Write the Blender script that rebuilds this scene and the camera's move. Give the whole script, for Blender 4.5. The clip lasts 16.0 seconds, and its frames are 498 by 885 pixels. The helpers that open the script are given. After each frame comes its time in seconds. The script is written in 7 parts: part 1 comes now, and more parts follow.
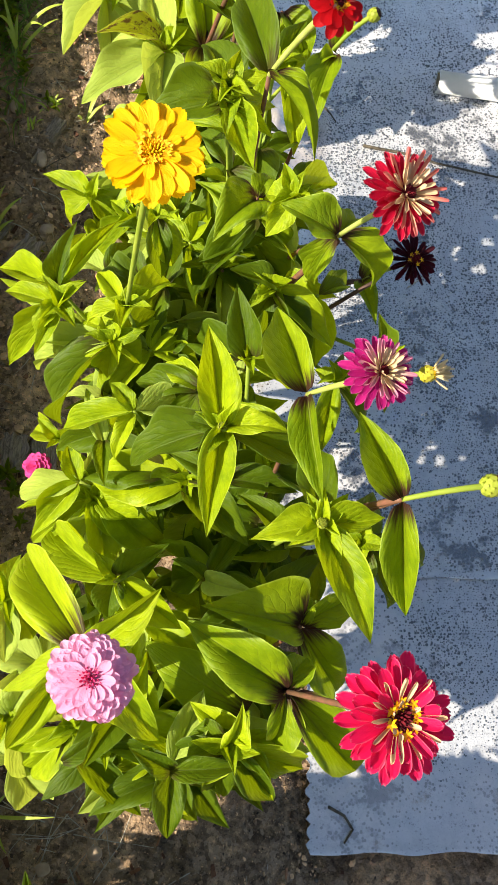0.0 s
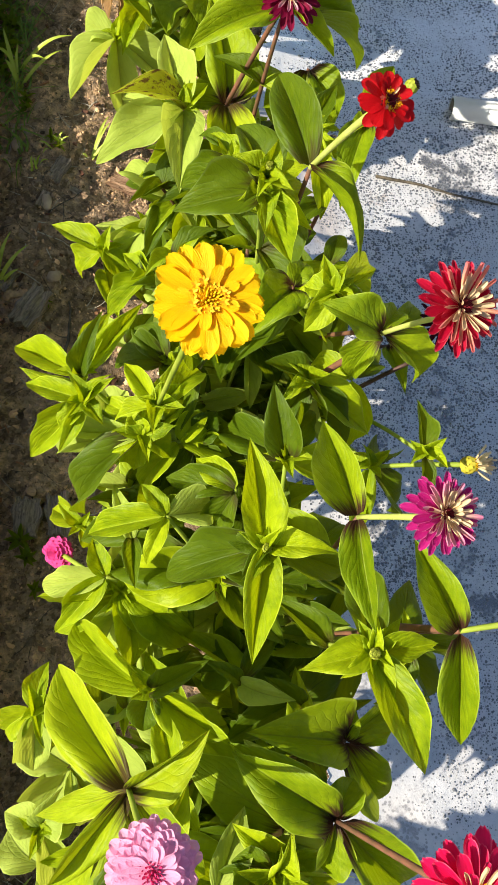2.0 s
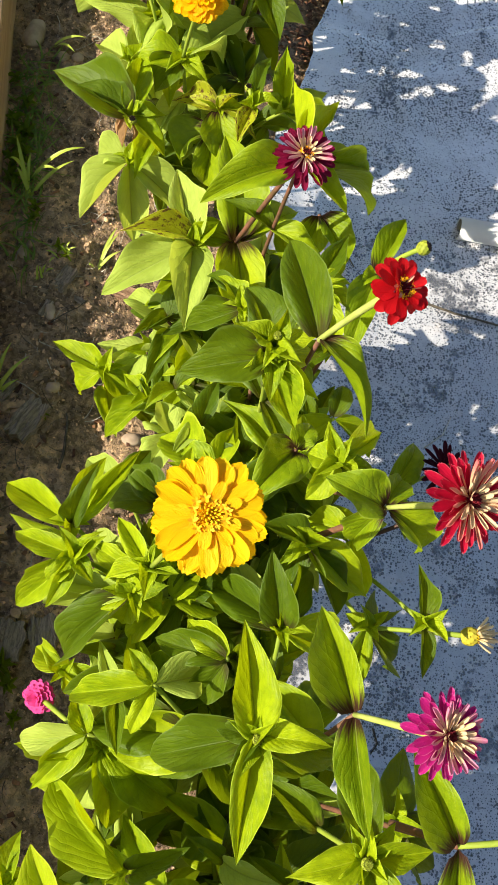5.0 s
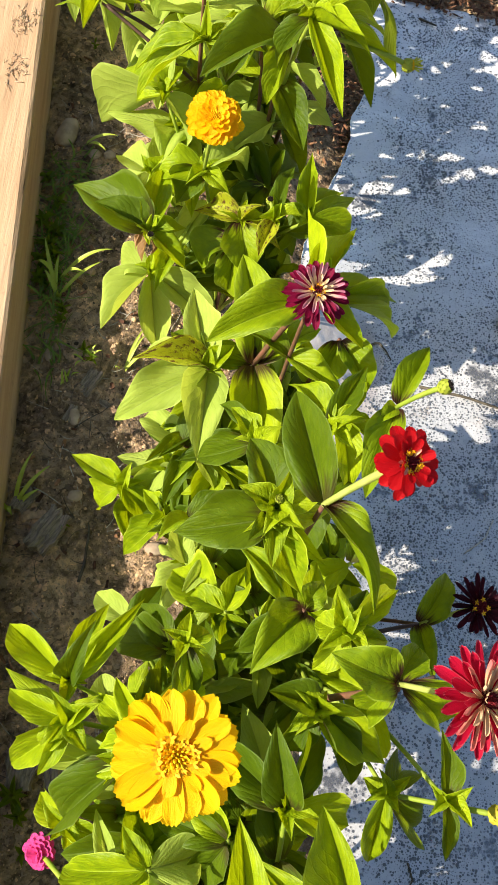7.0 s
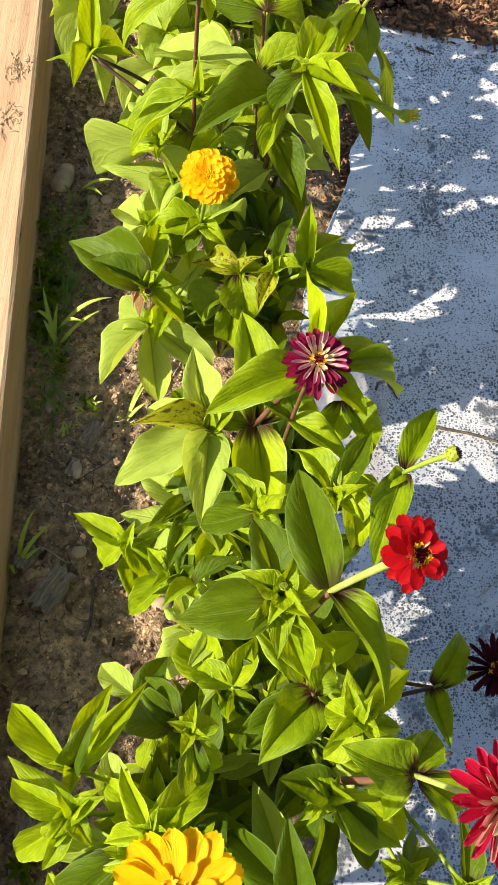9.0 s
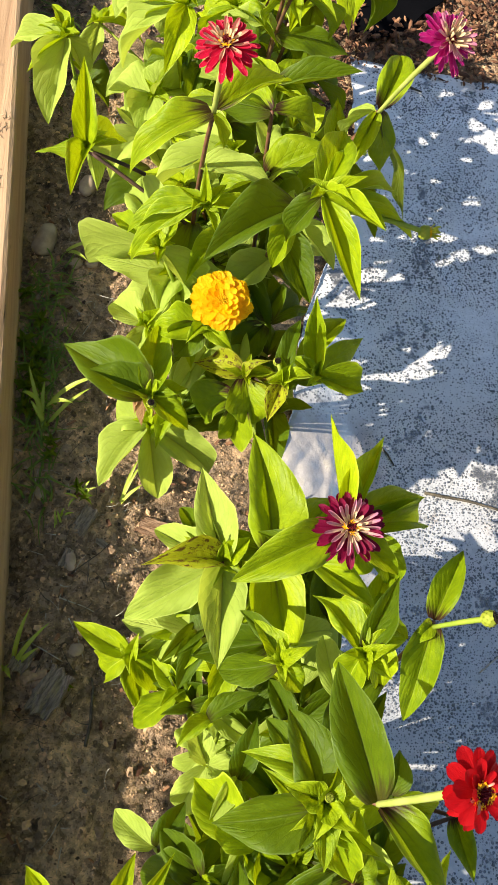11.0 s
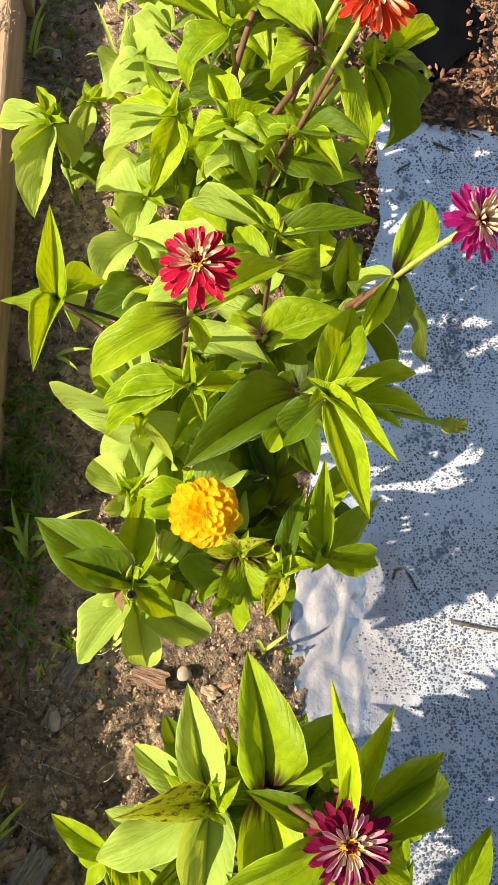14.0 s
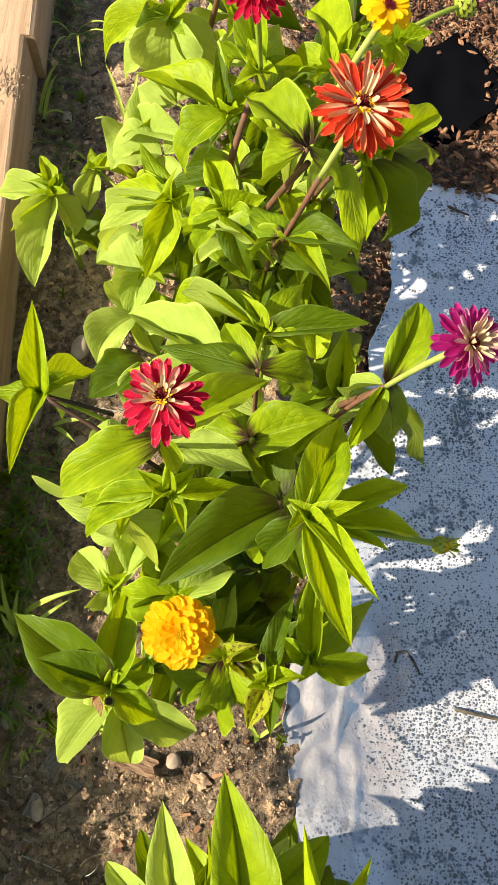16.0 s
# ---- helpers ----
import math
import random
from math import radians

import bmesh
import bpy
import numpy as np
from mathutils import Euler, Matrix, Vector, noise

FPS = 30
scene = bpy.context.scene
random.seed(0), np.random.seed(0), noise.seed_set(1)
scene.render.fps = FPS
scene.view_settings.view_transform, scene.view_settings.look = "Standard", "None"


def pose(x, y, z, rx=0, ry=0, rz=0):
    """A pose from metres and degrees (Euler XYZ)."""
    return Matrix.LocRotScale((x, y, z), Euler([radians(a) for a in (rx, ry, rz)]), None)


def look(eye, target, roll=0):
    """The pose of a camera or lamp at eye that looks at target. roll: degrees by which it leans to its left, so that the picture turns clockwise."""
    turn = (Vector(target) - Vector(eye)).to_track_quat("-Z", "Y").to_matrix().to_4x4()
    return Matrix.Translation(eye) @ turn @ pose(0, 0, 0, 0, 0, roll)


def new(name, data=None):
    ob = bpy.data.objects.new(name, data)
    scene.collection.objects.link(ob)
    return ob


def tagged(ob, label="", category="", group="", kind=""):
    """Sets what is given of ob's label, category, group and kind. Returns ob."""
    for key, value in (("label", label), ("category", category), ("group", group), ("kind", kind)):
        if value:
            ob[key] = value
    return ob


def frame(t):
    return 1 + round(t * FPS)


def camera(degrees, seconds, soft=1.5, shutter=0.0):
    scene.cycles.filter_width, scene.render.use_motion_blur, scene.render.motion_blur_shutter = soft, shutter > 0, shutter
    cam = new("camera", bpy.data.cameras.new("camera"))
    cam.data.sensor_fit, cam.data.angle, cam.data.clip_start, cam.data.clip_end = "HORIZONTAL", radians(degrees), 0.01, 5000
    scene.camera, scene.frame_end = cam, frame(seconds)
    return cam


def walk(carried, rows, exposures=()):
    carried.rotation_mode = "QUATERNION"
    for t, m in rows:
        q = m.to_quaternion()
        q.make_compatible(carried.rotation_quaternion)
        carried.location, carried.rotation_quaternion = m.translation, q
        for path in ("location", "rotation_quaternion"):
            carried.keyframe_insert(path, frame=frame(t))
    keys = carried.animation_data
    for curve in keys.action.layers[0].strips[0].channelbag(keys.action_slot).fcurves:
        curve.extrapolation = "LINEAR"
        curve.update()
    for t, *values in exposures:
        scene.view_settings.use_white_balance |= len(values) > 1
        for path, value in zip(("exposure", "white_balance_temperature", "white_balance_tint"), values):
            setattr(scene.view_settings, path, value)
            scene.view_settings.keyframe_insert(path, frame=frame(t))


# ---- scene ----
cam = camera(32.1, 16.0, soft=1.0)
PATH = [
    (0, (-0.005, -0.035, 1.119), (0.146, 0.575, -0.78), 14.6),
    (0.5, (-0.013, 0.0, 1.116), (0.146, 0.589, -0.788), 15.2),
    (1, (-0.021, 0.039, 1.116), (0.149, 0.61, -0.793), 16.3),
    (1.5, (-0.036, 0.079, 1.118), (0.147, 0.634, -0.794), 18.0),
    (2, (-0.051, 0.082, 1.115), (0.141, 0.63, -0.798), 19.2),
    (2.5, (-0.046, 0.066, 1.129), (0.154, 0.621, -0.782), 19.9),
    (3, (-0.054, 0.093, 1.139), (0.154, 0.664, -0.766), 20.3),
    (3.5, (-0.062, 0.11, 1.142), (0.158, 0.704, -0.755), 21.0),
    (4, (-0.07, 0.125, 1.135), (0.163, 0.739, -0.754), 21.8),
    (4.2, (-0.072, 0.13, 1.128), (0.163, 0.756, -0.757), 21.8),
    (6.3, (-0.023, 0.261, 1.116), (0.072, 0.982, -0.747), 12.0),
    (6.5, (-0.024, 0.266, 1.115), (0.057, 0.996, -0.745), 10.6),
    (7, (-0.015, 0.28, 1.114), (0.043, 1.026, -0.74), 8.1),
    (7.5, (-0.009, 0.289, 1.111), (0.033, 1.051, -0.738), 5.9),
    (8, (0.0, 0.292, 1.114), (0.032, 1.066, -0.73), 4.8),
    (8.5, (0.003, 0.299, 1.116), (0.031, 1.075, -0.727), 4.4),
    (9, (-0.011, 0.336, 1.114), (0.023, 1.103, -0.733), 4.8),
    (9.2, (-0.017, 0.356, 1.116), (0.026, 1.118, -0.733), 5.4),
    (11.3, (-0.073, 0.517, 1.135), (0.07, 1.204, -0.738), 12.6),
    (11.5, (-0.074, 0.534, 1.134), (0.072, 1.216, -0.74), 13.0),
    (12, (-0.063, 0.58, 1.123), (0.074, 1.255, -0.755), 12.7),
    (12.5, (-0.043, 0.647, 1.122), (0.077, 1.312, -0.761), 11.5),
    (13, (-0.029, 0.69, 1.099), (0.069, 1.345, -0.789), 9.9),
    (13.5, (-0.036, 0.712, 1.095), (0.041, 1.357, -0.797), 8.1),
    (14, (-0.033, 0.724, 1.09), (0.026, 1.363, -0.804), 6.7),
    (14.5, (-0.019, 0.743, 1.086), (0.025, 1.385, -0.808), 5.5),
    (15, (-0.007, 0.768, 1.075), (0.018, 1.422, -0.816), 4.3),
    (15.5, (-0.001, 0.785, 1.076), (0.007, 1.454, -0.808), 3.3),
    (16, (-0.002, 0.799, 1.085), (-0.004, 1.486, -0.793), 2.8),
]
EXPOSURE = [(0, 0.98), (1, 0.92), (2, 0.86), (3, 0.82), (4.2, 0.83), (6.3, 0.91), (8, 0.95), (9.2, 0.94), (11.3, 0.91), (14, 0.93), (16, 0.89)]
walk(cam, [(t, look(eye, target, roll)) for t, eye, target, roll in PATH], EXPOSURE)

UP = Vector((0, 0, 1))

# ---- world and sun ----
SUN_EL, SUN_AZ = 37.0, 194.0
world = bpy.data.worlds.new("world")
scene.world = world
world.use_nodes = True
wn = world.node_tree.nodes
sky = wn.new("ShaderNodeTexSky")
sky.sky_type = "NISHITA"
sky.sun_disc = False
sky.sun_elevation = radians(SUN_EL)
sky.sun_rotation = radians(90 - SUN_AZ)
sky.air_density, sky.dust_density, sky.ozone_density = 1.0, 1.2, 1.0
wn["Background"].inputs["Strength"].default_value = 0.088
world.node_tree.links.new(sky.outputs[0], wn["Background"].inputs["Color"])

sun_data = bpy.data.lights.new("sun", "SUN")
sun_data.energy, sun_data.angle, sun_data.color = 5.1, radians(0.53), (1.0, 0.93, 0.80)
sun = new("sun", sun_data)
sun_dir = Vector((math.cos(radians(SUN_EL)) * math.cos(radians(SUN_AZ)), math.cos(radians(SUN_EL)) * math.sin(radians(SUN_AZ)), math.sin(radians(SUN_EL))))
sun.matrix_world = Matrix.Translation(sun_dir * 30) @ sun_dir.to_track_quat("Z", "Y").to_matrix().to_4x4()


# ---- materials ----
class Mat:
    """A small wrapper to lay out a node material."""

    def __init__(self, name):
        self.m = bpy.data.materials.new(name)
        self.m.use_nodes = True
        self.t = self.m.node_tree
        self.b = self.t.nodes["Principled BSDF"]
        self.out = self.t.nodes["Material Output"]

    def n(self, kind, **kw):
        nd = self.t.nodes.new(kind)
        for k, v in kw.items():
            if k in nd.inputs:
                nd.inputs[k].default_value = v
        return nd

    def l(self, a, b):
        self.t.links.new(a, b)

    def noise(self, scale, detail=4.0, rough=0.6, coord="Object", vec=None):
        nd = self.n("ShaderNodeTexNoise", Scale=scale, Detail=detail, Roughness=rough)
        self.l(vec if vec else self.coord(coord), nd.inputs["Vector"])
        return nd.outputs["Fac"]

    def coord(self, which="Object"):
        return self.n("ShaderNodeTexCoord").outputs[which]

    def ramp(self, fac, stops):
        nd = self.t.nodes.new("ShaderNodeValToRGB")
        el = nd.color_ramp.elements
        while len(el) < len(stops):
            el.new(0.5)
        for e, (p, c) in zip(el, stops):
            e.position = p
            e.color = (*c, 1) if len(c) == 3 else c
        self.l(fac, nd.inputs[0])
        return nd.outputs[0]

    def mix(self, fac, a, b, mode="MIX"):
        nd = self.t.nodes.new("ShaderNodeMix")
        nd.data_type, nd.blend_type = "RGBA", mode
        for s, v in ((nd.inputs[0], fac), (nd.inputs[6], a), (nd.inputs[7], b)):
            if hasattr(v, "links"):
                self.l(v, s)
            elif isinstance(v, (int, float)):
                s.default_value = v
            else:
                s.default_value = (*v, 1)
        return nd.outputs[2]

    def math(self, op, a, b=0.0, c=0.0, clamp=False):
        nd = self.t.nodes.new("ShaderNodeMath")
        nd.operation, nd.use_clamp = op, clamp
        for s, v in zip(nd.inputs, (a, b, c)):
            if hasattr(v, "links"):
                self.l(v, s)
            else:
                s.default_value = v
        return nd.outputs[0]

    def smooth(self, v, lo, hi, a=0.0, b=1.0):
        nd = self.t.nodes.new("ShaderNodeMapRange")
        nd.interpolation_type = "SMOOTHSTEP"
        self.l(v, nd.inputs[0])
        for i, x in zip((1, 2, 3, 4), (lo, hi, a, b)):
            nd.inputs[i].default_value = x
        return nd.outputs[0]

    def bump(self, h, strength=0.5, dist=0.002, prev=None):
        nd = self.n("ShaderNodeBump", Strength=strength, Distance=dist)
        self.l(h, nd.inputs["Height"])
        if prev:
            self.l(prev, nd.inputs["Normal"])
        return nd.outputs[0]

    def rnd(self):
        return self.n("ShaderNodeObjectInfo").outputs["Random"]

    def set(self, color=None, rough=None, normal=None, spec=None, **kw):
        for key, v in (("Base Color", color), ("Roughness", rough), ("Normal", normal), ("Specular IOR Level", spec)):
            if v is None:
                continue
            if hasattr(v, "links"):
                self.l(v, self.b.inputs[key])
            else:
                self.b.inputs[key].default_value = (*v, 1) if key == "Base Color" else v
        return self

    def translucent(self, color, amount, normal=None):
        tr = self.n("ShaderNodeBsdfTranslucent")
        if hasattr(color, "links"):
            self.l(color, tr.inputs[0])
        else:
            tr.inputs[0].default_value = (*color, 1)
        if normal:
            self.l(normal, tr.inputs["Normal"])
        mx = self.n("ShaderNodeMixShader")
        mx.inputs[0].default_value = amount
        self.l(self.b.outputs[0], mx.inputs[1])
        self.l(tr.outputs[0], mx.inputs[2])
        self.l(mx.outputs[0], self.out.inputs[0])


def leaf_material(name, dark, light, glow, purple=0.0, blotch=0.0, gloss=0.40, dark_veins=0.0):
    """Leaf tissue with a midrib, two long side nerves, curved cross veins and fine netting over its length and width."""
    m = Mat(name)
    uv = m.n("ShaderNodeUVMap").outputs[0]
    sep = m.n("ShaderNodeSeparateXYZ")
    m.l(uv, sep.inputs[0])
    u, v = sep.outputs[0], sep.outputs[1]
    au = m.math("ABSOLUTE", m.math("SUBTRACT", u, 0.5))
    even = m.n("ShaderNodeMapping")
    even.inputs["Scale"].default_value = (0.42, 1.0, 0.8)
    m.l(m.coord(), even.inputs[0])
    even = even.outputs[0]
    big = m.noise(3.0, 2.0, vec=uv)
    obj = m.noise(7.0, 5.0, 0.65, vec=even)
    rib = m.smooth(au, 0.006, 0.030, 1.0, 0.0)
    side = m.smooth(m.math("ABSOLUTE", m.math("SUBTRACT", au, m.math("MULTIPLY", m.math("POWER", v, 0.6), 0.21))), 0.003, 0.018, 1.0, 0.0)
    warped = m.math("ADD", m.math("MULTIPLY", v, 7.5), m.math("ADD", m.math("MULTIPLY", au, -7.0), m.math("MULTIPLY", big, 1.6)))
    tri = m.math("ABSOLUTE", m.math("SUBTRACT", m.math("FRACT", warped), 0.5))
    cross = m.smooth(tri, 0.01, 0.09, 1.0, 0.0)
    quilt = m.smooth(tri, 0.0, 0.5)
    vor = m.n("ShaderNodeTexVoronoi", Scale=24.0)
    vor.feature = "DISTANCE_TO_EDGE"
    m.l(even, vor.inputs["Vector"])
    net = m.smooth(vor.outputs["Distance"], 0.0, 0.10, 1.0, 0.0)
    tone = m.math("ADD", m.math("MULTIPLY", m.rnd(), 0.55), m.math("MULTIPLY", m.smooth(obj, 0.3, 0.7), 0.5), clamp=True)
    col = m.mix(tone, dark, light)
    veins = m.math("MAXIMUM", rib, m.math("MAXIMUM", m.math("MULTIPLY", side, 0.16), m.math("MULTIPLY", cross, 0.42)))
    vein_c = tuple(min(1, c * 1.2 + 0.02) for c in light)
    col = m.mix(m.math("MULTIPLY", m.math("MAXIMUM", m.math("MULTIPLY", rib, 0.8), m.math("MULTIPLY", veins, 0.35)), 0.6), col, vein_c)
    # pale line on the margin: light caught by the blade's edge, painted in
    rim = m.smooth(au, 0.462, 0.490, 0.0, 0.6)
    col = m.mix(rim, col, tuple(min(1, c * 1.3 + 0.05) for c in light))
    thin = m.mix(m.math("MULTIPLY", veins, 0.55), glow, tuple(c * 0.45 for c in glow))
    if dark_veins:
        dv = m.math("MULTIPLY", m.math("MAXIMUM", m.math("MULTIPLY", rib, 0.8), m.math("MULTIPLY", veins, 0.6)), dark_veins)
        col = m.mix(dv, col, tuple(c * 0.35 for c in dark))
    if purple:
        ray = m.n("ShaderNodeMapping")
        ray.inputs["Scale"].default_value = (13.0, 1.2, 1.0)
        m.l(uv, ray.inputs[0])
        streak = m.noise(1.0, 1.5, vec=ray.outputs[0])
        base = m.smooth(m.math("ADD", v, m.math("MULTIPLY", m.math("SUBTRACT", 0.5, streak), 0.34)), 0.03, 0.20, 1.0, 0.0)
        along = m.math("MULTIPLY", m.math("MAXIMUM", rib, side), m.smooth(v, 0.06, 0.45, 1.0, 0.0))
        k = m.math("MULTIPLY", m.math("MAXIMUM", base, m.math("MULTIPLY", along, 0.5)), purple)
        col = m.mix(k, col, (0.042, 0.008, 0.012))
        thin = m.mix(k, thin, (0.06, 0.012, 0.012))
    if blotch:
        sp = m.smooth(m.noise(5.0, 5.0, 0.7, vec=uv), 0.49, 0.60, 0.0, blotch)
        col = m.mix(sp, col, (0.10, 0.035, 0.015))
        thin = m.mix(sp, thin, (0.12, 0.04, 0.01))
    pit = m.smooth(m.noise(42.0, 2.0, vec=even), 0.70, 0.76, 0.0, 0.35)
    col = m.mix(pit, col, tuple(c * 0.5 for c in dark))
    h = m.math("ADD", m.math("MULTIPLY", m.noise(9.0, 4.0, vec=even), 1.1), m.math("MULTIPLY", quilt, 0.17))
    h = m.math("SUBTRACT", h, m.math("ADD", m.math("MULTIPLY", net, 0.05), m.math("ADD", m.math("MULTIPLY", cross, 0.16), m.math("MULTIPLY", m.math("MAXIMUM", rib, m.math("MULTIPLY", side, 0.18)), 1.0))))
    nrm = m.bump(h, 0.48, 0.0020)
    rough = m.math("ADD", gloss, m.math("MULTIPLY", m.noise(30.0, 2.0), 0.16))
    m.set(col, rough, nrm, 0.20)
    m.translucent(thin, 0.38, nrm)
    return m.m


LEAF = {
    "g": leaf_material("leaf_green", (0.120, 0.205, 0.0030), (0.410, 0.500, 0.0050), (0.56, 0.64, 0.003), dark_veins=0.12),
    "d": leaf_material("leaf_green_purple_base", (0.105, 0.185, 0.0030), (0.300, 0.385, 0.0050), (0.32, 0.40, 0.002), purple=0.95, dark_veins=0.25),
    "r": leaf_material("leaf_light_purple_foot", (0.160, 0.255, 0.0040), (0.400, 0.480, 0.0070), (0.52, 0.60, 0.003), purple=0.9, dark_veins=0.2),
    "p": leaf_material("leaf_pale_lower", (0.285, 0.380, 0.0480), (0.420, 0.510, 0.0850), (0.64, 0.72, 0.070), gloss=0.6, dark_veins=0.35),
    # deep green blades; the dark tone also stands in for shade among inner leaves
    "q": leaf_material("leaf_deep_green_and_shaded", (0.040, 0.080, 0.0020), (0.104, 0.160, 0.0030), (0.32, 0.40, 0.003), purple=0.6, gloss=0.44, dark_veins=0.2),
    "w": leaf_material("leaf_withered", (0.30, 0.17, 0.07), (0.46, 0.28, 0.13), (0.5, 0.3, 0.1), gloss=0.8),
    "y": leaf_material("leaf_yellowed_spotted", (0.245, 0.300, 0.0090), (0.410, 0.425, 0.0180), (0.75, 0.68, 0.014), purple=0.6, blotch=0.9),
}


def petal_material(name, tip, base, glow, rough=0.5, rim=None, fade=(0.0, 0.75), thin=0.3):
    m = Mat(name)
    uv = m.n("ShaderNodeUVMap").outputs[0]
    sep = m.n("ShaderNodeSeparateXYZ")
    m.l(uv, sep.inputs[0])
    stretch = m.n("ShaderNodeMapping")
    stretch.inputs["Scale"].default_value = (14.0, 1.2, 1.0)
    m.l(uv, stretch.inputs[0])
    streak = m.noise(2.2, 3.0, vec=stretch.outputs[0])
    f = m.math("ADD", m.smooth(sep.outputs[1], *fade), m.math("MULTIPLY", m.math("SUBTRACT", streak, 0.5), 0.7), clamp=True)
    col = m.mix(f, base, tip)
    col = m.mix(m.math("MULTIPLY", m.rnd(), 0.22), col, tuple(c * 0.62 for c in tip))
    if rim:
        au = m.math("ABSOLUTE", m.math("SUBTRACT", sep.outputs[0], 0.5))
        border = m.math("MAXIMUM", m.smooth(au, 0.40, 0.48), m.smooth(sep.outputs[1], 0.95, 1.0))
        col = m.mix(m.math("MULTIPLY", border, m.smooth(m.noise(4.0, 2.0, vec=uv), 0.35, 0.6, 0.1, 0.6)), col, rim)
    nrm = m.bump(streak, 0.4, 0.0012)
    m.set(col, rough, nrm, 0.15)
    m.translucent(glow, thin, nrm)
    return m.m


PETAL = {
    "yellow": petal_material("petal_yellow", (0.95, 0.625, 0.003), (0.93, 0.49, 0.002), (1.0, 0.60, 0.0), thin=0.42),
    "orange_yellow": petal_material("petal_orange_yellow", (0.95, 0.575, 0.003), (0.92, 0.43, 0.002), (1.0, 0.57, 0.0), thin=0.45),
    "pink": petal_material("petal_pale_pink", (0.95, 0.47, 0.66), (0.90, 0.30, 0.50), (0.97, 0.50, 0.66), thin=0.38),
    "hot_pink": petal_material("petal_hot_pink", (0.72, 0.07, 0.28), (0.6, 0.04, 0.2), (0.8, 0.08, 0.3)),
    "crimson": petal_material("petal_crimson", (0.74, 0.008, 0.085), (0.55, 0.005, 0.06), (0.9, 0.012, 0.11), rim=(0.85, 0.20, 0.30)),
    "red": petal_material("petal_scarlet", (0.46, 0.004, 0.008), (0.26, 0.003, 0.006), (0.78, 0.008, 0.01)),
    "dark_red": petal_material("petal_dark_red", (0.50, 0.006, 0.036), (0.32, 0.004, 0.024), (0.75, 0.01, 0.045), rim=(0.72, 0.22, 0.24)),
    "magenta": petal_material("petal_magenta", (0.46, 0.014, 0.17), (0.36, 0.010, 0.12), (0.65, 0.02, 0.26), rim=(0.74, 0.22, 0.42)),
    "maroon": petal_material("petal_maroon", (0.185, 0.003, 0.032), (0.085, 0.002, 0.014), (0.36, 0.004, 0.05), rim=(0.26, 0.02, 0.08)),
    "black_red": petal_material("petal_black_red", (0.035, 0.003, 0.008), (0.02, 0.002, 0.005), (0.08, 0.004, 0.01)),
    "orange_red": petal_material("petal_orange_red", (0.60, 0.040, 0.012), (0.38, 0.010, 0.018), (0.85, 0.08, 0.01), rim=(0.85, 0.35, 0.12)),
    "cream": petal_material("petal_cream", (0.82, 0.62, 0.36), (0.74, 0.49, 0.18), (0.7, 0.5, 0.25), rim=(0.70, 0.36, 0.24)),
    "cream_rose": petal_material("petal_cream_rose", (0.66, 0.16, 0.16), (0.80, 0.58, 0.32), (0.75, 0.3, 0.2), fade=(0.35, 1.0), rim=(0.70, 0.10, 0.12)),
    "cream_magenta": petal_material("petal_cream_magenta", (0.66, 0.22, 0.36), (0.80, 0.60, 0.42), (0.7, 0.3, 0.35), fade=(0.35, 1.0), rim=(0.62, 0.10, 0.26)),
    "cream_orange": petal_material("petal_cream_orange", (0.74, 0.16, 0.05), (0.82, 0.55, 0.32), (0.85, 0.3, 0.1), fade=(0.45, 1.0), rim=(0.78, 0.22, 0.07)),
    "lime": petal_material("sepal_lime", (0.50, 0.52, 0.05), (0.34, 0.42, 0.03), (0.6, 0.6, 0.05)),
    "straw": petal_material("petal_dry_straw", (0.78, 0.62, 0.36), (0.60, 0.42, 0.18), (0.5, 0.4, 0.2)),
}


def plain(name, a, b, scale=60.0, rough=0.6, spec=0.3, bump=0.3, glow=None, coord="Object"):
    m = Mat(name)
    f = m.noise(scale, 4.0, coord=coord)
    m.set(m.mix(m.smooth(f, 0.3, 0.7), a, b), rough, m.bump(f, bump, 0.001), spec)
    if glow:
        m.translucent(glow, 0.25)
    return m.m


STEM = {
    "green": plain("stem_green", (0.26, 0.35, 0.03), (0.36, 0.43, 0.05), 40, 0.6, glow=(0.3, 0.4, 0.05)),
    "red": plain("stem_reddish", (0.105, 0.060, 0.028), (0.190, 0.078, 0.045), 90, 0.6),
    "pale": plain("stem_pale_hairy", (0.34, 0.40, 0.07), (0.46, 0.50, 0.12), 60, 0.7, glow=(0.5, 0.5, 0.08)),
    "dark": plain("stem_dark", (0.05, 0.03, 0.02), (0.10, 0.05, 0.035), 40, 0.6),
}
M_FLORET = plain("floret_yellow", (0.80, 0.34, 0.004), (0.88, 0.46, 0.006), 300, 0.6, 0.2)
M_DISC_DARK = plain("disc_dark_red", (0.10, 0.006, 0.012), (0.20, 0.015, 0.02), 400, 0.6, 0.2)
M_DISC_YEL = plain("disc_yellow", (0.78, 0.46, 0.004), (0.88, 0.58, 0.008), 400, 0.6, 0.2)
M_DISC_ROSE = plain("disc_rose", (0.55, 0.02, 0.10), (0.72, 0.06, 0.18), 400, 0.6, 0.2)
M_SEPAL = plain("bract_green", (0.30, 0.36, 0.03), (0.42, 0.46, 0.05), 200, 0.55, 0.3, glow=(0.5, 0.5, 0.03))
M_SEPAL_DRY = plain("bract_drying_yellow", (0.50, 0.44, 0.03), (0.66, 0.56, 0.06), 200, 0.6, 0.3, glow=(0.6, 0.5, 0.03))
M_BRACT_DARK = plain("bract_rim_dark", (0.012, 0.008, 0.006), (0.03, 0.016, 0.01), 300, 0.6, 0.3)


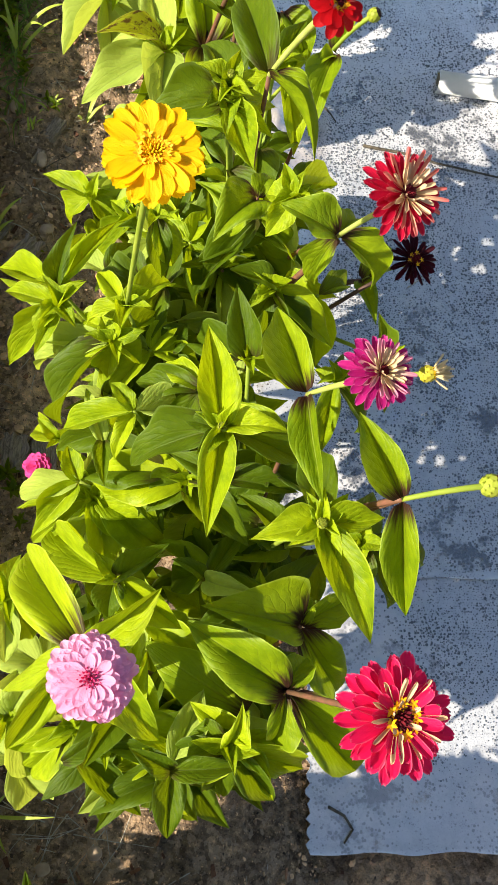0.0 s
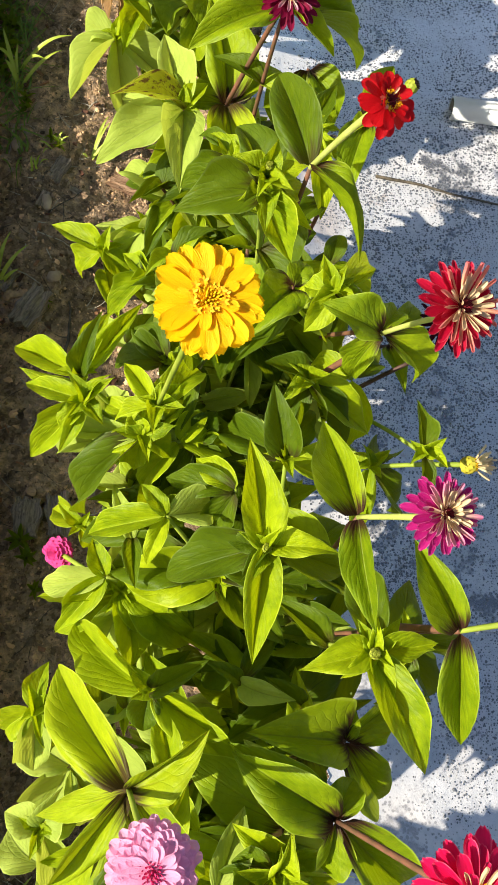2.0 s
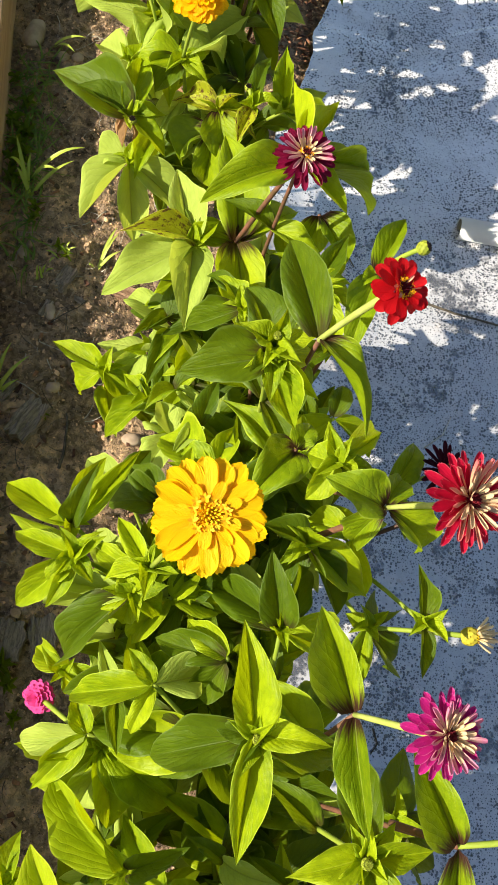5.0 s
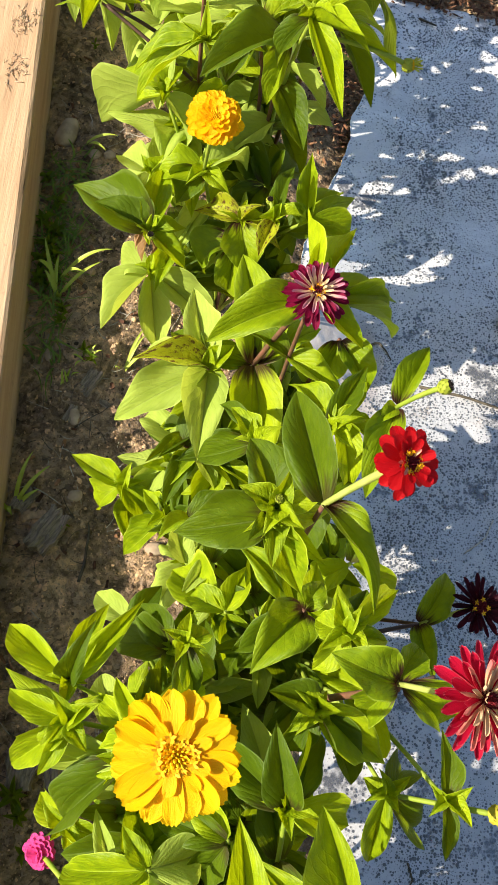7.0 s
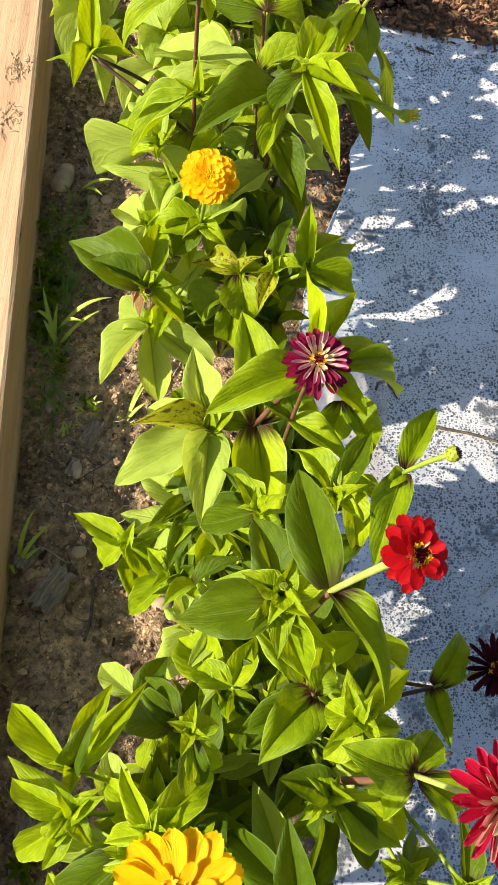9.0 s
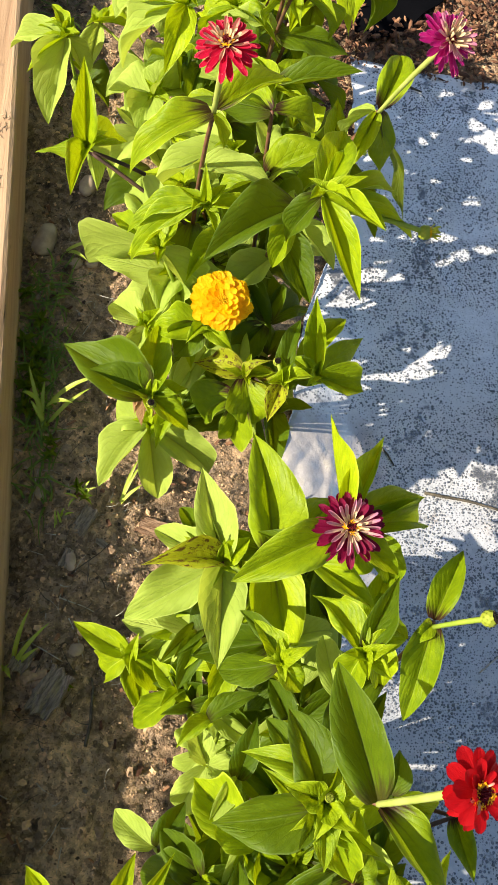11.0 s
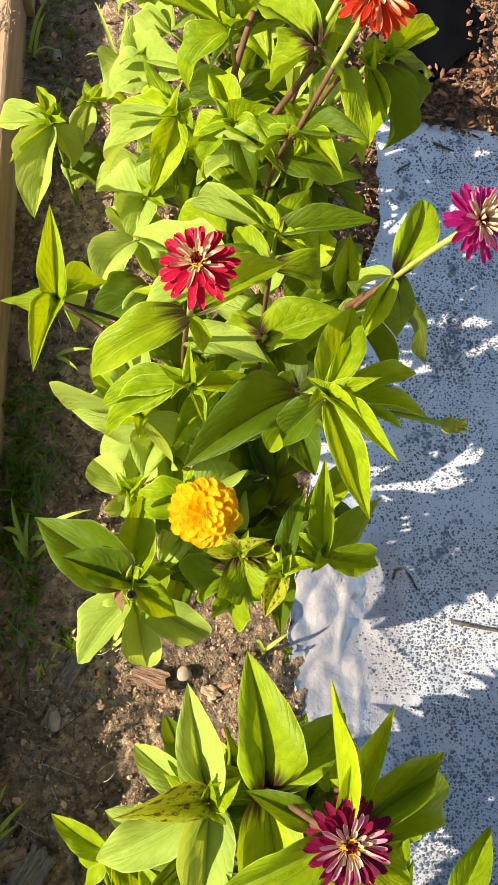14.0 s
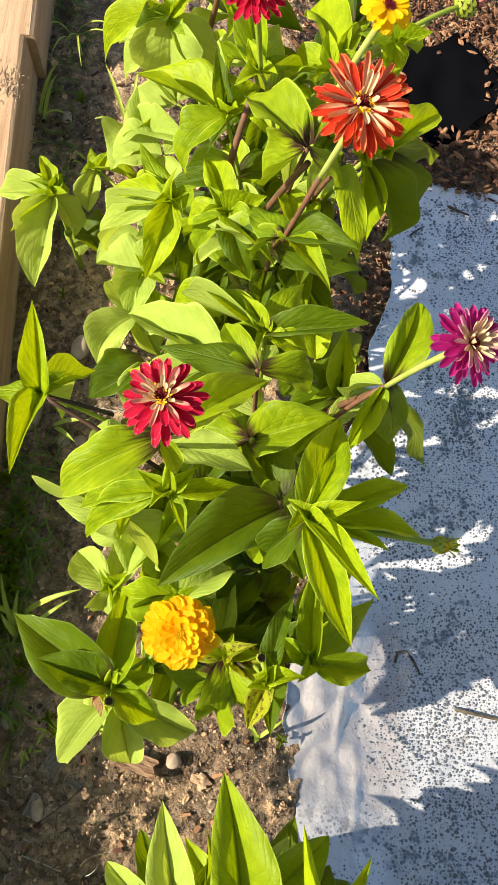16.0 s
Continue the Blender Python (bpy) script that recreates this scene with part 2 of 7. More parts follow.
def soil_material():
    m = Mat("soil")
    a = m.noise(7.0, 6.0, 0.65)
    b = m.noise(60.0, 5.0, 0.7)
    c = m.noise(420.0, 3.0, 0.7)
    col = m.ramp(m.math("ADD", m.math("MULTIPLY", a, 0.45), m.math("MULTIPLY", b, 0.55)), [(0.36, (0.060, 0.042, 0.029)), (0.5, (0.36, 0.240, 0.140)), (0.62, (0.92, 0.60, 0.33))])
    col = m.mix(m.smooth(c, 0.60, 0.70, 0.0, 0.7), col, (0.52, 0.43, 0.32))
    col = m.mix(m.smooth(c, 0.42, 0.32, 0.0, 0.75), col, (0.035, 0.025, 0.018))
    lumps = m.n("ShaderNodeTexVoronoi", Scale=130.0)
    warp = m.n("ShaderNodeTexNoise", Scale=90.0, Detail=3.0)
    m.l(m.coord(), warp.inputs["Vector"])
    shift = m.n("ShaderNodeVectorMath")
    shift.operation = "MULTIPLY_ADD"
    m.l(warp.outputs["Color"], shift.inputs[0])
    shift.inputs[1].default_value = (0.014, 0.014, 0.014)
    m.l(m.coord(), shift.inputs[2])
    m.l(shift.outputs[0], lumps.inputs["Vector"])
    tint = m.n("ShaderNodeSeparateColor")
    m.l(lumps.outputs["Color"], tint.inputs[0])
    col = m.mix(m.smooth(tint.outputs[0], 0.62, 0.95, 0.0, 0.45), col, (0.52, 0.38, 0.26))
    col = m.mix(m.smooth(tint.outputs[1], 0.60, 0.95, 0.0, 0.5), col, (0.05, 0.035, 0.025))
    n1 = m.bump(b, 1.0, 0.008)
    m.set(col, 0.95, m.bump(m.math("SUBTRACT", c, m.math("MULTIPLY", lumps.outputs["Distance"], 0.8)), 0.9, 0.004, n1), 0.12)
    return m.m


def clod_material(name, stops, bumpy=0.6, rough=0.95, scale=90.0):
    m = Mat(name)
    a = m.noise(scale, 5.0, 0.65)
    geo = m.n("ShaderNodeNewGeometry").outputs["Random Per Island"]
    col = m.ramp(m.math("ADD", m.math("MULTIPLY", a, 0.55), m.math("MULTIPLY", geo, 0.45)), stops)
    m.set(col, rough, m.bump(a, bumpy, 0.002), 0.2)
    return m.m


M_SOIL = soil_material()
M_CLOD = clod_material("soil_clod", [(0.25, (0.054, 0.037, 0.026)), (0.5, (0.325, 0.212, 0.124)), (0.75, (0.84, 0.54, 0.29))])
M_PEBBLE = clod_material("pebble", [(0.2, (0.12, 0.095, 0.075)), (0.5, (0.21, 0.17, 0.13)), (0.8, (0.33, 0.28, 0.22))], 0.3, 0.8)
M_CHIP = clod_material("bark_chip", [(0.2, (0.030, 0.014, 0.009)), (0.45, (0.13, 0.058, 0.031)), (0.7, (0.34, 0.170, 0.085)), (0.9, (0.62, 0.36, 0.19))], 0.8, 0.85)


def split_wood(name, a, b):
    """Weathered splintered wood: grain and cracks that run along the piece."""
    m = Mat(name)
    mp = m.n("ShaderNodeMapping")
    mp.inputs["Scale"].default_value = (0.10, 1.0, 1.0)
    m.l(m.coord(), mp.inputs[0])
    g = m.noise(420.0, 5.0, 0.7, vec=mp.outputs[0])
    col = m.mix(m.smooth(g, 0.32, 0.68), a, b)
    col = m.mix(m.smooth(g, 0.36, 0.28), col, tuple(c * 0.25 for c in a))
    m.set(col, 0.9, m.bump(g, 1.0, 0.004), 0.15)
    return m.m


M_BARK = split_wood("split_bark", (0.17, 0.085, 0.045), (0.44, 0.28, 0.17))
M_OLD_WOOD = split_wood("old_grey_wood", (0.17, 0.135, 0.100), (0.42, 0.335, 0.245))
M_STONE = plain("stone_tan", (0.30, 0.215, 0.140), (0.50, 0.375, 0.255), 45, 0.7, 0.3, 0.4)
M_STRAW = plain("straw", (0.40, 0.35, 0.26), (0.55, 0.50, 0.40), 90, 0.7, 0.2)
M_TWIG = plain("twig", (0.055, 0.045, 0.032), (0.14, 0.115, 0.08), 120, 0.8, 0.2)
M_GRASS = plain("grass_blade", (0.36, 0.44, 0.04), (0.52, 0.58, 0.10), 60, 0.5, 0.35, glow=(0.5, 0.62, 0.1))
M_CLOTH = plain("landscape_cloth", (0.0025, 0.0025, 0.003), (0.004, 0.004, 0.005), 700, 1.0, 0.02, 0.5)


def film_material(name, clear):
    """Milky fogged plastic film: dark where the condensation has run off and the wet earth shows through, speckled
    along those borders, with muddy stains. Whiter toward the far end, for thicker condensation and to lift the shaded
    film there.
    """
    m = Mat(name)
    a = m.noise(9.0, 5.0, 0.6)
    b = m.noise(34.0, 5.0, 0.65)
    c = m.noise(190.0, 3.0, 0.6)
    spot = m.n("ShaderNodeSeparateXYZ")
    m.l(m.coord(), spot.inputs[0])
    # far end: thicker condensation, plus brightness of the shaded film put into the colour
    fog_and_light = m.smooth(spot.outputs[1], 0.75, 1.20)
    milk = m.mix(m.smooth(a, 0.35, 0.65), m.mix(fog_and_light, (0.58, 0.575, 0.58), (0.88, 0.86, 0.85)), m.mix(fog_and_light, (0.67, 0.635, 0.605), (0.91, 0.865, 0.83)))
    milk = m.mix(m.smooth(m.noise(70.0, 4.0, 0.7), 0.40, 0.66, 0.0, 0.45), milk, m.mix(fog_and_light, (0.44, 0.44, 0.45), (0.76, 0.75, 0.75)))
    patch = m.math("ADD", m.math("MULTIPLY", a, 0.6), m.math("MULTIPLY", b, 0.5))
    beads = m.n("ShaderNodeTexVoronoi", Scale=170.0, Randomness=0.9)
    m.l(m.coord(), beads.inputs["Vector"])
    near = m.math("MULTIPLY", m.smooth(beads.outputs["Distance"], 0.05, 0.5), 0.15)
    wet = m.smooth(m.math("SUBTRACT", m.math("ADD", patch, m.math("SUBTRACT", 0.066, m.math("MULTIPLY", fog_and_light, 0.018))), near), 0.502, 0.600, 0.0, 0.94 * clear)
    loose = m.math("MULTIPLY", m.smooth(m.math("ADD", spot.outputs[0], m.math("MULTIPLY", b, 0.03)), 0.215, 0.245, 1.0, 0.0), m.math("MULTIPLY", m.smooth(spot.outputs[1], 0.70, 0.78), m.smooth(spot.outputs[1], 0.95, 1.03, 1.0, 0.0)))
    milk = m.mix(loose, milk, m.mix(m.smooth(b, 0.3, 0.7), (0.40, 0.36, 0.34), (0.56, 0.505, 0.475)))
    taut = m.math("SUBTRACT", 1.0, loose)
    wet = m.math("MULTIPLY", wet, taut)
    col = m.mix(wet, milk, (0.070, 0.067, 0.062))
    tiny = m.n("ShaderNodeTexVoronoi", Scale=330.0, Randomness=0.85)
    m.l(m.coord(), tiny.inputs["Vector"])
    specks = m.math("MULTIPLY", m.smooth(tiny.outputs["Distance"], 0.34, 0.24), m.smooth(b, 0.44, 0.58, 0.0, 0.60 * clear))
    specks = m.math("MULTIPLY", specks, taut)
    col = m.mix(specks, col, (0.16, 0.16, 0.165))
    mud = m.smooth(m.noise(15.0, 6.0, 0.7), 0.58, 0.72, 0.0, 0.6)
    col = m.mix(m.math("MULTIPLY", mud, m.smooth(c, 0.35, 0.6)), col, (0.33, 0.25, 0.17))
    nrm = m.bump(m.math("ADD", b, m.math("MULTIPLY", c, 0.25)), 0.45, 0.006)
    m.set(col, 0.24, nrm, 0.9)
    m.b.inputs["Coat Weight"].default_value = 1.0
    m.b.inputs["Coat IOR"].default_value = 2.5
    m.b.inputs["Coat Roughness"].default_value = 0.12
    return m.m


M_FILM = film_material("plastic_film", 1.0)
M_FILM2 = film_material("plastic_film_smooth", 0.55)
m_ = Mat("water_drop")
m_.set((0.14, 0.145, 0.155), 0.05, None, 0.8)
M_DROP = m_.m
M_PIPE = plain("white_pipe", (0.68, 0.68, 0.66), (0.76, 0.76, 0.74), 14, 0.35, 0.5, 0.1)
M_PIPE_IN = plain("pipe_inside_brown", (0.30, 0.27, 0.20), (0.42, 0.38, 0.30), 60, 0.8, 0.2, 0.2)


def wood_material():
    m = Mat("weathered_timber")
    mp = m.n("ShaderNodeMapping")
    mp.inputs["Scale"].default_value = (1.0, 0.06, 1.0)
    m.l(m.coord(), mp.inputs[0])
    g = m.noise(75.0, 5.0, 0.65, vec=mp.outputs[0])
    g2 = m.noise(16.0, 3.0, 0.6, vec=mp.outputs[0])
    blot = m.noise(6.0, 4.0, 0.6)
    col = m.ramp(m.math("ADD", m.math("MULTIPLY", g, 0.6), m.math("MULTIPLY", g2, 0.4)), [(0.28, (0.34, 0.20, 0.108)), (0.5, (0.49, 0.315, 0.18)), (0.72, (0.60, 0.42, 0.26))])
    col = m.mix(m.smooth(blot, 0.52, 0.75, 0.0, 0.45), col, (0.40, 0.33, 0.25))
    crack = m.math("MAXIMUM", m.smooth(g, 0.30, 0.25), m.smooth(m.noise(28.0, 2.0, 0.4, vec=mp.outputs[0]), 0.285, 0.262))
    knot = m.n("ShaderNodeTexVoronoi", Scale=5.5)
    m.l(m.coord(), knot.inputs["Vector"])
    col = m.mix(m.smooth(knot.outputs["Distance"], 0.13, 0.03, 0.0, 0.7), col, (0.20, 0.10, 0.05))
    col = m.mix(m.smooth(m.noise(38.0, 5.0, 0.7), 0.60, 0.72, 0.0, 0.5), col, (0.22, 0.14, 0.085))
    col = m.mix(crack, col, (0.09, 0.055, 0.03))
    n1 = m.bump(g, 0.7, 0.003)
    m.set(col, 0.8, m.bump(m.noise(260.0, 3.0), 0.3, 0.001, n1), 0.2)
    return m.m


M_WOOD = wood_material()
M_FIBRE = plain("wood_fibre", (0.44, 0.30, 0.18), (0.60, 0.44, 0.28), 200, 0.8, 0.2)


# ---- building helpers ----
def mesh_of(name, bm, material, smooth=False):
    me = bpy.data.meshes.new(name)
    bm.to_mesh(me)
    bm.free()
    for mat in material if isinstance(material, (list, tuple)) else (material,):
        me.materials.append(mat)
    if smooth:
        me.polygons.foreach_set("use_smooth", [True] * len(me.polygons))
    return me


def from_data(name, verts, faces, material, smooth=True):
    me = bpy.data.meshes.new(name)
    me.from_pydata([tuple(v) for v in verts], [], [tuple(f) for f in faces])
    me.materials.append(material)
    if smooth:
        me.polygons.foreach_set("use_smooth", [True] * len(me.polygons))
    me.update()
    return me


def part(name, data, parent, label="", m=None):
    ob = new(name, data)
    ob.parent = parent
    if m is not None:
        ob.matrix_basis = m
    if label:
        ob["label"] = label
    return ob


def step(x, a, b):
    k = min(1.0, max(0.0, (x - a) / (b - a)))
    return k * k * (3 - 2 * k)


def ground_z(x, y):
    """Height of the earth: a bed that falls gently from the timber edge to the low strip under the film."""
    z = 0.03 - 0.055 * step(x, -0.24, -0.02) - 0.075 * step(x, 0.0, 0.19)
    return z * (1 - step(abs(y - 0.8), 2.5, 6.0))


def bumps(x, y):
    p = Vector((x, y, 0.0))
    return 0.010 * noise.noise(p * 7) + 0.008 * noise.noise(p * 19 + Vector((5, 1, 0))) + 0.008 * noise.noise(p * 47) + 0.004 * noise.noise(p * 95)


def tube(points, radii, sides=7, cap=True):
    """Vertices and faces of a round tube along a line of points."""
    pts = [Vector(p) for p in points]
    verts, faces = [], []
    side = None
    for i, p in enumerate(pts):
        d = (pts[min(i + 1, len(pts) - 1)] - pts[max(i - 1, 0)]).normalized()
        if side is None:
            side = d.orthogonal().normalized()
        side = (side - d * side.dot(d)).normalized()
        other = d.cross(side)
        r = radii[i] if isinstance(radii, (list, tuple)) else radii
        for k in range(sides):
            a = 2 * math.pi * k / sides
            verts.append(p + (side * math.cos(a) + other * math.sin(a)) * r)
    for i in range(len(pts) - 1):
        for k in range(sides):
            a, b = i * sides + k, i * sides + (k + 1) % sides
            faces.append((a, b, b + sides, a + sides))
    if cap:
        faces.append(tuple(range(sides - 1, -1, -1)))
        faces.append(tuple(range((len(pts) - 1) * sides, len(pts) * sides)))
    return verts, faces


def bow(a, b, lift, n=7, out=0.0):
    """Points of an arched line from a to b: it leaves a upward and bends over to b."""
    a, b = Vector(a), Vector(b)
    c = a.lerp(b, 0.5) + Vector((0, 0, lift)) + (b - a).cross(UP) * out
    return [(a * (1 - t) ** 2 + c * 2 * t * (1 - t) + b * t * t) for t in (i / (n - 1) for i in range(n))]


# ---- ground: one sheet out to the horizon ----
def axis_steps(lo, hi, fine, far):
    xs = list(np.arange(lo, hi + fine / 2, fine))
    d, x = fine * 2, hi
    while x < far:
        x += d
        d *= 1.45
        xs.append(x)
    d, x = fine * 2, lo
    while x > -far:
        x -= d
        d *= 1.45
        xs.insert(0, x)
    return xs


def build_ground():
    xs, ys = axis_steps(-0.45, 0.75, 0.008, 900.0), axis_steps(-0.45, 2.35, 0.008, 900.0)
    verts, faces = [], []
    for y in ys:
        for x in xs:
            near = 1.0 if -0.6 < x < 0.9 and -0.6 < y < 2.5 else 0.0
            film = step(x, 0.12, 0.2) * step(y, -0.24, -0.2) * step(-y, -1.7, -1.62)
            verts.append((x, y, ground_z(x, y) + bumps(x, y) * near * (1 - 0.8 * film) - 0.012 * film))
    w = len(xs)
    for j in range(len(ys) - 1):
        for i in range(w - 1):
            faces.append((j * w + i, j * w + i + 1, (j + 1) * w + i + 1, (j + 1) * w + i))
    ob = new("ground", from_data("ground", verts, faces, M_SOIL))
    tagged(ob, "dark crumbly garden soil of a planted bed", "ground", kind="structure")


build_ground()


# ---- timber edging ----
def timber(y0, y1, x0, x1, top, label):
    """A sawn square post lying on its side: worn arrises, checks and a ragged end."""
    bm = bmesh.new()
    wide, low = 0.14, -0.02
    n = 60
    rings = []
    for i in range(n + 1):
        f = i / n
        y = y0 + (y1 - y0) * f
        x = x0 + (x1 - x0) * f
        wob = 0.0015 * noise.noise(Vector((y * 9, x0, top)))
        prof = [(x, low), (x + wob, top - 0.007), (x - 0.002 + wob, top - 0.0025), (x - 0.007, top + wob), (x - wide * 0.5, top + 0.0015 * noise.noise(Vector((y * 5, 3, 1)))), (x - wide + 0.006, top), (x - wide, top - 0.006), (x - wide, low)]
        rings.append([bm.verts.new((px, y, pz)) for px, pz in prof])
    for a, b in zip(rings, rings[1:]):
        for k in range(len(a) - 1):
            bm.faces.new((a[k], b[k], b[k + 1], a[k + 1]))
    bm.faces.new(rings[0])
    bm.faces.new(rings[-1][::-1])
    bmesh.ops.recalc_face_normals(bm, faces=bm.faces)
    ob = new("timber_edging", mesh_of("timber_edging", bm, M_WOOD))
    return tagged(ob, label, "timber", "timbers along the bed")


def edge_x(y):
    return -0.258 - 0.053 * y


t1 = timber(-1.6, 1.749, edge_x(-1.6), edge_x(1.749), 0.125, "weathered tan wooden post lying as garden bed edging")
timber(1.752, 3.6, edge_x(1.752) + 0.012, edge_x(3.6) + 0.012, 0.121, "greyer wooden post continuing the garden bed edging")


def splinters(parent, y, x, n, seed):
    """Torn fibres standing off a bruised patch of the timber."""
    r = random.Random(seed)
    vs, fs = [], []
    for _ in range(int(n * 1.3)):
        a = Vector((x + r.gauss(0, 0.009), y + r.gauss(0, 0.013), 0.1252))
        b = a + Vector((r.gauss(0.0, 0.004), r.gauss(0, 0.008), r.uniform(0.0, 0.004)))
        v, f = tube([a, a.lerp(b, 0.5) + Vector((0, 0, 0.0012)), b], [0.0006, 0.0005, 0.0002], 4)
        fs += [tuple(k + len(vs) for k in q) for q in f]
        vs += v
    part("splinter_patch", from_data("splinter_patch", vs, fs, M_FIBRE), parent, "torn wood fibres")


splinters(t1, 1.33, edge_x(1.33) - 0.03, 60, 1)
splinters(t1, 1.66, edge_x(1.66) - 0.015, 70, 2)
splinters(t1, 1.24, edge_x(1.24) - 0.035, 40, 3)


# ---- plastic film ----
def film_left(y):
    """The film's left border: it runs in under the plants, with a folded corner near the gap in the row."""
    x = 0.168 - 0.075 * step(y, 0.1, 0.4) - 0.035 * math.exp(-((y - 0.85) / 0.14) ** 2)
    x += 0.075 * step(y, 1.07, 1.36) + 0.036 * step(y, 1.36, 1.5)
    x += 0.0035 * math.sin(y * 330 + 2 * math.sin(y * 40)) * (1 - step(y, -0.05, 0.05))
    return x + 0.004 * noise.noise(Vector((y * 22, 0.3, 0))) + 0.003 * noise.noise(Vector((y * 60, 7, 0)))


def slack_flap(x, y):
    """How far the film lies loose and crumpled: 1 in the flap by the gap in the row, 0 beyond it."""
    return (1 - step(x, film_left(y) + 0.08, film_left(y) + 0.14)) * step(y, 0.70, 0.78) * (1 - step(y, 0.95, 1.03))


# creases in the slack flap by the gap in the row: place, heading, height
FOLDS = ((0.13, 0.86, 1.5, 0.006), (0.16, 0.91, 0.5, 0.005), (0.12, 0.93, 2.2, 0.005), (0.18, 0.86, 2.4, 0.006), (0.15, 0.75, 1.6, 0.004), (0.21, 0.95, 2.1, 0.004), (0.42, 0.42, 0.7, 0.005), (0.33, 1.25, 2.2, 0.006), (0.5, 1.45, 0.4, 0.006), (0.34, 1.58, 1.0, 0.006), (0.40, 0.68, 2.4, 0.005))


def film_z(x, y):
    p = Vector((x * 1.0, y * 1.0, 0.0))
    z = -0.085 - 0.012 * step(y, 1.0, 1.7)
    z += 0.006 * noise.noise(p * 5.5) + 0.0055 * noise.noise(Vector((x * 9 + y * 6, y * 17 - x * 5, 2)))
    z += 0.0016 * noise.noise(p * 33) + 0.035 * (1 - step(x, film_left(y) - 0.01, film_left(y) + 0.13)) * step(y, 0.2, 0.6) * (1 - step(y, 1.0, 1.4))
    z += slack_flap(x, y) * (0.013 * abs(noise.noise(Vector((x * 15 + y * 6, y * 12, 5)))) + 0.008 * abs(noise.noise(Vector((x * 24, y * 31 - x * 9, 9)))))
    for cx, cy, ang, size in FOLDS:
        dx, dy = x - cx, y - cy
        along, off = dx * math.cos(ang) + dy * math.sin(ang), -dx * math.sin(ang) + dy * math.cos(ang)
        off += 0.003 * math.sin(along * 40)
        z += size * math.exp(-abs(off) / 0.0035) * math.exp(-(along / 0.07) ** 2)
    return z


def build_film(name, y0, y1, right, lift, mat, label, top_slope=0.0):
    nx, ny = 150, int((y1 - y0) / 0.006)
    vs, fs = [], []
    for j in range(ny + 1):
        for i in range(nx + 1):
            f, g = (i / nx) ** 1.7, j / ny
            y = y0 + (y1 - y0) * g
            x = film_left(y) + (right - film_left(y)) * f
            yy = y + top_slope * (x - 0.2) * g * g + 0.004 * noise.noise(Vector((x * 18, g * 2, 4))) * (1 if g in (0.0, 1.0) else 0)
            edge = 0.006 * max(0.0, 1 - min(i, (1 - g) * ny, g * ny) / 2.0) * (0.4 + noise.noise(Vector((x * 25, y * 25, 1))))
            vs.append((x, yy, film_z(x, yy) + lift + edge))
    w = nx + 1
    for j in range(ny):
        for i in range(nx):
            a = j * w + i
            fs.append((a, a + 1, a + 1 + w, a + w))
    ob = new(name, from_data(name, vs, fs, mat))
    sol = ob.modifiers.new("thickness", "SOLIDIFY")
    sol.thickness, sol.offset = 0.0006, 0.0
    return tagged(ob, label, "plastic sheet", "film over the path")


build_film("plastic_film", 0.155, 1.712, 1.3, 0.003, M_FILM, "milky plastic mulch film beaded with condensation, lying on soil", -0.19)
build_film("plastic_film", -0.20, 0.20, 1.3, -0.004, M_FILM2, "smooth clouded plastic film end with a wavy cut edge", -0.02)


# ---- plants: leaf, stem and flower builders ----
def leaf_half(v, taper):
    """Half width of a blade along its length: a broad clasping base, widest before the middle, drawn in to a point."""
    top = (0.6 - 0.04 * taper) / (0.6 + taper)
    return (v + 0.04) ** 0.6 * (1 - v) ** taper / ((top + 0.04) ** 0.6 * (1 - top) ** taper)


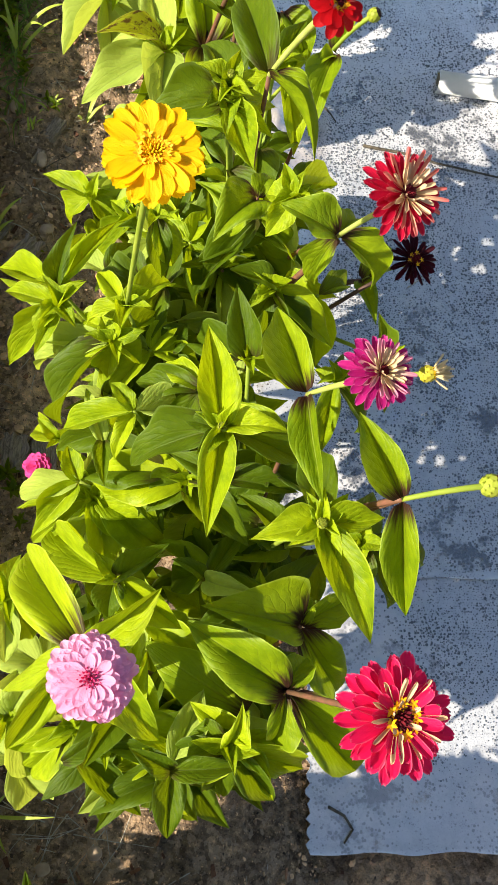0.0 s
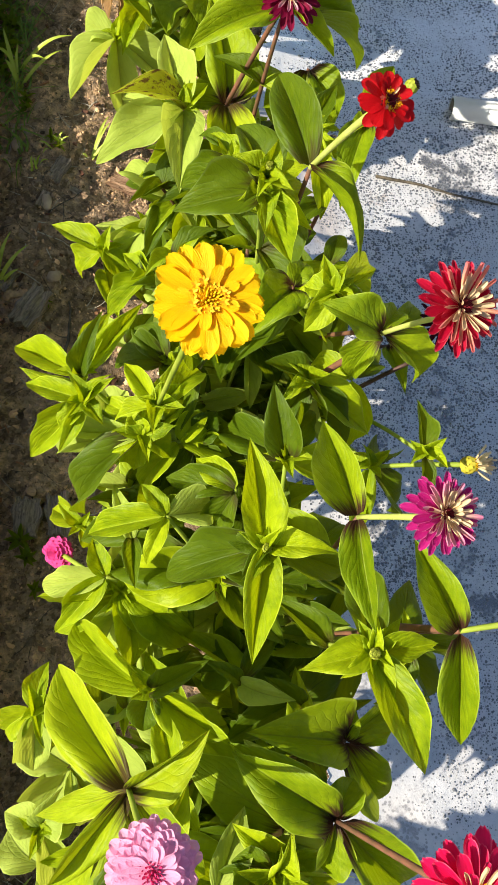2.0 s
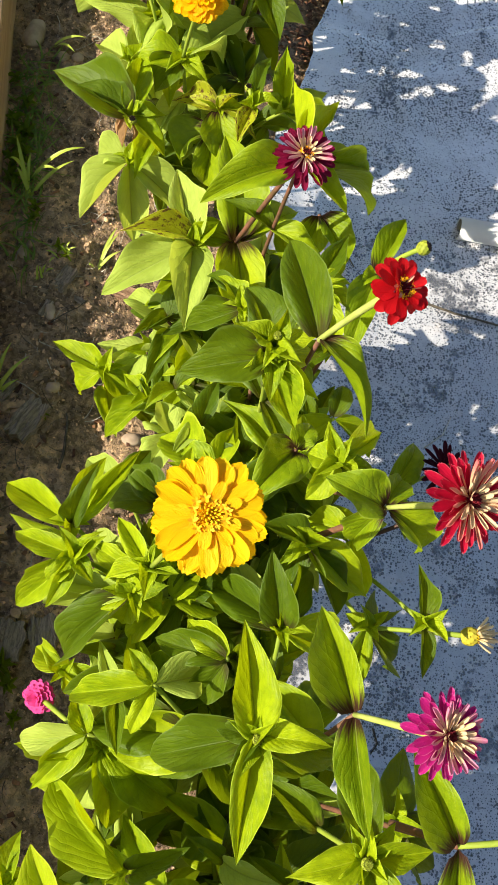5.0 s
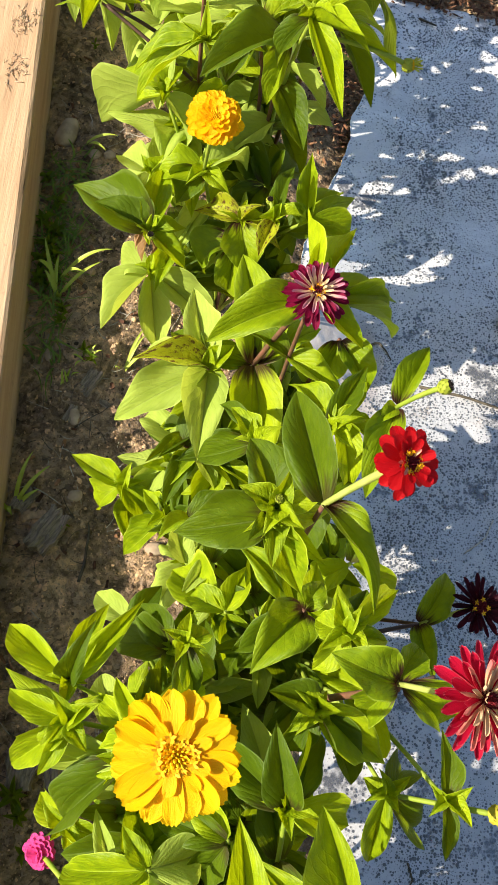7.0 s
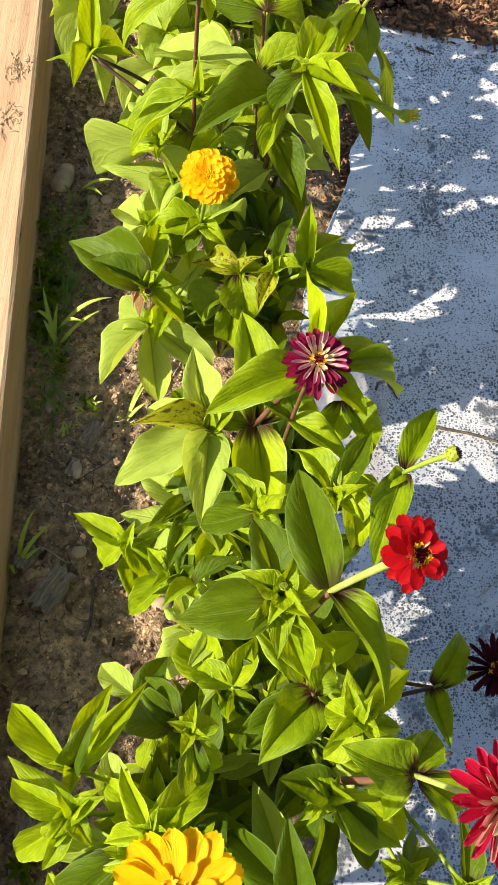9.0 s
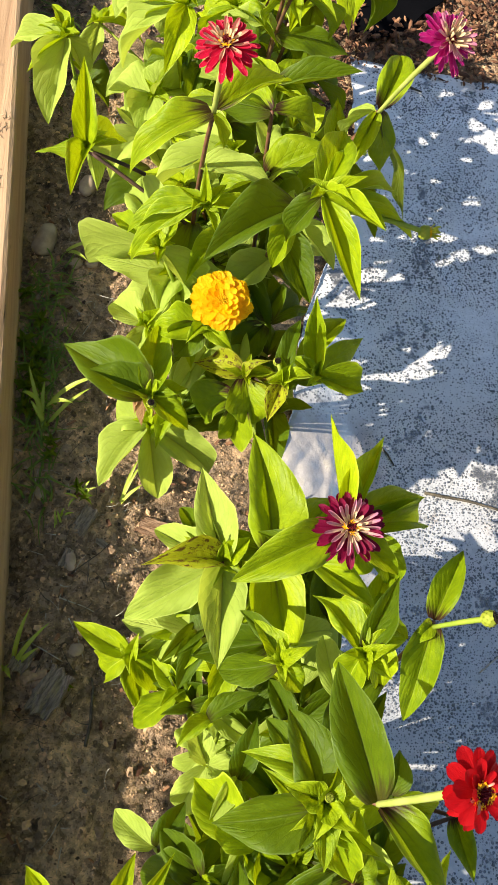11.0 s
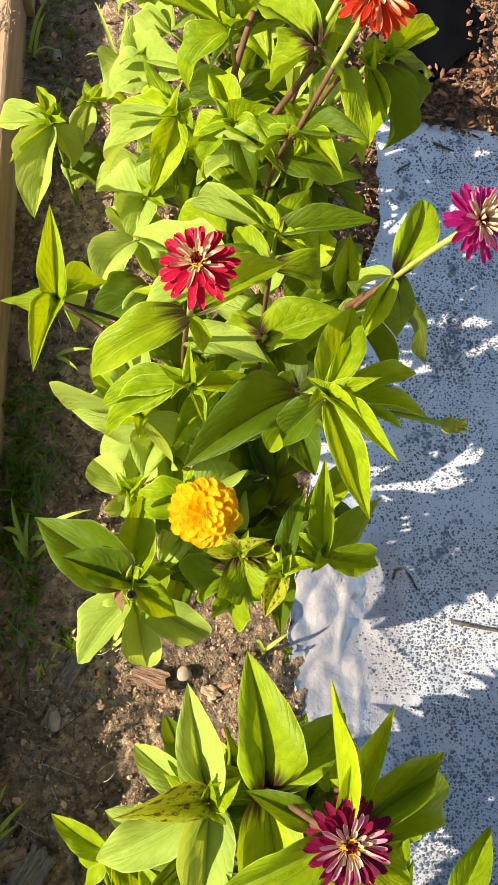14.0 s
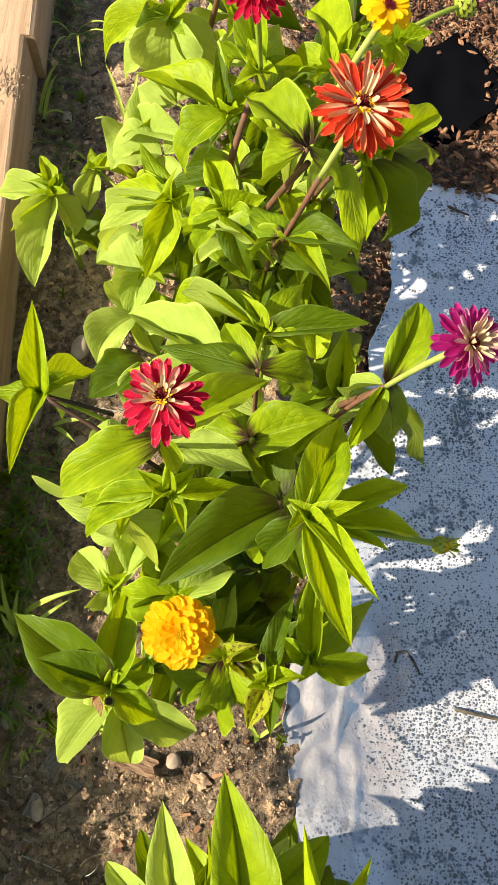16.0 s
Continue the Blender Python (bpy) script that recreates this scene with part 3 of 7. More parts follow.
def leaf_mesh(name, material, arch, fold, wave, hook, sweep, seed, pointed):
    """One leaf blade of unit length and width: folded along its midrib, arched, twisted, swelling between the veins, its margins rolling."""
    nu, nv = 14, 28
    r = random.Random(seed)
    ph = [r.uniform(0, 6.28) for _ in range(8)]
    uneven, twist = r.uniform(-0.35, 0.35), r.uniform(-0.30, 0.30)
    curl = (r.uniform(-0.5, 0.9), r.uniform(-0.5, 0.9))
    taper = r.uniform(*pointed)
    vs, fs, uvs = [], [], []
    for j in range(nv + 1):
        v = j / nv
        body = math.sin(math.pi * min(1.0, v * 1.05 + 0.03)) if v < 0.9 else max(0.0, (1 - v) * 3)
        for i in range(nu + 1):
            s = 2 * i / nu - 1
            a = abs(s)
            k = 1 if s > 0 else 0
            h = leaf_half(v, taper) * 0.5 * (1 + 0.022 * math.sin(v * 15 + ph[4] + 2.2 * k) + 0.010 * math.sin(v * 33 + ph[5] + k))
            crease = fold * (1 + uneven * (1 if k else -1))
            z = arch * (4 * v * (1 - v)) * (1.15 - 0.35 * v) - hook * max(0, v - 0.55) ** 2 * 3.6
            z += crease * h * (1.30 * a - 0.55 * a * a) - 0.014 * math.exp(-(a / 0.13) ** 2) * body
            z += curl[k] * 0.95 * max(0.0, a - 0.55) ** 2 * h * (1.25 + math.sin(v * 6.5 + ph[2] + 2 * k))
            z += 1.3 * wave * math.sin(v * 9.5 + ph[0] + 1.9 * k) * a ** 2 * body
            z += 0.0032 * math.sin(v * 30 - a * 11 + ph[1] + k) * math.sin(a * math.pi) * body
            z += 0.014 * math.sin(v * 11 + s * 4 + ph[6]) * a * body
            x = s * h * (1 - 0.22 * abs(crease) * a)
            t = twist * (v - 0.3) * 1.4
            x, z = x * math.cos(t) - z * math.sin(t) * 0.5, z + x * math.sin(t)
            x += sweep * (v * v - 0.9 * v) + 0.02 * math.sin(v * 3.1 + ph[3]) * v * (1 - v)
            vs.append((x, v, z))
            uvs.append((0.5 + s * 0.5, v))
    w = nu + 1
    for j in range(nv):
        for i in range(nu):
            q = j * w + i
            fs.append((q, q + 1, q + 1 + w, q + w))
    me = from_data(name, vs, fs, material)
    lay = me.uv_layers.new(name="UVMap")
    for lp in me.loops:
        lay.data[lp.index].uv = uvs[lp.vertex_index]
    return me


LEAF_MESH = {}
FORMS = ((0.05, 0.48, 0.030, 0.02, 0.08), (0.08, 0.60, 0.034, 0.08, -0.14), (0.11, 0.40, 0.040, 0.14, 0.18), (0.03, 0.70, 0.026, -0.04, -0.06),
         (0.07, 0.34, 0.046, 0.06, 0.22), (0.12, 0.58, 0.036, 0.18, -0.20), (0.05, -0.08, 0.044, 0.08, 0.10), (0.02, 0.76, 0.030, -0.08, -0.12),
         (0.09, 0.62, 0.036, 0.22, 0.14), (0.13, 0.46, 0.036, 0.26, -0.08), (0.04, 0.54, 0.050, 0.00, 0.24), (0.06, 0.66, 0.034, 0.10, -0.22))
for kind in LEAF:
    LEAF_MESH[kind] = [leaf_mesh("leaf_" + kind, LEAF[kind], *form, 10 + i, (0.86, 1.12) if kind == "p" else (0.92, 1.22) if kind in "dqr" else (1.02, 1.42)) for i, form in enumerate(FORMS)]
pick = random.Random(7)


def leaf_pose(base, az, el, length, width, roll=0.0):
    d = Vector((math.cos(radians(az)) * math.cos(radians(el)), math.sin(radians(az)) * math.cos(radians(el)), math.sin(radians(el))))
    side = d.cross(UP).normalized()
    n = side.cross(d)
    n = Matrix.Rotation(radians(roll), 3, d) @ n
    x = d.cross(n)
    m = Matrix((x, d, n)).transposed().to_4x4()
    return Matrix.Translation(base) @ m @ Matrix.Diagonal((width, length, 0.40 * length + 1.25 * width, 1))


def leaf(plant, base, az, el, length, width, roll=0.0, kind="g", form=None):
    me = LEAF_MESH[kind][pick.randrange(12) if form is None else form]
    return part("leaf", me, plant, m=leaf_pose(base, az, el, length, width, roll))


def stem(plant, points, r0, r1, mat="green", label=""):
    n = len(points)
    radii = [r0 + (r1 - r0) * i / (n - 1) for i in range(n)]
    vs, fs = tube(points, radii, 8)
    return part("stem", from_data("stem", vs, fs, STEM[mat]), plant, label)


def plant(label, x, y, group="zinnia plants in the row"):
    ob = new("zinnia_plant", None)
    ob.empty_display_size = 0.02
    ob["root"] = (x, y, ground_z(x, y) - 0.01)
    return tagged(ob, label, "flowering plant", group)


def shoot(pl, node, leaves, mat="green", young=4, lower=2, thick=0.0024, foot=None):
    """A stem from the plant's root up to a node, the leaves that spread from that node, and pairs lower down."""
    root, node = Vector(foot or pl["root"]), Vector(node)
    mid = root.lerp(node, 0.55) + Vector((0, 0, 0.10 * (node.z - root.z))) - Vector((node.x - root.x, node.y - root.y, 0)) * 0.22
    pts = [root * (1 - t) ** 2 + mid * 2 * t * (1 - t) + node * t * t for t in (i / 8 for i in range(9))]
    stem(pl, pts, thick * 1.25, thick * 0.8, mat)
    for row in leaves:
        az, el, length, width, roll, kind = row[:6]
        leaf(pl, node + Vector((math.cos(radians(az)), math.sin(radians(az)), 0)) * thick * 0.6, az, el, length, width, roll, kind, row[6] if len(row) > 6 else None)
    a0 = pick.uniform(0, 180)
    if young and mat != "red":
        for k in range(young):
            s = pick.uniform(0.016, 0.034)
            leaf(pl, node, a0 + 90 * k + pick.uniform(-15, 15), pick.uniform(8, 45), s, s * pick.uniform(0.45, 0.6), pick.uniform(-20, 20), "g")
    for k in range(lower):
        p = pts[6 - 2 * k]
        for s in (0, 180):
            az = a0 + 90 * k + s + pick.uniform(-18, 18)
            length = pick.uniform(0.055, 0.085)
            tip = p + Vector((math.cos(radians(az)), math.sin(radians(az)), 0)) * length
            if -0.125 < tip.x < 0.125 and p.z > 0.07 and -0.10 < tip.y:
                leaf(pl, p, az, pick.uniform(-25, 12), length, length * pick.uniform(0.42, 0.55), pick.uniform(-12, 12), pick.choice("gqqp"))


def undergrowth(pl, area, count, top, seed):
    """Shorter side branches under the canopy, each with leaf pairs turned crosswise."""
    rr = random.Random(seed)
    root = Vector(pl["root"])
    x0, x1, y0, y1 = area
    for i in range(count):
        node = Vector((rr.uniform(x0, x1), rr.uniform(y0, y1), rr.uniform(0.45, 1.0) * top))
        mid = root.lerp(node, 0.5) + Vector((0, 0, 0.03))
        pts = [root * (1 - t) ** 2 + mid * 2 * t * (1 - t) + node * t * t for t in (k / 6 for k in range(7))]
        stem(pl, pts, 0.003, 0.0018, rr.choice(("green", "green", "red")))
        a0 = rr.uniform(0, 180)
        for k, p in enumerate((pts[6], pts[6].lerp(pts[5], 0.4), pts[5], pts[4])):
            for s in (0, 180):
                az = a0 + 90 * k + s + rr.uniform(-20, 20)
                length = rr.uniform(0.05, 0.085) * (0.7 if k == 0 else 1.0)
                tip = p + Vector((math.cos(radians(az)), math.sin(radians(az)), 0)) * length
                if x0 - 0.035 < tip.x < x1 + 0.035 and y0 - 0.04 < tip.y < y1 + 0.04 and p.z > 0.03:
                    # mostly the darkest kind, so canopy shade is partly in the leaf colour
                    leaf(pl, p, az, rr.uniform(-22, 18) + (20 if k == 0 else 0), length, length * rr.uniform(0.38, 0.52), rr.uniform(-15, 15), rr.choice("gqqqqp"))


def twigstem(pl, a, b, r0, r1, mat="green", lift=0.01):
    stem(pl, bow(a, b, lift, 9), r0, r1, mat)


# ---- flowers ----
def petal_mesh(name, material, cup, notch, roll_up, seed, narrow=0.30):
    """A petal of unit length and width, narrow at its claw, with a rounded toothed tip; roll_up folds its sides together."""
    nu, nv = 8, 12
    r = random.Random(seed)
    ph, lean = r.uniform(0, 6), r.uniform(-0.05, 0.05)
    vs, fs, uvs = [], [], []
    for j in range(nv + 1):
        v = j / nv
        tip = max(0, (v - 0.74) / 0.26) if notch else max(0, (v - 0.60) / 0.40)
        h = 0.5 * (narrow + (1 - narrow) * math.sin(min(1, v * 1.3) * math.pi / 2)) * math.sqrt(max(0.02, 1 - tip ** 2.2 * (0.72 if notch else 0.80)))
        for i in range(nu + 1):
            s = 2 * i / nu - 1
            ang = s * roll_up * 1.5
            x = h * (math.sin(ang) / max(roll_up * 1.5, 1e-3) if roll_up > 0.05 else s) + lean * v * v
            z = h * (1 - math.cos(ang)) / max(roll_up * 1.5, 1e-3) * (0.14 if roll_up > 0.6 else 0.45) if roll_up > 0.05 else 0.0
            z += cup * v * v + 0.03 * (s * s) * v + 0.008 * math.cos(s * 10 + ph) * v
            y = v - notch * tip * 0.018 * math.cos(s * 7.5 + ph * 0.1) - 0.03 * s * s * v ** 5
            vs.append((x, y, z))
            uvs.append((0.5 + s / 2, v))
    w = nu + 1
    for j in range(nv):
        for i in range(nu):
            q = j * w + i
            fs.append((q, q + 1, q + 1 + w, q + w))
    me = from_data(name, vs, fs, material)
    lay = me.uv_layers.new(name="UVMap")
    for lp in me.loops:
        lay.data[lp.index].uv = uvs[lp.vertex_index]
    return me


PETAL_CACHE = {}


def petal_set(color, style):
    key = (color, style)
    if key not in PETAL_CACHE:
        shape = {"flat": ((0.02, 1, 0), (0.07, 1, 0.15), (-0.06, 1, 0.1)), "cup": ((0.12, 1, 0.25), (0.2, 1, 0.35), (0.07, 1, 0.2)),
                 "round": ((0.03, 0, 0.2), (0.06, 0, 0.3), (-0.02, 0, 0.15)), "quill": ((0.16, 0.2, 0.55), (0.05, 0.2, 0.50), (0.30, 0.2, 0.58)), "droop": ((-0.12, 1, 0.1), (-0.22, 1, 0.2), (-0.05, 1, 0.0))}[style]
        PETAL_CACHE[key] = [petal_mesh("petal_" + color, PETAL[color], c, n, q, 20 + i) for i, (c, n, q) in enumerate(shape)]
    return PETAL_CACHE[key]


def dome(vs, fs, center, r, h, seg=14, rings=5):
    base = len(vs)
    for j in range(rings):
        a = j / rings * math.pi / 2
        for k in range(seg):
            b = 2 * math.pi * k / seg
            vs.append((center[0] + r * math.cos(a) * math.cos(b), center[1] + r * math.cos(a) * math.sin(b), center[2] + h * math.sin(a)))
    vs.append((center[0], center[1], center[2] + h))
    for j in range(rings - 1):
        for k in range(seg):
            p, q = base + j * seg + k, base + j * seg + (k + 1) % seg
            fs.append((p, q, q + seg, p + seg))
    for k in range(seg):
        fs.append((base + (rings - 1) * seg + k, base + (rings - 1) * seg + (k + 1) % seg, len(vs) - 1))


def spikes_on_dome(r, h, n, size, seed, spread=1.0):
    """Small upright florets or scales packed in spirals over a low dome."""
    vs, fs = [], []
    rr = random.Random(seed)
    for i in range(n):
        f = math.sqrt((i + 0.5) / n) * spread
        a = i * 2.39996
        c = Vector((r * f * math.cos(a), r * f * math.sin(a), h * math.sqrt(max(0.0, 1 - f * f))))
        d = Vector((math.cos(a) * f * 0.8, math.sin(a) * f * 0.8, 1.0)).normalized()
        s = size * rr.uniform(0.7, 1.3)
        v, q = tube([c - d * s * 0.4, c + d * s * 0.5, c + d * s], [s * 0.30, s * 0.26, s * 0.05], 5)
        fs += [tuple(k + len(vs) for k in t) for t in q]
        vs += v
    return vs, fs


def star_florets(r, z, n, size, seed, mid=0.7):
    """Open five-pointed disc florets standing in a loose ring."""
    vs, fs = [], []
    rr = random.Random(seed)
    for i in range(n):
        a = i * 6.283 / n + rr.uniform(-0.25, 0.25)
        q = r * rr.uniform(mid, 1.1)
        c = Vector((q * math.cos(a), q * math.sin(a), z + size * rr.uniform(0.2, 0.7)))
        t0 = rr.uniform(0, 6)
        for k in range(5):
            b = t0 + k * 1.2566
            d = Vector((math.cos(b), math.sin(b), rr.uniform(0.1, 0.6)))
            e = Vector((-math.sin(b), math.cos(b), 0)) * size * 0.24
            n0 = len(vs)
            vs += [c - e * 0.7, c + e * 0.7, c + d * size * 0.6 + e, c + d * size, c + d * size * 0.6 - e, c - Vector((0, 0, size * 0.8))]
            fs += [(n0, n0 + 1, n0 + 2, n0 + 3, n0 + 4), (n0, n0 + 5, n0 + 1)]
    return vs, fs


def flower(pl, pos, diam, tilt, rings, disc, seed, name="flower", label="", stars=0, sepal=True):
    """A zinnia head: rings of petals (colour, style, count, length, width, rise in degrees, jitter), a disc, florets and green bracts.
    tilt: how far the face leans toward x and y, in degrees."""
    rr = random.Random(seed)
    r = diam / 2
    head = part(name, None, pl, label, Matrix.Translation(pos) @ pose(0, 0, 0, -tilt[1], tilt[0], rr.uniform(0, 360) * 0))
    head.empty_display_size = 0.01
    for i, (color, style, n, length, width, rise, jit) in enumerate(rings):
        meshes = petal_set(color, style)
        a0 = rr.uniform(0, 360)
        for k in range(n):
            a = a0 + 360 * k / n + rr.uniform(-1, 1) * 120 / n * (0.5 + jit)
            el = rise + rr.uniform(-1, 1) * (4 + 22 * jit)
            L = (length - (0.13 if style == "quill" else 0.06)) * r * rr.uniform(1 - 0.08 - 0.2 * jit, 1.04)
            m = pose(0, 0, 0.0012 * i + 0.0006 * (k % 2), 0, 0, a - 90) @ pose(0, r * (0.13 if style == "quill" else 0.06), 0, el, rr.uniform(-9, 9) * (1 + 2 * jit), 0) @ Matrix.Diagonal((width * r * rr.uniform(0.88, 1.1), L, L, 1))
            part("petal", meshes[rr.randrange(len(meshes))], head, m=m)
    kind, dr, dh = disc
    vs, fs = spikes_on_dome(dr * r, dh * r, 70, 0.085 * r, seed)
    dome(vs, fs, (0, 0, -0.002), dr * r * 0.95, dh * r * 0.9)
    part("flower_disc", from_data("flower_disc", vs, fs, kind, False), head)
    if stars:
        vs, fs = star_florets(dr * r * 1.05, dh * r * 0.8, stars, 0.095 * r, seed + 1)
        part("floret_ring", from_data("floret_ring", vs, fs, M_FLORET, False), head)
    if sepal:
        vs, fs = [], []
        dome(vs, fs, (0, 0, 0), 0.24 * r, -0.30 * r)
        part("calyx", from_data("calyx", vs, fs, M_SEPAL), head)
    return head


def bud(pl, pos, size, axis, top, label, ray=None, rims=True, green=None):
    """A closed head: overlapping green bracts with dark rims round a knob, and the colour of the florets at its mouth."""
    d = Vector(axis).normalized()
    m = Matrix.Translation(pos) @ d.to_track_quat("Z", "Y").to_matrix().to_4x4()
    head = part("flower_bud", None, pl, label, m)
    head.empty_display_size = 0.01
    vs, fs = [], []
    for j in range(8):
        a = math.pi * (0.06 + 0.66 * j / 7)
        for k in range(12):
            b = 2 * math.pi * k / 12
            vs.append((size * 0.5 * math.sin(a) * math.cos(b), size * 0.5 * math.sin(a) * math.sin(b), -size * 0.55 * math.cos(a)))
    for j in range(7):
        for k in range(12):
            p, q = j * 12 + k, j * 12 + (k + 1) % 12
            fs.append((p, q, q + 12, p + 12))
    part("calyx", from_data("calyx", vs, fs, green or M_SEPAL), head)
    sc, sf, rc, rf = [], [], [], []
    for row in range(4):
        for k in range(9):
            b = 2 * math.pi * (k + 0.5 * (row % 2)) / 9
            a = math.pi * (0.28 + 0.12 * row)
            c = Vector((size * 0.51 * math.sin(a) * math.cos(b), size * 0.51 * math.sin(a) * math.sin(b), -size * 0.56 * math.cos(a)))
            t = Vector((-math.sin(b), math.cos(b), 0)) * size * 0.15
            u = Vector((math.cos(a) * math.cos(b), math.cos(a) * math.sin(b), math.sin(a))).normalized() * size * 0.17
            o = c.normalized() * size * 0.03
            for vv, ff, lo, hi, wd in ((sc, sf, -1.0, 0.7, 1.0), (rc, rf, 0.62, 1.0, 0.85)):
                n0 = len(vv)
                vv += [c - t * wd + u * lo + o, c + t * wd + u * lo + o, c + t * wd * 0.8 + u * hi + o * 1.2, c + u * (hi + 0.2) + o * 1.4, c - t * wd * 0.8 + u * hi + o * 1.2]
                ff.append((n0, n0 + 1, n0 + 2, n0 + 3, n0 + 4))
    part("bract_layer", from_data("bract_layer", sc, sf, green or M_SEPAL, False), head)
    if rims:
        part("bract_rim_layer", from_data("bract_rim_layer", rc, rf, M_BRACT_DARK, False), head, "dark bract rims")
    vs, fs = spikes_on_dome(size * 0.36, size * 0.16, 45, size * 0.14, 5)
    dome(vs, fs, (0, 0, 0), size * 0.36, size * 0.12)
    vs = [(x, y, z + size * 0.28) for x, y, z in vs]
    part("flower_disc", from_data("flower_disc", vs, fs, top, False), head)
    if ray:
        color, n, length = ray
        rr = random.Random(3)
        for k in range(n):
            me = petal_set(color, "quill")[k % 3]
            mm = pose(0, 0, size * 0.25, 0, 0, 360 * k / n + rr.uniform(-10, 10)) @ pose(0, size * 0.12, 0, rr.uniform(20, 82), 0, 0) @ Matrix.Diagonal((size * 0.20, size * length * rr.uniform(0.7, 1.1), size * length, 1))
            part("petal", me, head, m=mm)
    return head


# ---- the row of plants, one by one: node, then each leaf's heading, rise, length, width, roll and kind ----

p1 = plant("bushy zinnia plant with pale pink and crimson blooms", 0.03, -0.01)
shoot(p1, (-0.074, 0.015, 0.455), [(126, -36, 0.136, 0.052, -10, "r", 1), (37, 23, 0.075, 0.036, 24, "r", 3), (-130, -29, 0.114, 0.029, -11, "r"), (-50, -22, 0.094, 0.036, 9, "r"), (-160, -49, 0.128, 0.024, -2, "r")], "red")
shoot(p1, (-0.097, -0.042, 0.290), [(-139, -38, 0.083, 0.035, -12, "g"), (-84, -54, 0.088, 0.044, -2, "q"), (-163, -10, 0.061, 0.023, -5, "g")])
shoot(p1, (-0.053, -0.042, 0.310), [(-100, -56, 0.086, 0.043, 10, "g"), (-130, -51, 0.092, 0.034, 2, "q"), (-63, -61, 0.105, 0.035, -6, "g")])
shoot(p1, (-0.019, -0.066, 0.270), [(-65, -53, 0.119, 0.030, 12, "g"), (136, 47, 0.042, 0.023, -8, "g"), (11, 0, 0.032, 0.020, -14, "g"), (-124, -65, 0.056, 0.024, 11, "g")])
shoot(p1, (0.037, -0.054, 0.388), [(168, -31, 0.035, 0.038, -6, "q"), (-107, -59, 0.081, 0.029, -5, "q"), (-48, -45, 0.084, 0.028, 13, "q"), (72, 48, 0.044, 0.027, 13, "g"), (-11, 29, 0.025, 0.025, -3, "g"), (-162, -54, 0.060, 0.031, 5, "q"), (-18, -52, 0.114, 0.032, -2, "g"), (-81, 47, 0.030, 0.015, -9, "g")])
shoot(p1, (0.080, -0.014, 0.418), [(147, 10, 0.093, 0.052, -7, "d", 1), (-42, -45, 0.128, 0.054, 1, "d"), (56, -29, 0.038, 0.029, -6, "d"), (-101, -42, 0.058, 0.034, -12, "d"), (145, -11, 0.098, 0.034, 12, "d")], "red")
shoot(p1, (0.097, 0.040, 0.379), [(173, 32, 0.099, 0.056, 13, "d"), (-54, -35, 0.086, 0.047, 3, "d"), (29, -27, 0.066, 0.031, 12, "d"), (67, 2, 0.027, 0.020, -5, "d")], "red")
shoot(p1, (-0.061, 0.082, 0.360), [(139, -49, 0.148, 0.050, -14, "g"), (26, 38, 0.066, 0.025, -5, "q"), (-17, -48, 0.041, 0.032, 4, "q"), (-101, -18, 0.034, 0.031, 8, "q"), (-34, -24, 0.076, 0.037, 13, "g")])
shoot(p1, (-0.159, 0.068, 0.330), [(78, 0, 0.040, 0.025, -8, "g"), (-3, -60, 0.035, 0.025, 5, "g"), (-150, -41, 0.047, 0.034, 0, "g"), (-58, -55, 0.063, 0.028, -5, "g"), (-96, -44, 0.073, 0.034, -6, "p")])
shoot(p1, (-0.157, -0.033, 0.280), [(60, 27, 0.045, 0.034, 12, "p"), (153, 0, 0.033, 0.035, 11, "p"), (-77, -44, 0.073, 0.039, -13, "p"), (6, -18, 0.033, 0.029, -12, "p")])
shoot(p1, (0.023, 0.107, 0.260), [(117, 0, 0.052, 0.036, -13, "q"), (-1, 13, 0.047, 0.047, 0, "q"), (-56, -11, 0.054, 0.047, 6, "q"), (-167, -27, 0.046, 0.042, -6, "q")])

p2 = plant("tall zinnia plant with a magenta bloom and long folded leaves", 0.06, 0.14)
shoot(p2, (0.101, 0.107, 0.477), [(-167, 0, 0.055, 0.030, 6, "g"), (6, -2, 0.049, 0.026, -4, "g"), (-66, -7, 0.096, 0.036, 7, "g", 2), (91, -26, 0.087, 0.033, -1, "q"), (-71, 5, 0.038, 0.019, 6, "g"), (90, 48, 0.032, 0.013, -6, "g")])
shoot(p2, (0.088, 0.200, 0.510), [(105, -5, 0.076, 0.036, -28, "d", 7), (-81, -11, 0.081, 0.034, 24, "d", 7)], "red")
shoot(p2, (0.156, 0.119, 0.512), [(115, 7, 0.070, 0.034, -24, "d", 7), (-81, -35, 0.094, 0.033, 26, "d", 3)], "red")
shoot(p2, (0.025, 0.185, 0.470), [(99, 14, 0.082, 0.040, 0, "g", 3), (-97, -9, 0.086, 0.034, 0, "g", 3), (-6, 22, 0.053, 0.024, -8, "g"), (-168, -32, 0.093, 0.040, 10, "q"), (-9, -35, 0.085, 0.035, 12, "q"), (167, 0, 0.031, 0.017, -7, "q"), (-127, 18, 0.034, 0.013, 4, "q"), (45, 76, 0.042, 0.011, -7, "g")])
shoot(p2, (0.051, 0.269, 0.410), [(102, 27, 0.068, 0.035, -9, "q"), (67, -15, 0.040, 0.016, -14, "q"), (139, -45, 0.101, 0.039, -13, "q"), (-12, -39, 0.065, 0.038, -12, "g"), (69, -34, 0.091, 0.028, 14, "q")])
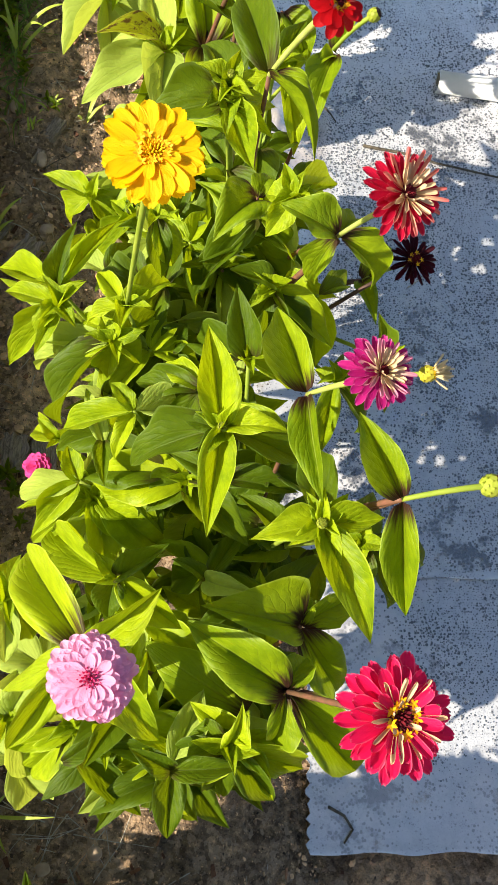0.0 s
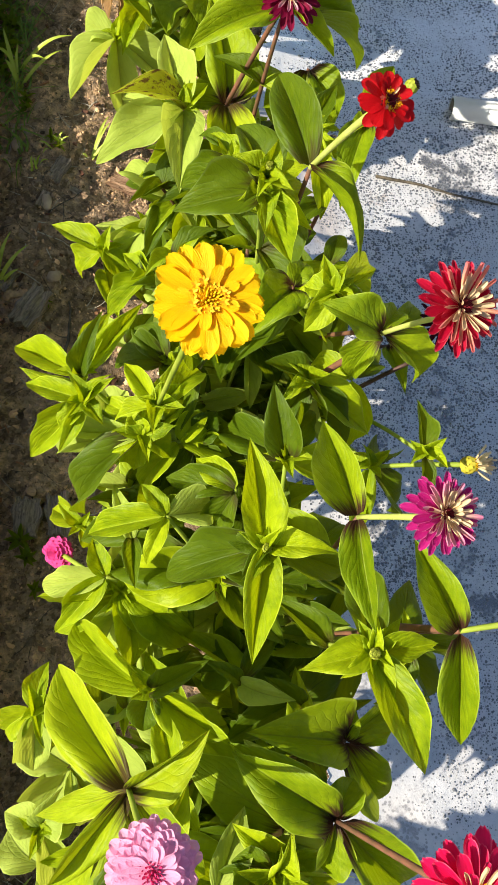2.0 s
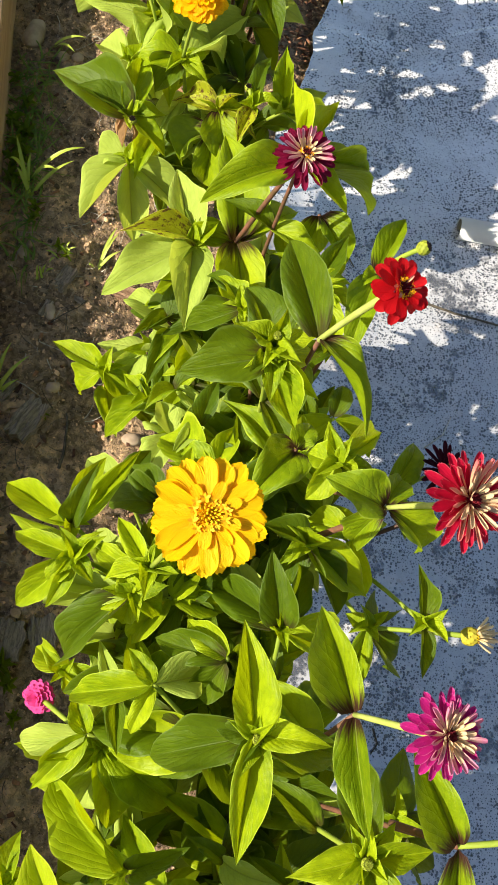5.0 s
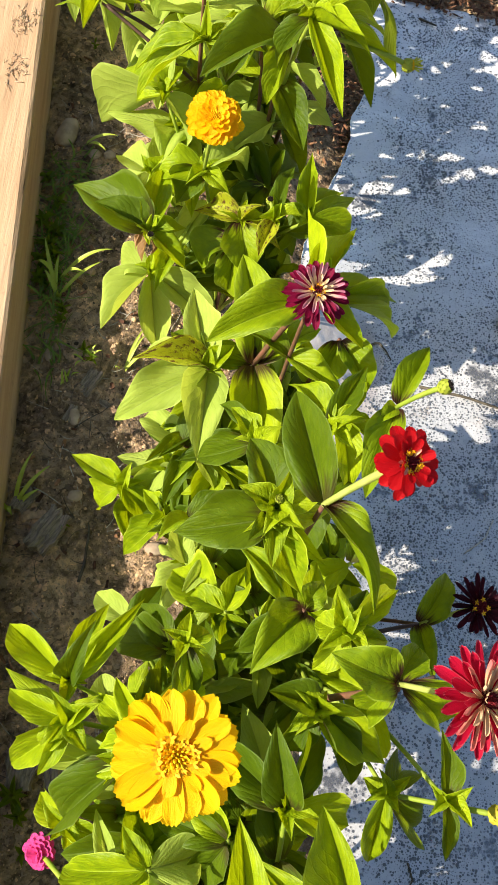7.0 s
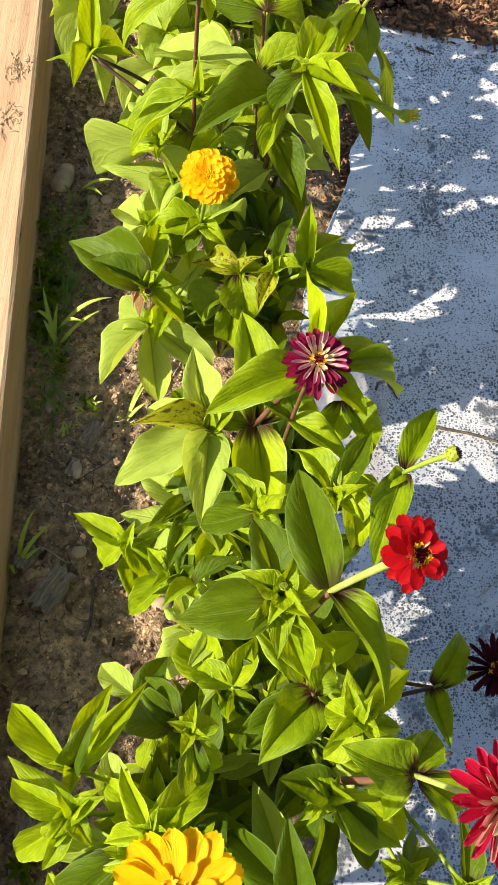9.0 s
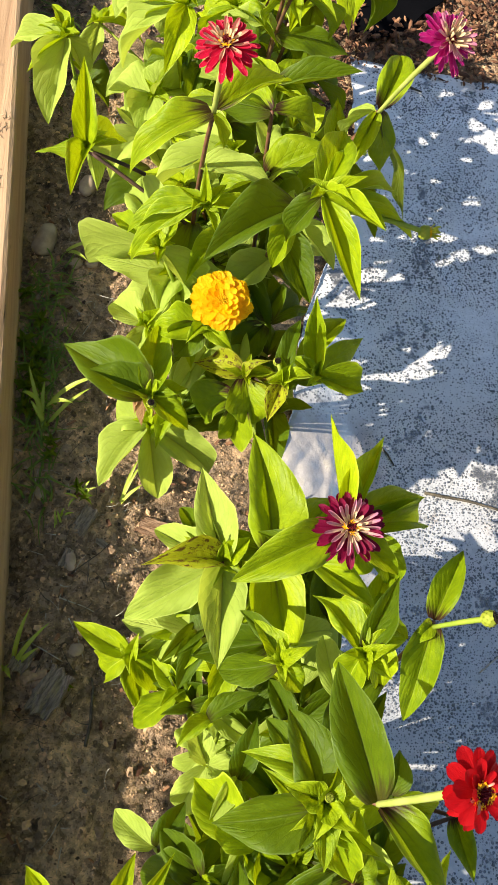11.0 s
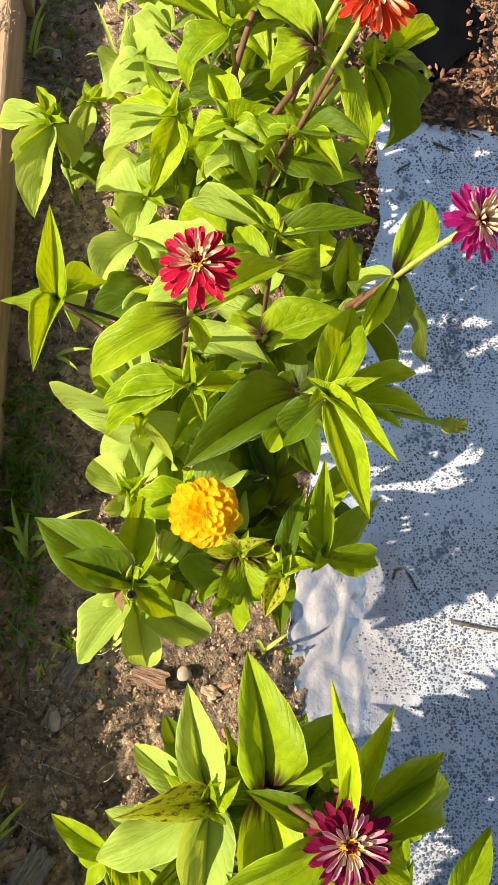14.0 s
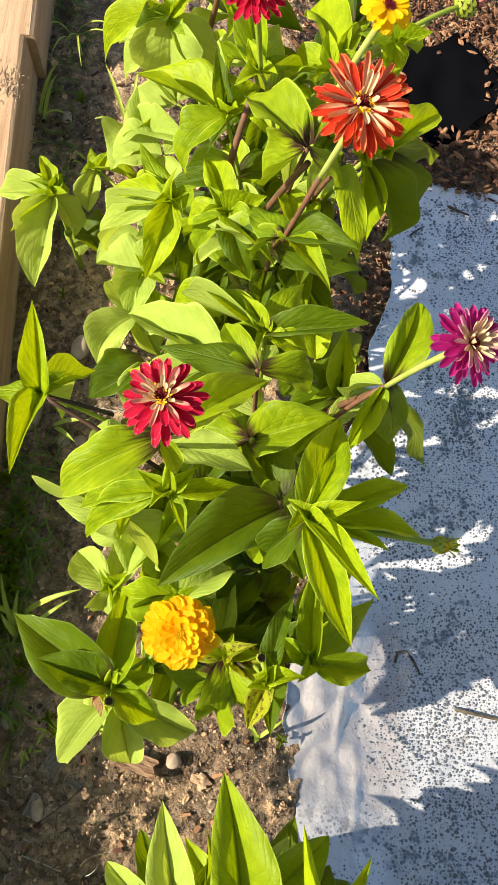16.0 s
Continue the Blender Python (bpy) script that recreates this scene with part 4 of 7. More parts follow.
shoot(p2, (-0.001, 0.180, 0.330), [(176, -18, 0.100, 0.057, -5, "g"), (-142, -12, 0.048, 0.040, 9, "q"), (-45, -7, 0.086, 0.044, 7, "q"), (1, 0, 0.125, 0.045, -4, "q")])
shoot(p2, (-0.059, 0.233, 0.310), [(-170, -15, 0.077, 0.039, -5, "q"), (107, 24, 0.049, 0.030, -10, "g"), (22, 0, 0.044, 0.034, -1, "g"), (-105, 0, 0.040, 0.022, 13, "g"), (63, -12, 0.050, 0.029, 12, "g"), (147, -28, 0.065, 0.030, 5, "q")])
shoot(p2, (-0.092, 0.172, 0.280), [(178, -37, 0.102, 0.034, 0, "g"), (-154, -38, 0.098, 0.029, -6, "g"), (-42, -19, 0.061, 0.047, -9, "g"), (-80, -23, 0.077, 0.042, -14, "g"), (133, -22, 0.054, 0.027, 0, "g"), (-11, -12, 0.050, 0.035, 11, "g")])
shoot(p2, (-0.134, 0.242, 0.250), [(143, -49, 0.067, 0.029, -5, "g"), (-53, -56, 0.037, 0.025, 0, "g"), (-15, 0, 0.047, 0.025, -1, "g")])
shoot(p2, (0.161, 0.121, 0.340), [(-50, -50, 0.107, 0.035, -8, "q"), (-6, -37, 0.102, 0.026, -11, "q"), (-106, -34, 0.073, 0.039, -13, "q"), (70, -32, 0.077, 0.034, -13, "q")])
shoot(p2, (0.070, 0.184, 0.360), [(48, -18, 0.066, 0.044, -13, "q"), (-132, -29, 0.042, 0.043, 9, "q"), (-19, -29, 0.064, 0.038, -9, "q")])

p3 = plant("zinnia plant with a large open yellow bloom", -0.02, 0.32)
shoot(p3, (-0.121, 0.324, 0.397), [(158, -16, 0.064, 0.024, -10, "g"), (147, -20, 0.079, 0.022, 3, "g"), (-148, -48, 0.092, 0.030, -7, "g"), (-117, -20, 0.050, 0.017, -13, "g"), (26, 40, 0.037, 0.020, 2, "g"), (-54, 7, 0.027, 0.019, -1, "g"), (-138, -29, 0.036, 0.022, -8, "g")])
shoot(p3, (-0.129, 0.356, 0.370), [(142, -39, 0.113, 0.034, -7, "g"), (71, -8, 0.074, 0.025, 1, "g"), (63, 52, 0.065, 0.022, -1, "q"), (51, 7, 0.090, 0.027, 6, "g")])
shoot(p3, (-0.072, 0.297, 0.380), [(-140, -44, 0.118, 0.049, 14, "q"), (-165, -33, 0.038, 0.025, -8, "g"), (43, -20, 0.059, 0.028, -13, "g"), (160, -41, 0.123, 0.026, -13, "p"), (169, -50, 0.146, 0.035, -6, "p"), (-110, -63, 0.046, 0.025, 2, "g"), (-27, -35, 0.036, 0.033, -7, "g"), (118, 23, 0.026, 0.025, -6, "g")])
shoot(p3, (-0.059, 0.312, 0.420), [(122, -20, 0.059, 0.022, -13, "g"), (43, 0, 0.027, 0.024, -4, "g"), (49, -32, 0.077, 0.033, 4, "g"), (-169, -28, 0.043, 0.019, 14, "g")])
shoot(p3, (-0.026, 0.303, 0.350), [(-49, -25, 0.048, 0.027, 6, "q"), (-128, -55, 0.063, 0.035, 6, "q"), (-19, -16, 0.038, 0.029, 8, "g"), (48, 18, 0.033, 0.034, 9, "q")])
shoot(p3, (-0.033, 0.380, 0.460), [(-82, -47, 0.056, 0.027, -2, "q"), (27, -26, 0.023, 0.021, -8, "g"), (-60, -55, 0.050, 0.032, 4, "g")])
shoot(p3, (-0.050, 0.398, 0.300), [(175, -20, 0.059, 0.045, 14, "q"), (-7, 11, 0.051, 0.030, -9, "g"), (-60, 16, 0.038, 0.033, -4, "q"), (131, -10, 0.057, 0.039, -5, "q"), (46, -19, 0.061, 0.040, 7, "q")])
shoot(p3, (0.028, 0.415, 0.330), [(149, -29, 0.064, 0.044, 1, "q"), (27, -12, 0.049, 0.044, 6, "g"), (-52, -22, 0.056, 0.043, -4, "q"), (-127, -33, 0.056, 0.043, 12, "q"), (11, -23, 0.077, 0.044, -1, "q")])

p4 = plant("tall zinnia plant with red blooms and purple leaf joints", 0.05, 0.49)
shoot(p4, (0.122, 0.357, 0.479), [(163, 23, 0.056, 0.040, 2, "d"), (-31, -39, 0.064, 0.037, -8, "d"), (57, -29, 0.040, 0.027, 6, "d"), (-135, -70, 0.064, 0.028, 11, "d")], "red")
shoot(p4, (0.195, 0.446, 0.240), [(59, 0, 0.066, 0.037, 7, "d"), (-78, 10, 0.057, 0.029, 11, "d")], "red")
shoot(p4, (0.056, 0.411, 0.447), [(-129, 12, 0.063, 0.049, -6, "d"), (62, 7, 0.027, 0.025, -4, "d"), (-137, -40, 0.043, 0.028, -2, "d")], "red")
shoot(p4, (0.084, 0.391, 0.482), [(-130, -34, 0.040, 0.026, -12, "g"), (42, -35, 0.074, 0.022, -6, "g"), (-5, -20, 0.036, 0.019, 7, "g"), (-28, -37, 0.038, 0.020, -2, "q"), (101, -3, 0.036, 0.018, -10, "g"), (156, -29, 0.026, 0.026, -6, "g"), (63, 49, 0.024, 0.013, -13, "g")])
shoot(p4, (0.074, 0.344, 0.400), [(-31, -29, 0.083, 0.041, 8, "g"), (-16, 64, 0.034, 0.019, 4, "g"), (168, 25, 0.047, 0.038, 1, "q"), (-130, 40, 0.031, 0.019, -2, "g"), (-57, -33, 0.075, 0.035, -14, "q"), (-127, -46, 0.057, 0.030, -9, "q")])
shoot(p4, (0.178, 0.281, 0.390), [(89, -11, 0.055, 0.019, 14, "q"), (-86, -25, 0.048, 0.018, -2, "q")])
shoot(p4, (0.143, 0.284, 0.330), [(-97, -42, 0.077, 0.027, 11, "g"), (-38, -55, 0.087, 0.034, -2, "q"), (150, 0, 0.022, 0.019, 3, "g"), (39, -60, 0.071, 0.034, -13, "q")])
shoot(p4, (0.024, 0.465, 0.508), [(105, -3, 0.067, 0.042, 14, "q", 1), (-172, -14, 0.074, 0.046, -8, "q", 0), (-62, -30, 0.060, 0.032, 5, "g"), (20, -25, 0.055, 0.026, 8, "g"), (-36, -9, 0.050, 0.019, 14, "g"), (135, 66, 0.025, 0.015, 3, "q"), (-45, 55, 0.027, 0.013, 1, "g"), (-126, 40, 0.035, 0.017, 2, "q"), (-87, 19, 0.037, 0.019, -12, "g"), (-29, 4, 0.027, 0.017, 5, "q")])
shoot(p4, (-0.013, 0.431, 0.324), [(132, -44, 0.094, 0.050, 3, "g"), (-37, -20, 0.041, 0.041, 5, "g"), (-107, -45, 0.035, 0.019, -13, "g"), (32, -26, 0.032, 0.033, 10, "g"), (-123, -40, 0.054, 0.033, 14, "g")])
shoot(p4, (0.058, 0.469, 0.537), [(104, -2, 0.092, 0.042, -14, "q", 1), (-61, -1, 0.082, 0.036, -20, "d", 5)], "red")
shoot(p4, (0.076, 0.578, 0.420), [(124, -18, 0.067, 0.032, 12, "g"), (62, 0, 0.072, 0.026, 3, "q"), (19, 0, 0.038, 0.023, -8, "g"), (-46, 20, 0.030, 0.021, -5, "g"), (-117, -35, 0.035, 0.036, 10, "g")])
shoot(p4, (0.138, 0.605, 0.415), [(64, 3, 0.066, 0.030, -15, "d", 3), (-108, -15, 0.085, 0.034, 15, "d", 2), (-140, 10, 0.030, 0.016, 0, "g")], "red")

p5 = plant("zinnia plant with a dark maroon bloom and pale lower leaves", 0.02, 0.66)
shoot(p5, (0.050, 0.662, 0.490), [(-156, -6, 0.093, 0.042, -8, "d", 1), (31, -37, 0.129, 0.032, -8, "d", 0), (22, -47, 0.155, 0.030, 8, "d", 2), (94, -6, 0.100, 0.026, 30, "g", 7), (64, -8, 0.092, 0.020, -20, "g", 7), (-30, -25, 0.060, 0.026, 6, "g")], "red")
shoot(p5, (0.090, 0.689, 0.380), [(-57, -20, 0.060, 0.035, -1, "d"), (-110, -51, 0.052, 0.040, -1, "d")], "red")
shoot(p5, (0.010, 0.682, 0.327), [(99, 22, 0.113, 0.060, 10, "d", 1), (41, -12, 0.095, 0.046, 0, "d"), (-80, -18, 0.115, 0.058, 8, "r", 0), (165, -20, 0.070, 0.032, -10, "d")], "red")
shoot(p5, (-0.036, 0.671, 0.331), [(103, 1, 0.095, 0.043, 0, "p", 0), (-173, 30, 0.081, 0.033, 10, "y"), (-92, -1, 0.097, 0.050, 0, "p", 0), (-152, -16, 0.108, 0.048, 0, "p", 4), (40, 25, 0.036, 0.028, 0, "g"), (150, 20, 0.044, 0.022, 0, "g"), (148, -30, 0.090, 0.032, 0, "p"), (122, -34, 0.095, 0.028, 0, "q"), (88, 50, 0.028, 0.016, 0, "g"), (-40, 20, 0.030, 0.016, 0, "g")], "red")
shoot(p5, (0.013, 0.575, 0.380), [(125, -19, 0.063, 0.016, 8, "q"), (-176, -39, 0.065, 0.034, -10, "q"), (122, 0, 0.042, 0.024, 13, "g"), (-54, -19, 0.031, 0.027, 3, "g")])
shoot(p5, (0.095, 0.615, 0.360), [(68, 0, 0.056, 0.031, 0, "g"), (-19, -26, 0.045, 0.024, 0, "g"), (156, -35, 0.042, 0.028, 0, "g"), (-78, -30, 0.075, 0.032, 0, "g")])
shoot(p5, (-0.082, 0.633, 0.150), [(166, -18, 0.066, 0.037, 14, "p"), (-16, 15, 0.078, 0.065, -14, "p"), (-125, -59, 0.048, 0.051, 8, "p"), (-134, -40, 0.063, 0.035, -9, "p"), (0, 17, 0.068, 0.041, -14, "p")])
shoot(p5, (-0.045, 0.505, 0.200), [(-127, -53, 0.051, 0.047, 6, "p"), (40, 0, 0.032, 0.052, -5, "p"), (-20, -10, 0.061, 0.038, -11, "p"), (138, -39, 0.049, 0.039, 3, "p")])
shoot(p5, (0.040, 0.536, 0.280), [(-126, -21, 0.058, 0.047, -11, "q"), (-35, -19, 0.063, 0.048, 1, "q"), (25, -14, 0.082, 0.042, 11, "q")])
shoot(p5, (0.050, 0.668, 0.260), [(-46, -10, 0.057, 0.051, 8, "q"), (136, -13, 0.045, 0.045, 5, "q"), (51, -9, 0.062, 0.052, 1, "q")])

s1 = plant("small low zinnia seedling with soft green leaves", -0.13, 0.61)
shoot(s1, (-0.131, 0.607, 0.138), [(151, -6, 0.075, 0.031, 2, "g"), (-150, -47, 0.053, 0.040, 13, "g"), (-47, -39, 0.061, 0.038, -7, "g"), (62, 55, 0.034, 0.018, 13, "g")])
shoot(s1, (-0.076, 0.567, 0.153), [(-145, -43, 0.080, 0.036, 7, "g"), (78, -4, 0.045, 0.029, -4, "q"), (130, -16, 0.050, 0.025, 0, "g"), (30, -67, 0.037, 0.022, 4, "g")])

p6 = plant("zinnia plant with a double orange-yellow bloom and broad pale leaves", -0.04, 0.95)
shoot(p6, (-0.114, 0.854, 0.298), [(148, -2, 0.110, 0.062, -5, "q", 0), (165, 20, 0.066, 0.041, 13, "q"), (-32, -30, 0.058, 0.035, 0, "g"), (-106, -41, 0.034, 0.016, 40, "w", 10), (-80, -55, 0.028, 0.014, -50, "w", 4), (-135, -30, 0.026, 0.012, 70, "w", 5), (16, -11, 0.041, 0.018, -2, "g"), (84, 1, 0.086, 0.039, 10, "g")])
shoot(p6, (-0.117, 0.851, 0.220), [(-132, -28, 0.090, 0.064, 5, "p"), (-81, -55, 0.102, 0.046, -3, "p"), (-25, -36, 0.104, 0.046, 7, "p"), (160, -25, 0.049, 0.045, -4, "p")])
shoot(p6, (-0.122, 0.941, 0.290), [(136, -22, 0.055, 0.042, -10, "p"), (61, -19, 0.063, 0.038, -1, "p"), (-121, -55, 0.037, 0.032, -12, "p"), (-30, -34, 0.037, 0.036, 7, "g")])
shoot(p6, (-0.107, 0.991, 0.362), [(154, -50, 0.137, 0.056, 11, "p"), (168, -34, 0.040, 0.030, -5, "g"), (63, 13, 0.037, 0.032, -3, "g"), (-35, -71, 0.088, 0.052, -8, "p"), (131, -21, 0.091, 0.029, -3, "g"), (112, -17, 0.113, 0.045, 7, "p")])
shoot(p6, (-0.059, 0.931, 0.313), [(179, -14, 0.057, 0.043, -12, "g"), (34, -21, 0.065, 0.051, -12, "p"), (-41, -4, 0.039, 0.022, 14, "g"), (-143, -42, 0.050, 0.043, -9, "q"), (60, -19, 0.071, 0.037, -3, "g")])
shoot(p6, (-0.013, 0.886, 0.288), [(159, -17, 0.063, 0.032, -4, "y"), (-27, -19, 0.057, 0.035, -9, "y"), (19, 42, 0.033, 0.021, -5, "y"), (-76, -41, 0.060, 0.053, 14, "d")])
shoot(p6, (0.023, 0.863, 0.322), [(75, 6, 0.073, 0.024, -14, "q"), (-110, -17, 0.043, 0.026, 2, "y"), (163, 37, 0.013, 0.017, 12, "g"), (61, 55, 0.022, 0.017, -3, "g")])
shoot(p6, (0.062, 0.882, 0.300), [(88, 0, 0.099, 0.028, -11, "g"), (47, -19, 0.096, 0.032, 4, "g"), (0, -37, 0.069, 0.036, 7, "g"), (141, 0, 0.034, 0.021, -12, "g")])
shoot(p6, (-0.017, 0.867, 0.270), [(-166, -50, 0.066, 0.052, 10, "d"), (-106, -67, 0.077, 0.044, -11, "d")], "red")

p7 = plant("zinnia plant with a red and cream bloom and glossy leaves", 0.0, 1.10)
shoot(p7, (0.040, 0.956, 0.510), [(74, -8, 0.082, 0.040, 1, "g", 3), (65, -9, 0.068, 0.022, 9, "g"), (29, -28, 0.107, 0.021, 11, "g"), (3, -33, 0.114, 0.026, -5, "g"), (13, 29, 0.042, 0.017, 8, "g"), (-13, -18, 0.067, 0.011, 5, "g"), (-145, -46, 0.056, 0.032, -7, "q"), (-66, -24, 0.095, 0.030, 8, "g", 3), (-55, 28, 0.084, 0.021, -3, "g"), (-50, 45, 0.043, 0.013, -4, "g")])
shoot(p7, (0.024, 0.977, 0.461), [(-143, 9, 0.108, 0.048, 3, "q", 1), (43, -35, 0.064, 0.020, 6, "p"), (-122, -60, 0.066, 0.028, 2, "d"), (130, -50, 0.048, 0.024, 0, "d")], "red")
shoot(p7, (-0.001, 1.046, 0.416), [(7, 32, 0.073, 0.052, 8, "d", 1), (180, -38, 0.060, 0.036, 11, "d"), (-30, -74, 0.059, 0.031, -2, "d"), (123, -21, 0.046, 0.031, 2, "d")], "red")
shoot(p7, (-0.062, 0.991, 0.440), [(-177, -28, 0.087, 0.029, 12, "g"), (90, 53, 0.039, 0.013, 0, "g"), (-66, -17, 0.034, 0.013, -14, "g"), (11, -18, 0.065, 0.021, 14, "g"), (42, 21, 0.028, 0.016, 8, "g"), (-162, -38, 0.099, 0.030, 12, "g")])
shoot(p7, (-0.094, 0.999, 0.300), [(-8, -17, 0.071, 0.040, -3, "p"), (-108, 0, 0.047, 0.046, -2, "p"), (167, 0, 0.089, 0.040, -2, "p"), (-58, -46, 0.057, 0.041, 5, "p")])
shoot(p7, (-0.058, 0.988, 0.570), [(-156, -23, 0.086, 0.038, -10, "r", 9), (37, -8, 0.083, 0.038, 0, "r", 1), (-60, -50, 0.030, 0.014, 0, "g")], "red", foot=(-0.085, 1.10, -0.02))
shoot(p7, (0.001, 1.089, 0.460), [(164, -7, 0.085, 0.035, 2, "q"), (121, -19, 0.062, 0.024, -12, "d"), (5, -39, 0.065, 0.032, 0, "d")], "red")
shoot(p7, (0.006, 1.127, 0.450), [(-1, 19, 0.086, 0.030, 6, "q", 3), (-17, -15, 0.040, 0.022, 5, "g"), (133, -21, 0.085, 0.030, -12, "g"), (138, -35, 0.123, 0.032, 10, "p"), (124, 16, 0.038, 0.019, -7, "g"), (63, -16, 0.074, 0.030, 1, "g")])
shoot(p7, (0.097, 1.067, 0.492), [(69, -3, 0.081, 0.034, 14, "d", 1), (-121, -39, 0.060, 0.022, -12, "g"), (-66, -58, 0.060, 0.034, -10, "d"), (-9, -67, 0.168, 0.032, -7, "q"), (158, -61, 0.056, 0.018, 0, "p")], "red")
shoot(p7, (0.075, 1.105, 0.380), [(116, -23, 0.053, 0.033, -10, "q"), (87, 20, 0.060, 0.029, -9, "g"), (-175, -43, 0.060, 0.032, -2, "q"), (-34, -52, 0.116, 0.029, 11, "q")])
shoot(p7, (-0.030, 1.171, 0.300), [(-151, -41, 0.062, 0.048, 4, "p"), (145, -22, 0.083, 0.042, 7, "p"), (145, -24, 0.150, 0.050, 5, "p"), (-160, -20, 0.119, 0.048, 3, "p")])
shoot(p7, (-0.184, 1.086, 0.397), [(89, 53, 0.087, 0.030, 3, "g", 3), (-94, 22, 0.092, 0.030, 2, "g", 3), (171, -19, 0.061, 0.027, 10, "g"), (47, -38, 0.067, 0.024, -13, "g"), (72, -85, 0.082, 0.030, -4, "p"), (48, 0, 0.029, 0.020, -6, "g")])
shoot(p7, (-0.022, 1.031, 0.260), [(-131, -19, 0.061, 0.047, -13, "q"), (-60, -25, 0.097, 0.047, 14, "q"), (-87, -23, 0.103, 0.047, 6, "q")])

s2 = plant("small zinnia seedling beside the timber edging", -0.25, 1.43)
shoot(s2, (-0.256, 1.433, 0.194), [(113, 6, 0.059, 0.021, 14, "g"), (-148, -29, 0.072, 0.035, -9, "g"), (-107, -40, 0.117, 0.057, 9, "p"), (165, -26, 0.103, 0.041, -10, "p"), (27, -13, 0.019, 0.029, -10, "g"), (152, -13, 0.062, 0.017, 9, "g"), (-43, -69, 0.070, 0.040, -12, "p")])
shoot(s2, (-0.244, 1.458, 0.100), [(-48, -10, 0.057, 0.067, 3, "q"), (-83, -30, 0.041, 0.043, -3, "p")])

p8 = plant("tall zinnia plant with an orange-red bloom", 0.0, 1.37)
shoot(p8, (0.015, 1.167, 0.528), [(-28, 32, 0.066, 0.038, 8, "q", 1), (-60, 26, 0.073, 0.022, 0, "g"), (112, -36, 0.086, 0.027, -14, "d"), (152, -63, 0.057, 0.024, 9, "d"), (32, -53, 0.102, 0.023, 14, "d")], "red")
shoot(p8, (0.029, 1.223, 0.560), [(120, -23, 0.105, 0.039, 3, "d"), (161, -63, 0.069, 0.034, -10, "d"), (20, -55, 0.074, 0.029, 2, "d"), (76, -20, 0.087, 0.025, -1, "d")], "red")
shoot(p8, (-0.040, 1.361, 0.432), [(150, -7, 0.104, 0.047, 13, "g"), (-145, -44, 0.076, 0.052, 2, "g"), (104, 43, 0.057, 0.019, -9, "q"), (45, 10, 0.045, 0.027, 14, "g"), (-62, 56, 0.047, 0.017, -2, "g")])
shoot(p8, (-0.087, 1.287, 0.396), [(119, 3, 0.077, 0.024, -5, "g"), (154, -26, 0.085, 0.025, -4, "g"), (-110, -29, 0.075, 0.036, -13, "g"), (72, 70, 0.037, 0.017, -14, "g"), (158, -48, 0.090, 0.037, 7, "g"), (167, -53, 0.148, 0.037, -14, "p"), (5, 47, 0.033, 0.016, 11, "g")])
shoot(p8, (-0.219, 1.507, 0.150), [(-117, -58, 0.060, 0.041, -10, "p"), (-21, 0, 0.070, 0.050, -11, "g")])
shoot(p8, (-0.130, 1.318, 0.220), [(171, -10, 0.061, 0.059, 13, "p"), (-109, -21, 0.058, 0.050, 5, "p"), (38, -18, 0.066, 0.043, 12, "p"), (46, 39, 0.049, 0.042, -14, "p")])
shoot(p8, (-0.034, 1.261, 0.420), [(109, -8, 0.077, 0.032, 3, "g"), (-66, -20, 0.059, 0.034, 8, "q"), (9, 29, 0.042, 0.028, 14, "g"), (-178, -46, 0.056, 0.035, 9, "g"), (-50, 8, 0.070, 0.033, 7, "g"), (-149, -60, 0.071, 0.032, -2, "g")])
shoot(p8, (0.061, 1.244, 0.520), [(-69, -47, 0.084, 0.026, -9, "g"), (132, -56, 0.025, 0.015, 12, "d")], "red")
shoot(p8, (0.080, 1.264, 0.500), [(-36, -62, 0.093, 0.041, 2, "q"), (-77, -60, 0.071, 0.020, -11, "g")])
shoot(p8, (0.099, 1.286, 0.480), [(55, -21, 0.105, 0.036, 14, "g"), (-27, -69, 0.090, 0.036, -3, "q"), (57, -44, 0.235, 0.034, 0, "q"), (63, 77, 0.021, 0.017, 6, "g")])
shoot(p8, (-0.102, 1.478, 0.430), [(-177, -34, 0.092, 0.037, -1, "g"), (-92, -53, 0.063, 0.074, 5, "p"), (-30, -60, 0.082, 0.052, 9, "p"), (-141, 15, 0.038, 0.027, 6, "q"), (40, 18, 0.033, 0.034, 4, "g")])
shoot(p8, (-0.156, 1.514, 0.200), [(-134, -11, 0.052, 0.065, 13, "p"), (93, 56, 0.062, 0.054, 11, "p"), (-5, 66, 0.056, 0.047, -5, "g"), (-36, 42, 0.106, 0.052, 11, "p")])
shoot(p8, (0.058, 1.294, 0.300), [(20, -60, 0.118, 0.040, 14, "q"), (-150, -46, 0.056, 0.045, 1, "q"), (46, -35, 0.072, 0.039, 6, "q")])

p9 = plant("zinnia plant with a deep red bloom and a fading yellow head", 0.02, 1.56)
shoot(p9, (0.053, 1.355, 0.500), [(102, -19, 0.123, 0.037, 11, "g"), (66, 0, 0.061, 0.018, 14, "g"), (151, -40, 0.064, 0.034, -4, "g"), (167, -56, 0.025, 0.020, 7, "g")])
shoot(p9, (-0.009, 1.348, 0.500), [(97, -18, 0.135, 0.036, -13, "g"), (83, -24, 0.127, 0.033, 2, "g"), (117, -38, 0.099, 0.032, -3, "g"), (34, -28, 0.066, 0.021, -9, "g")])
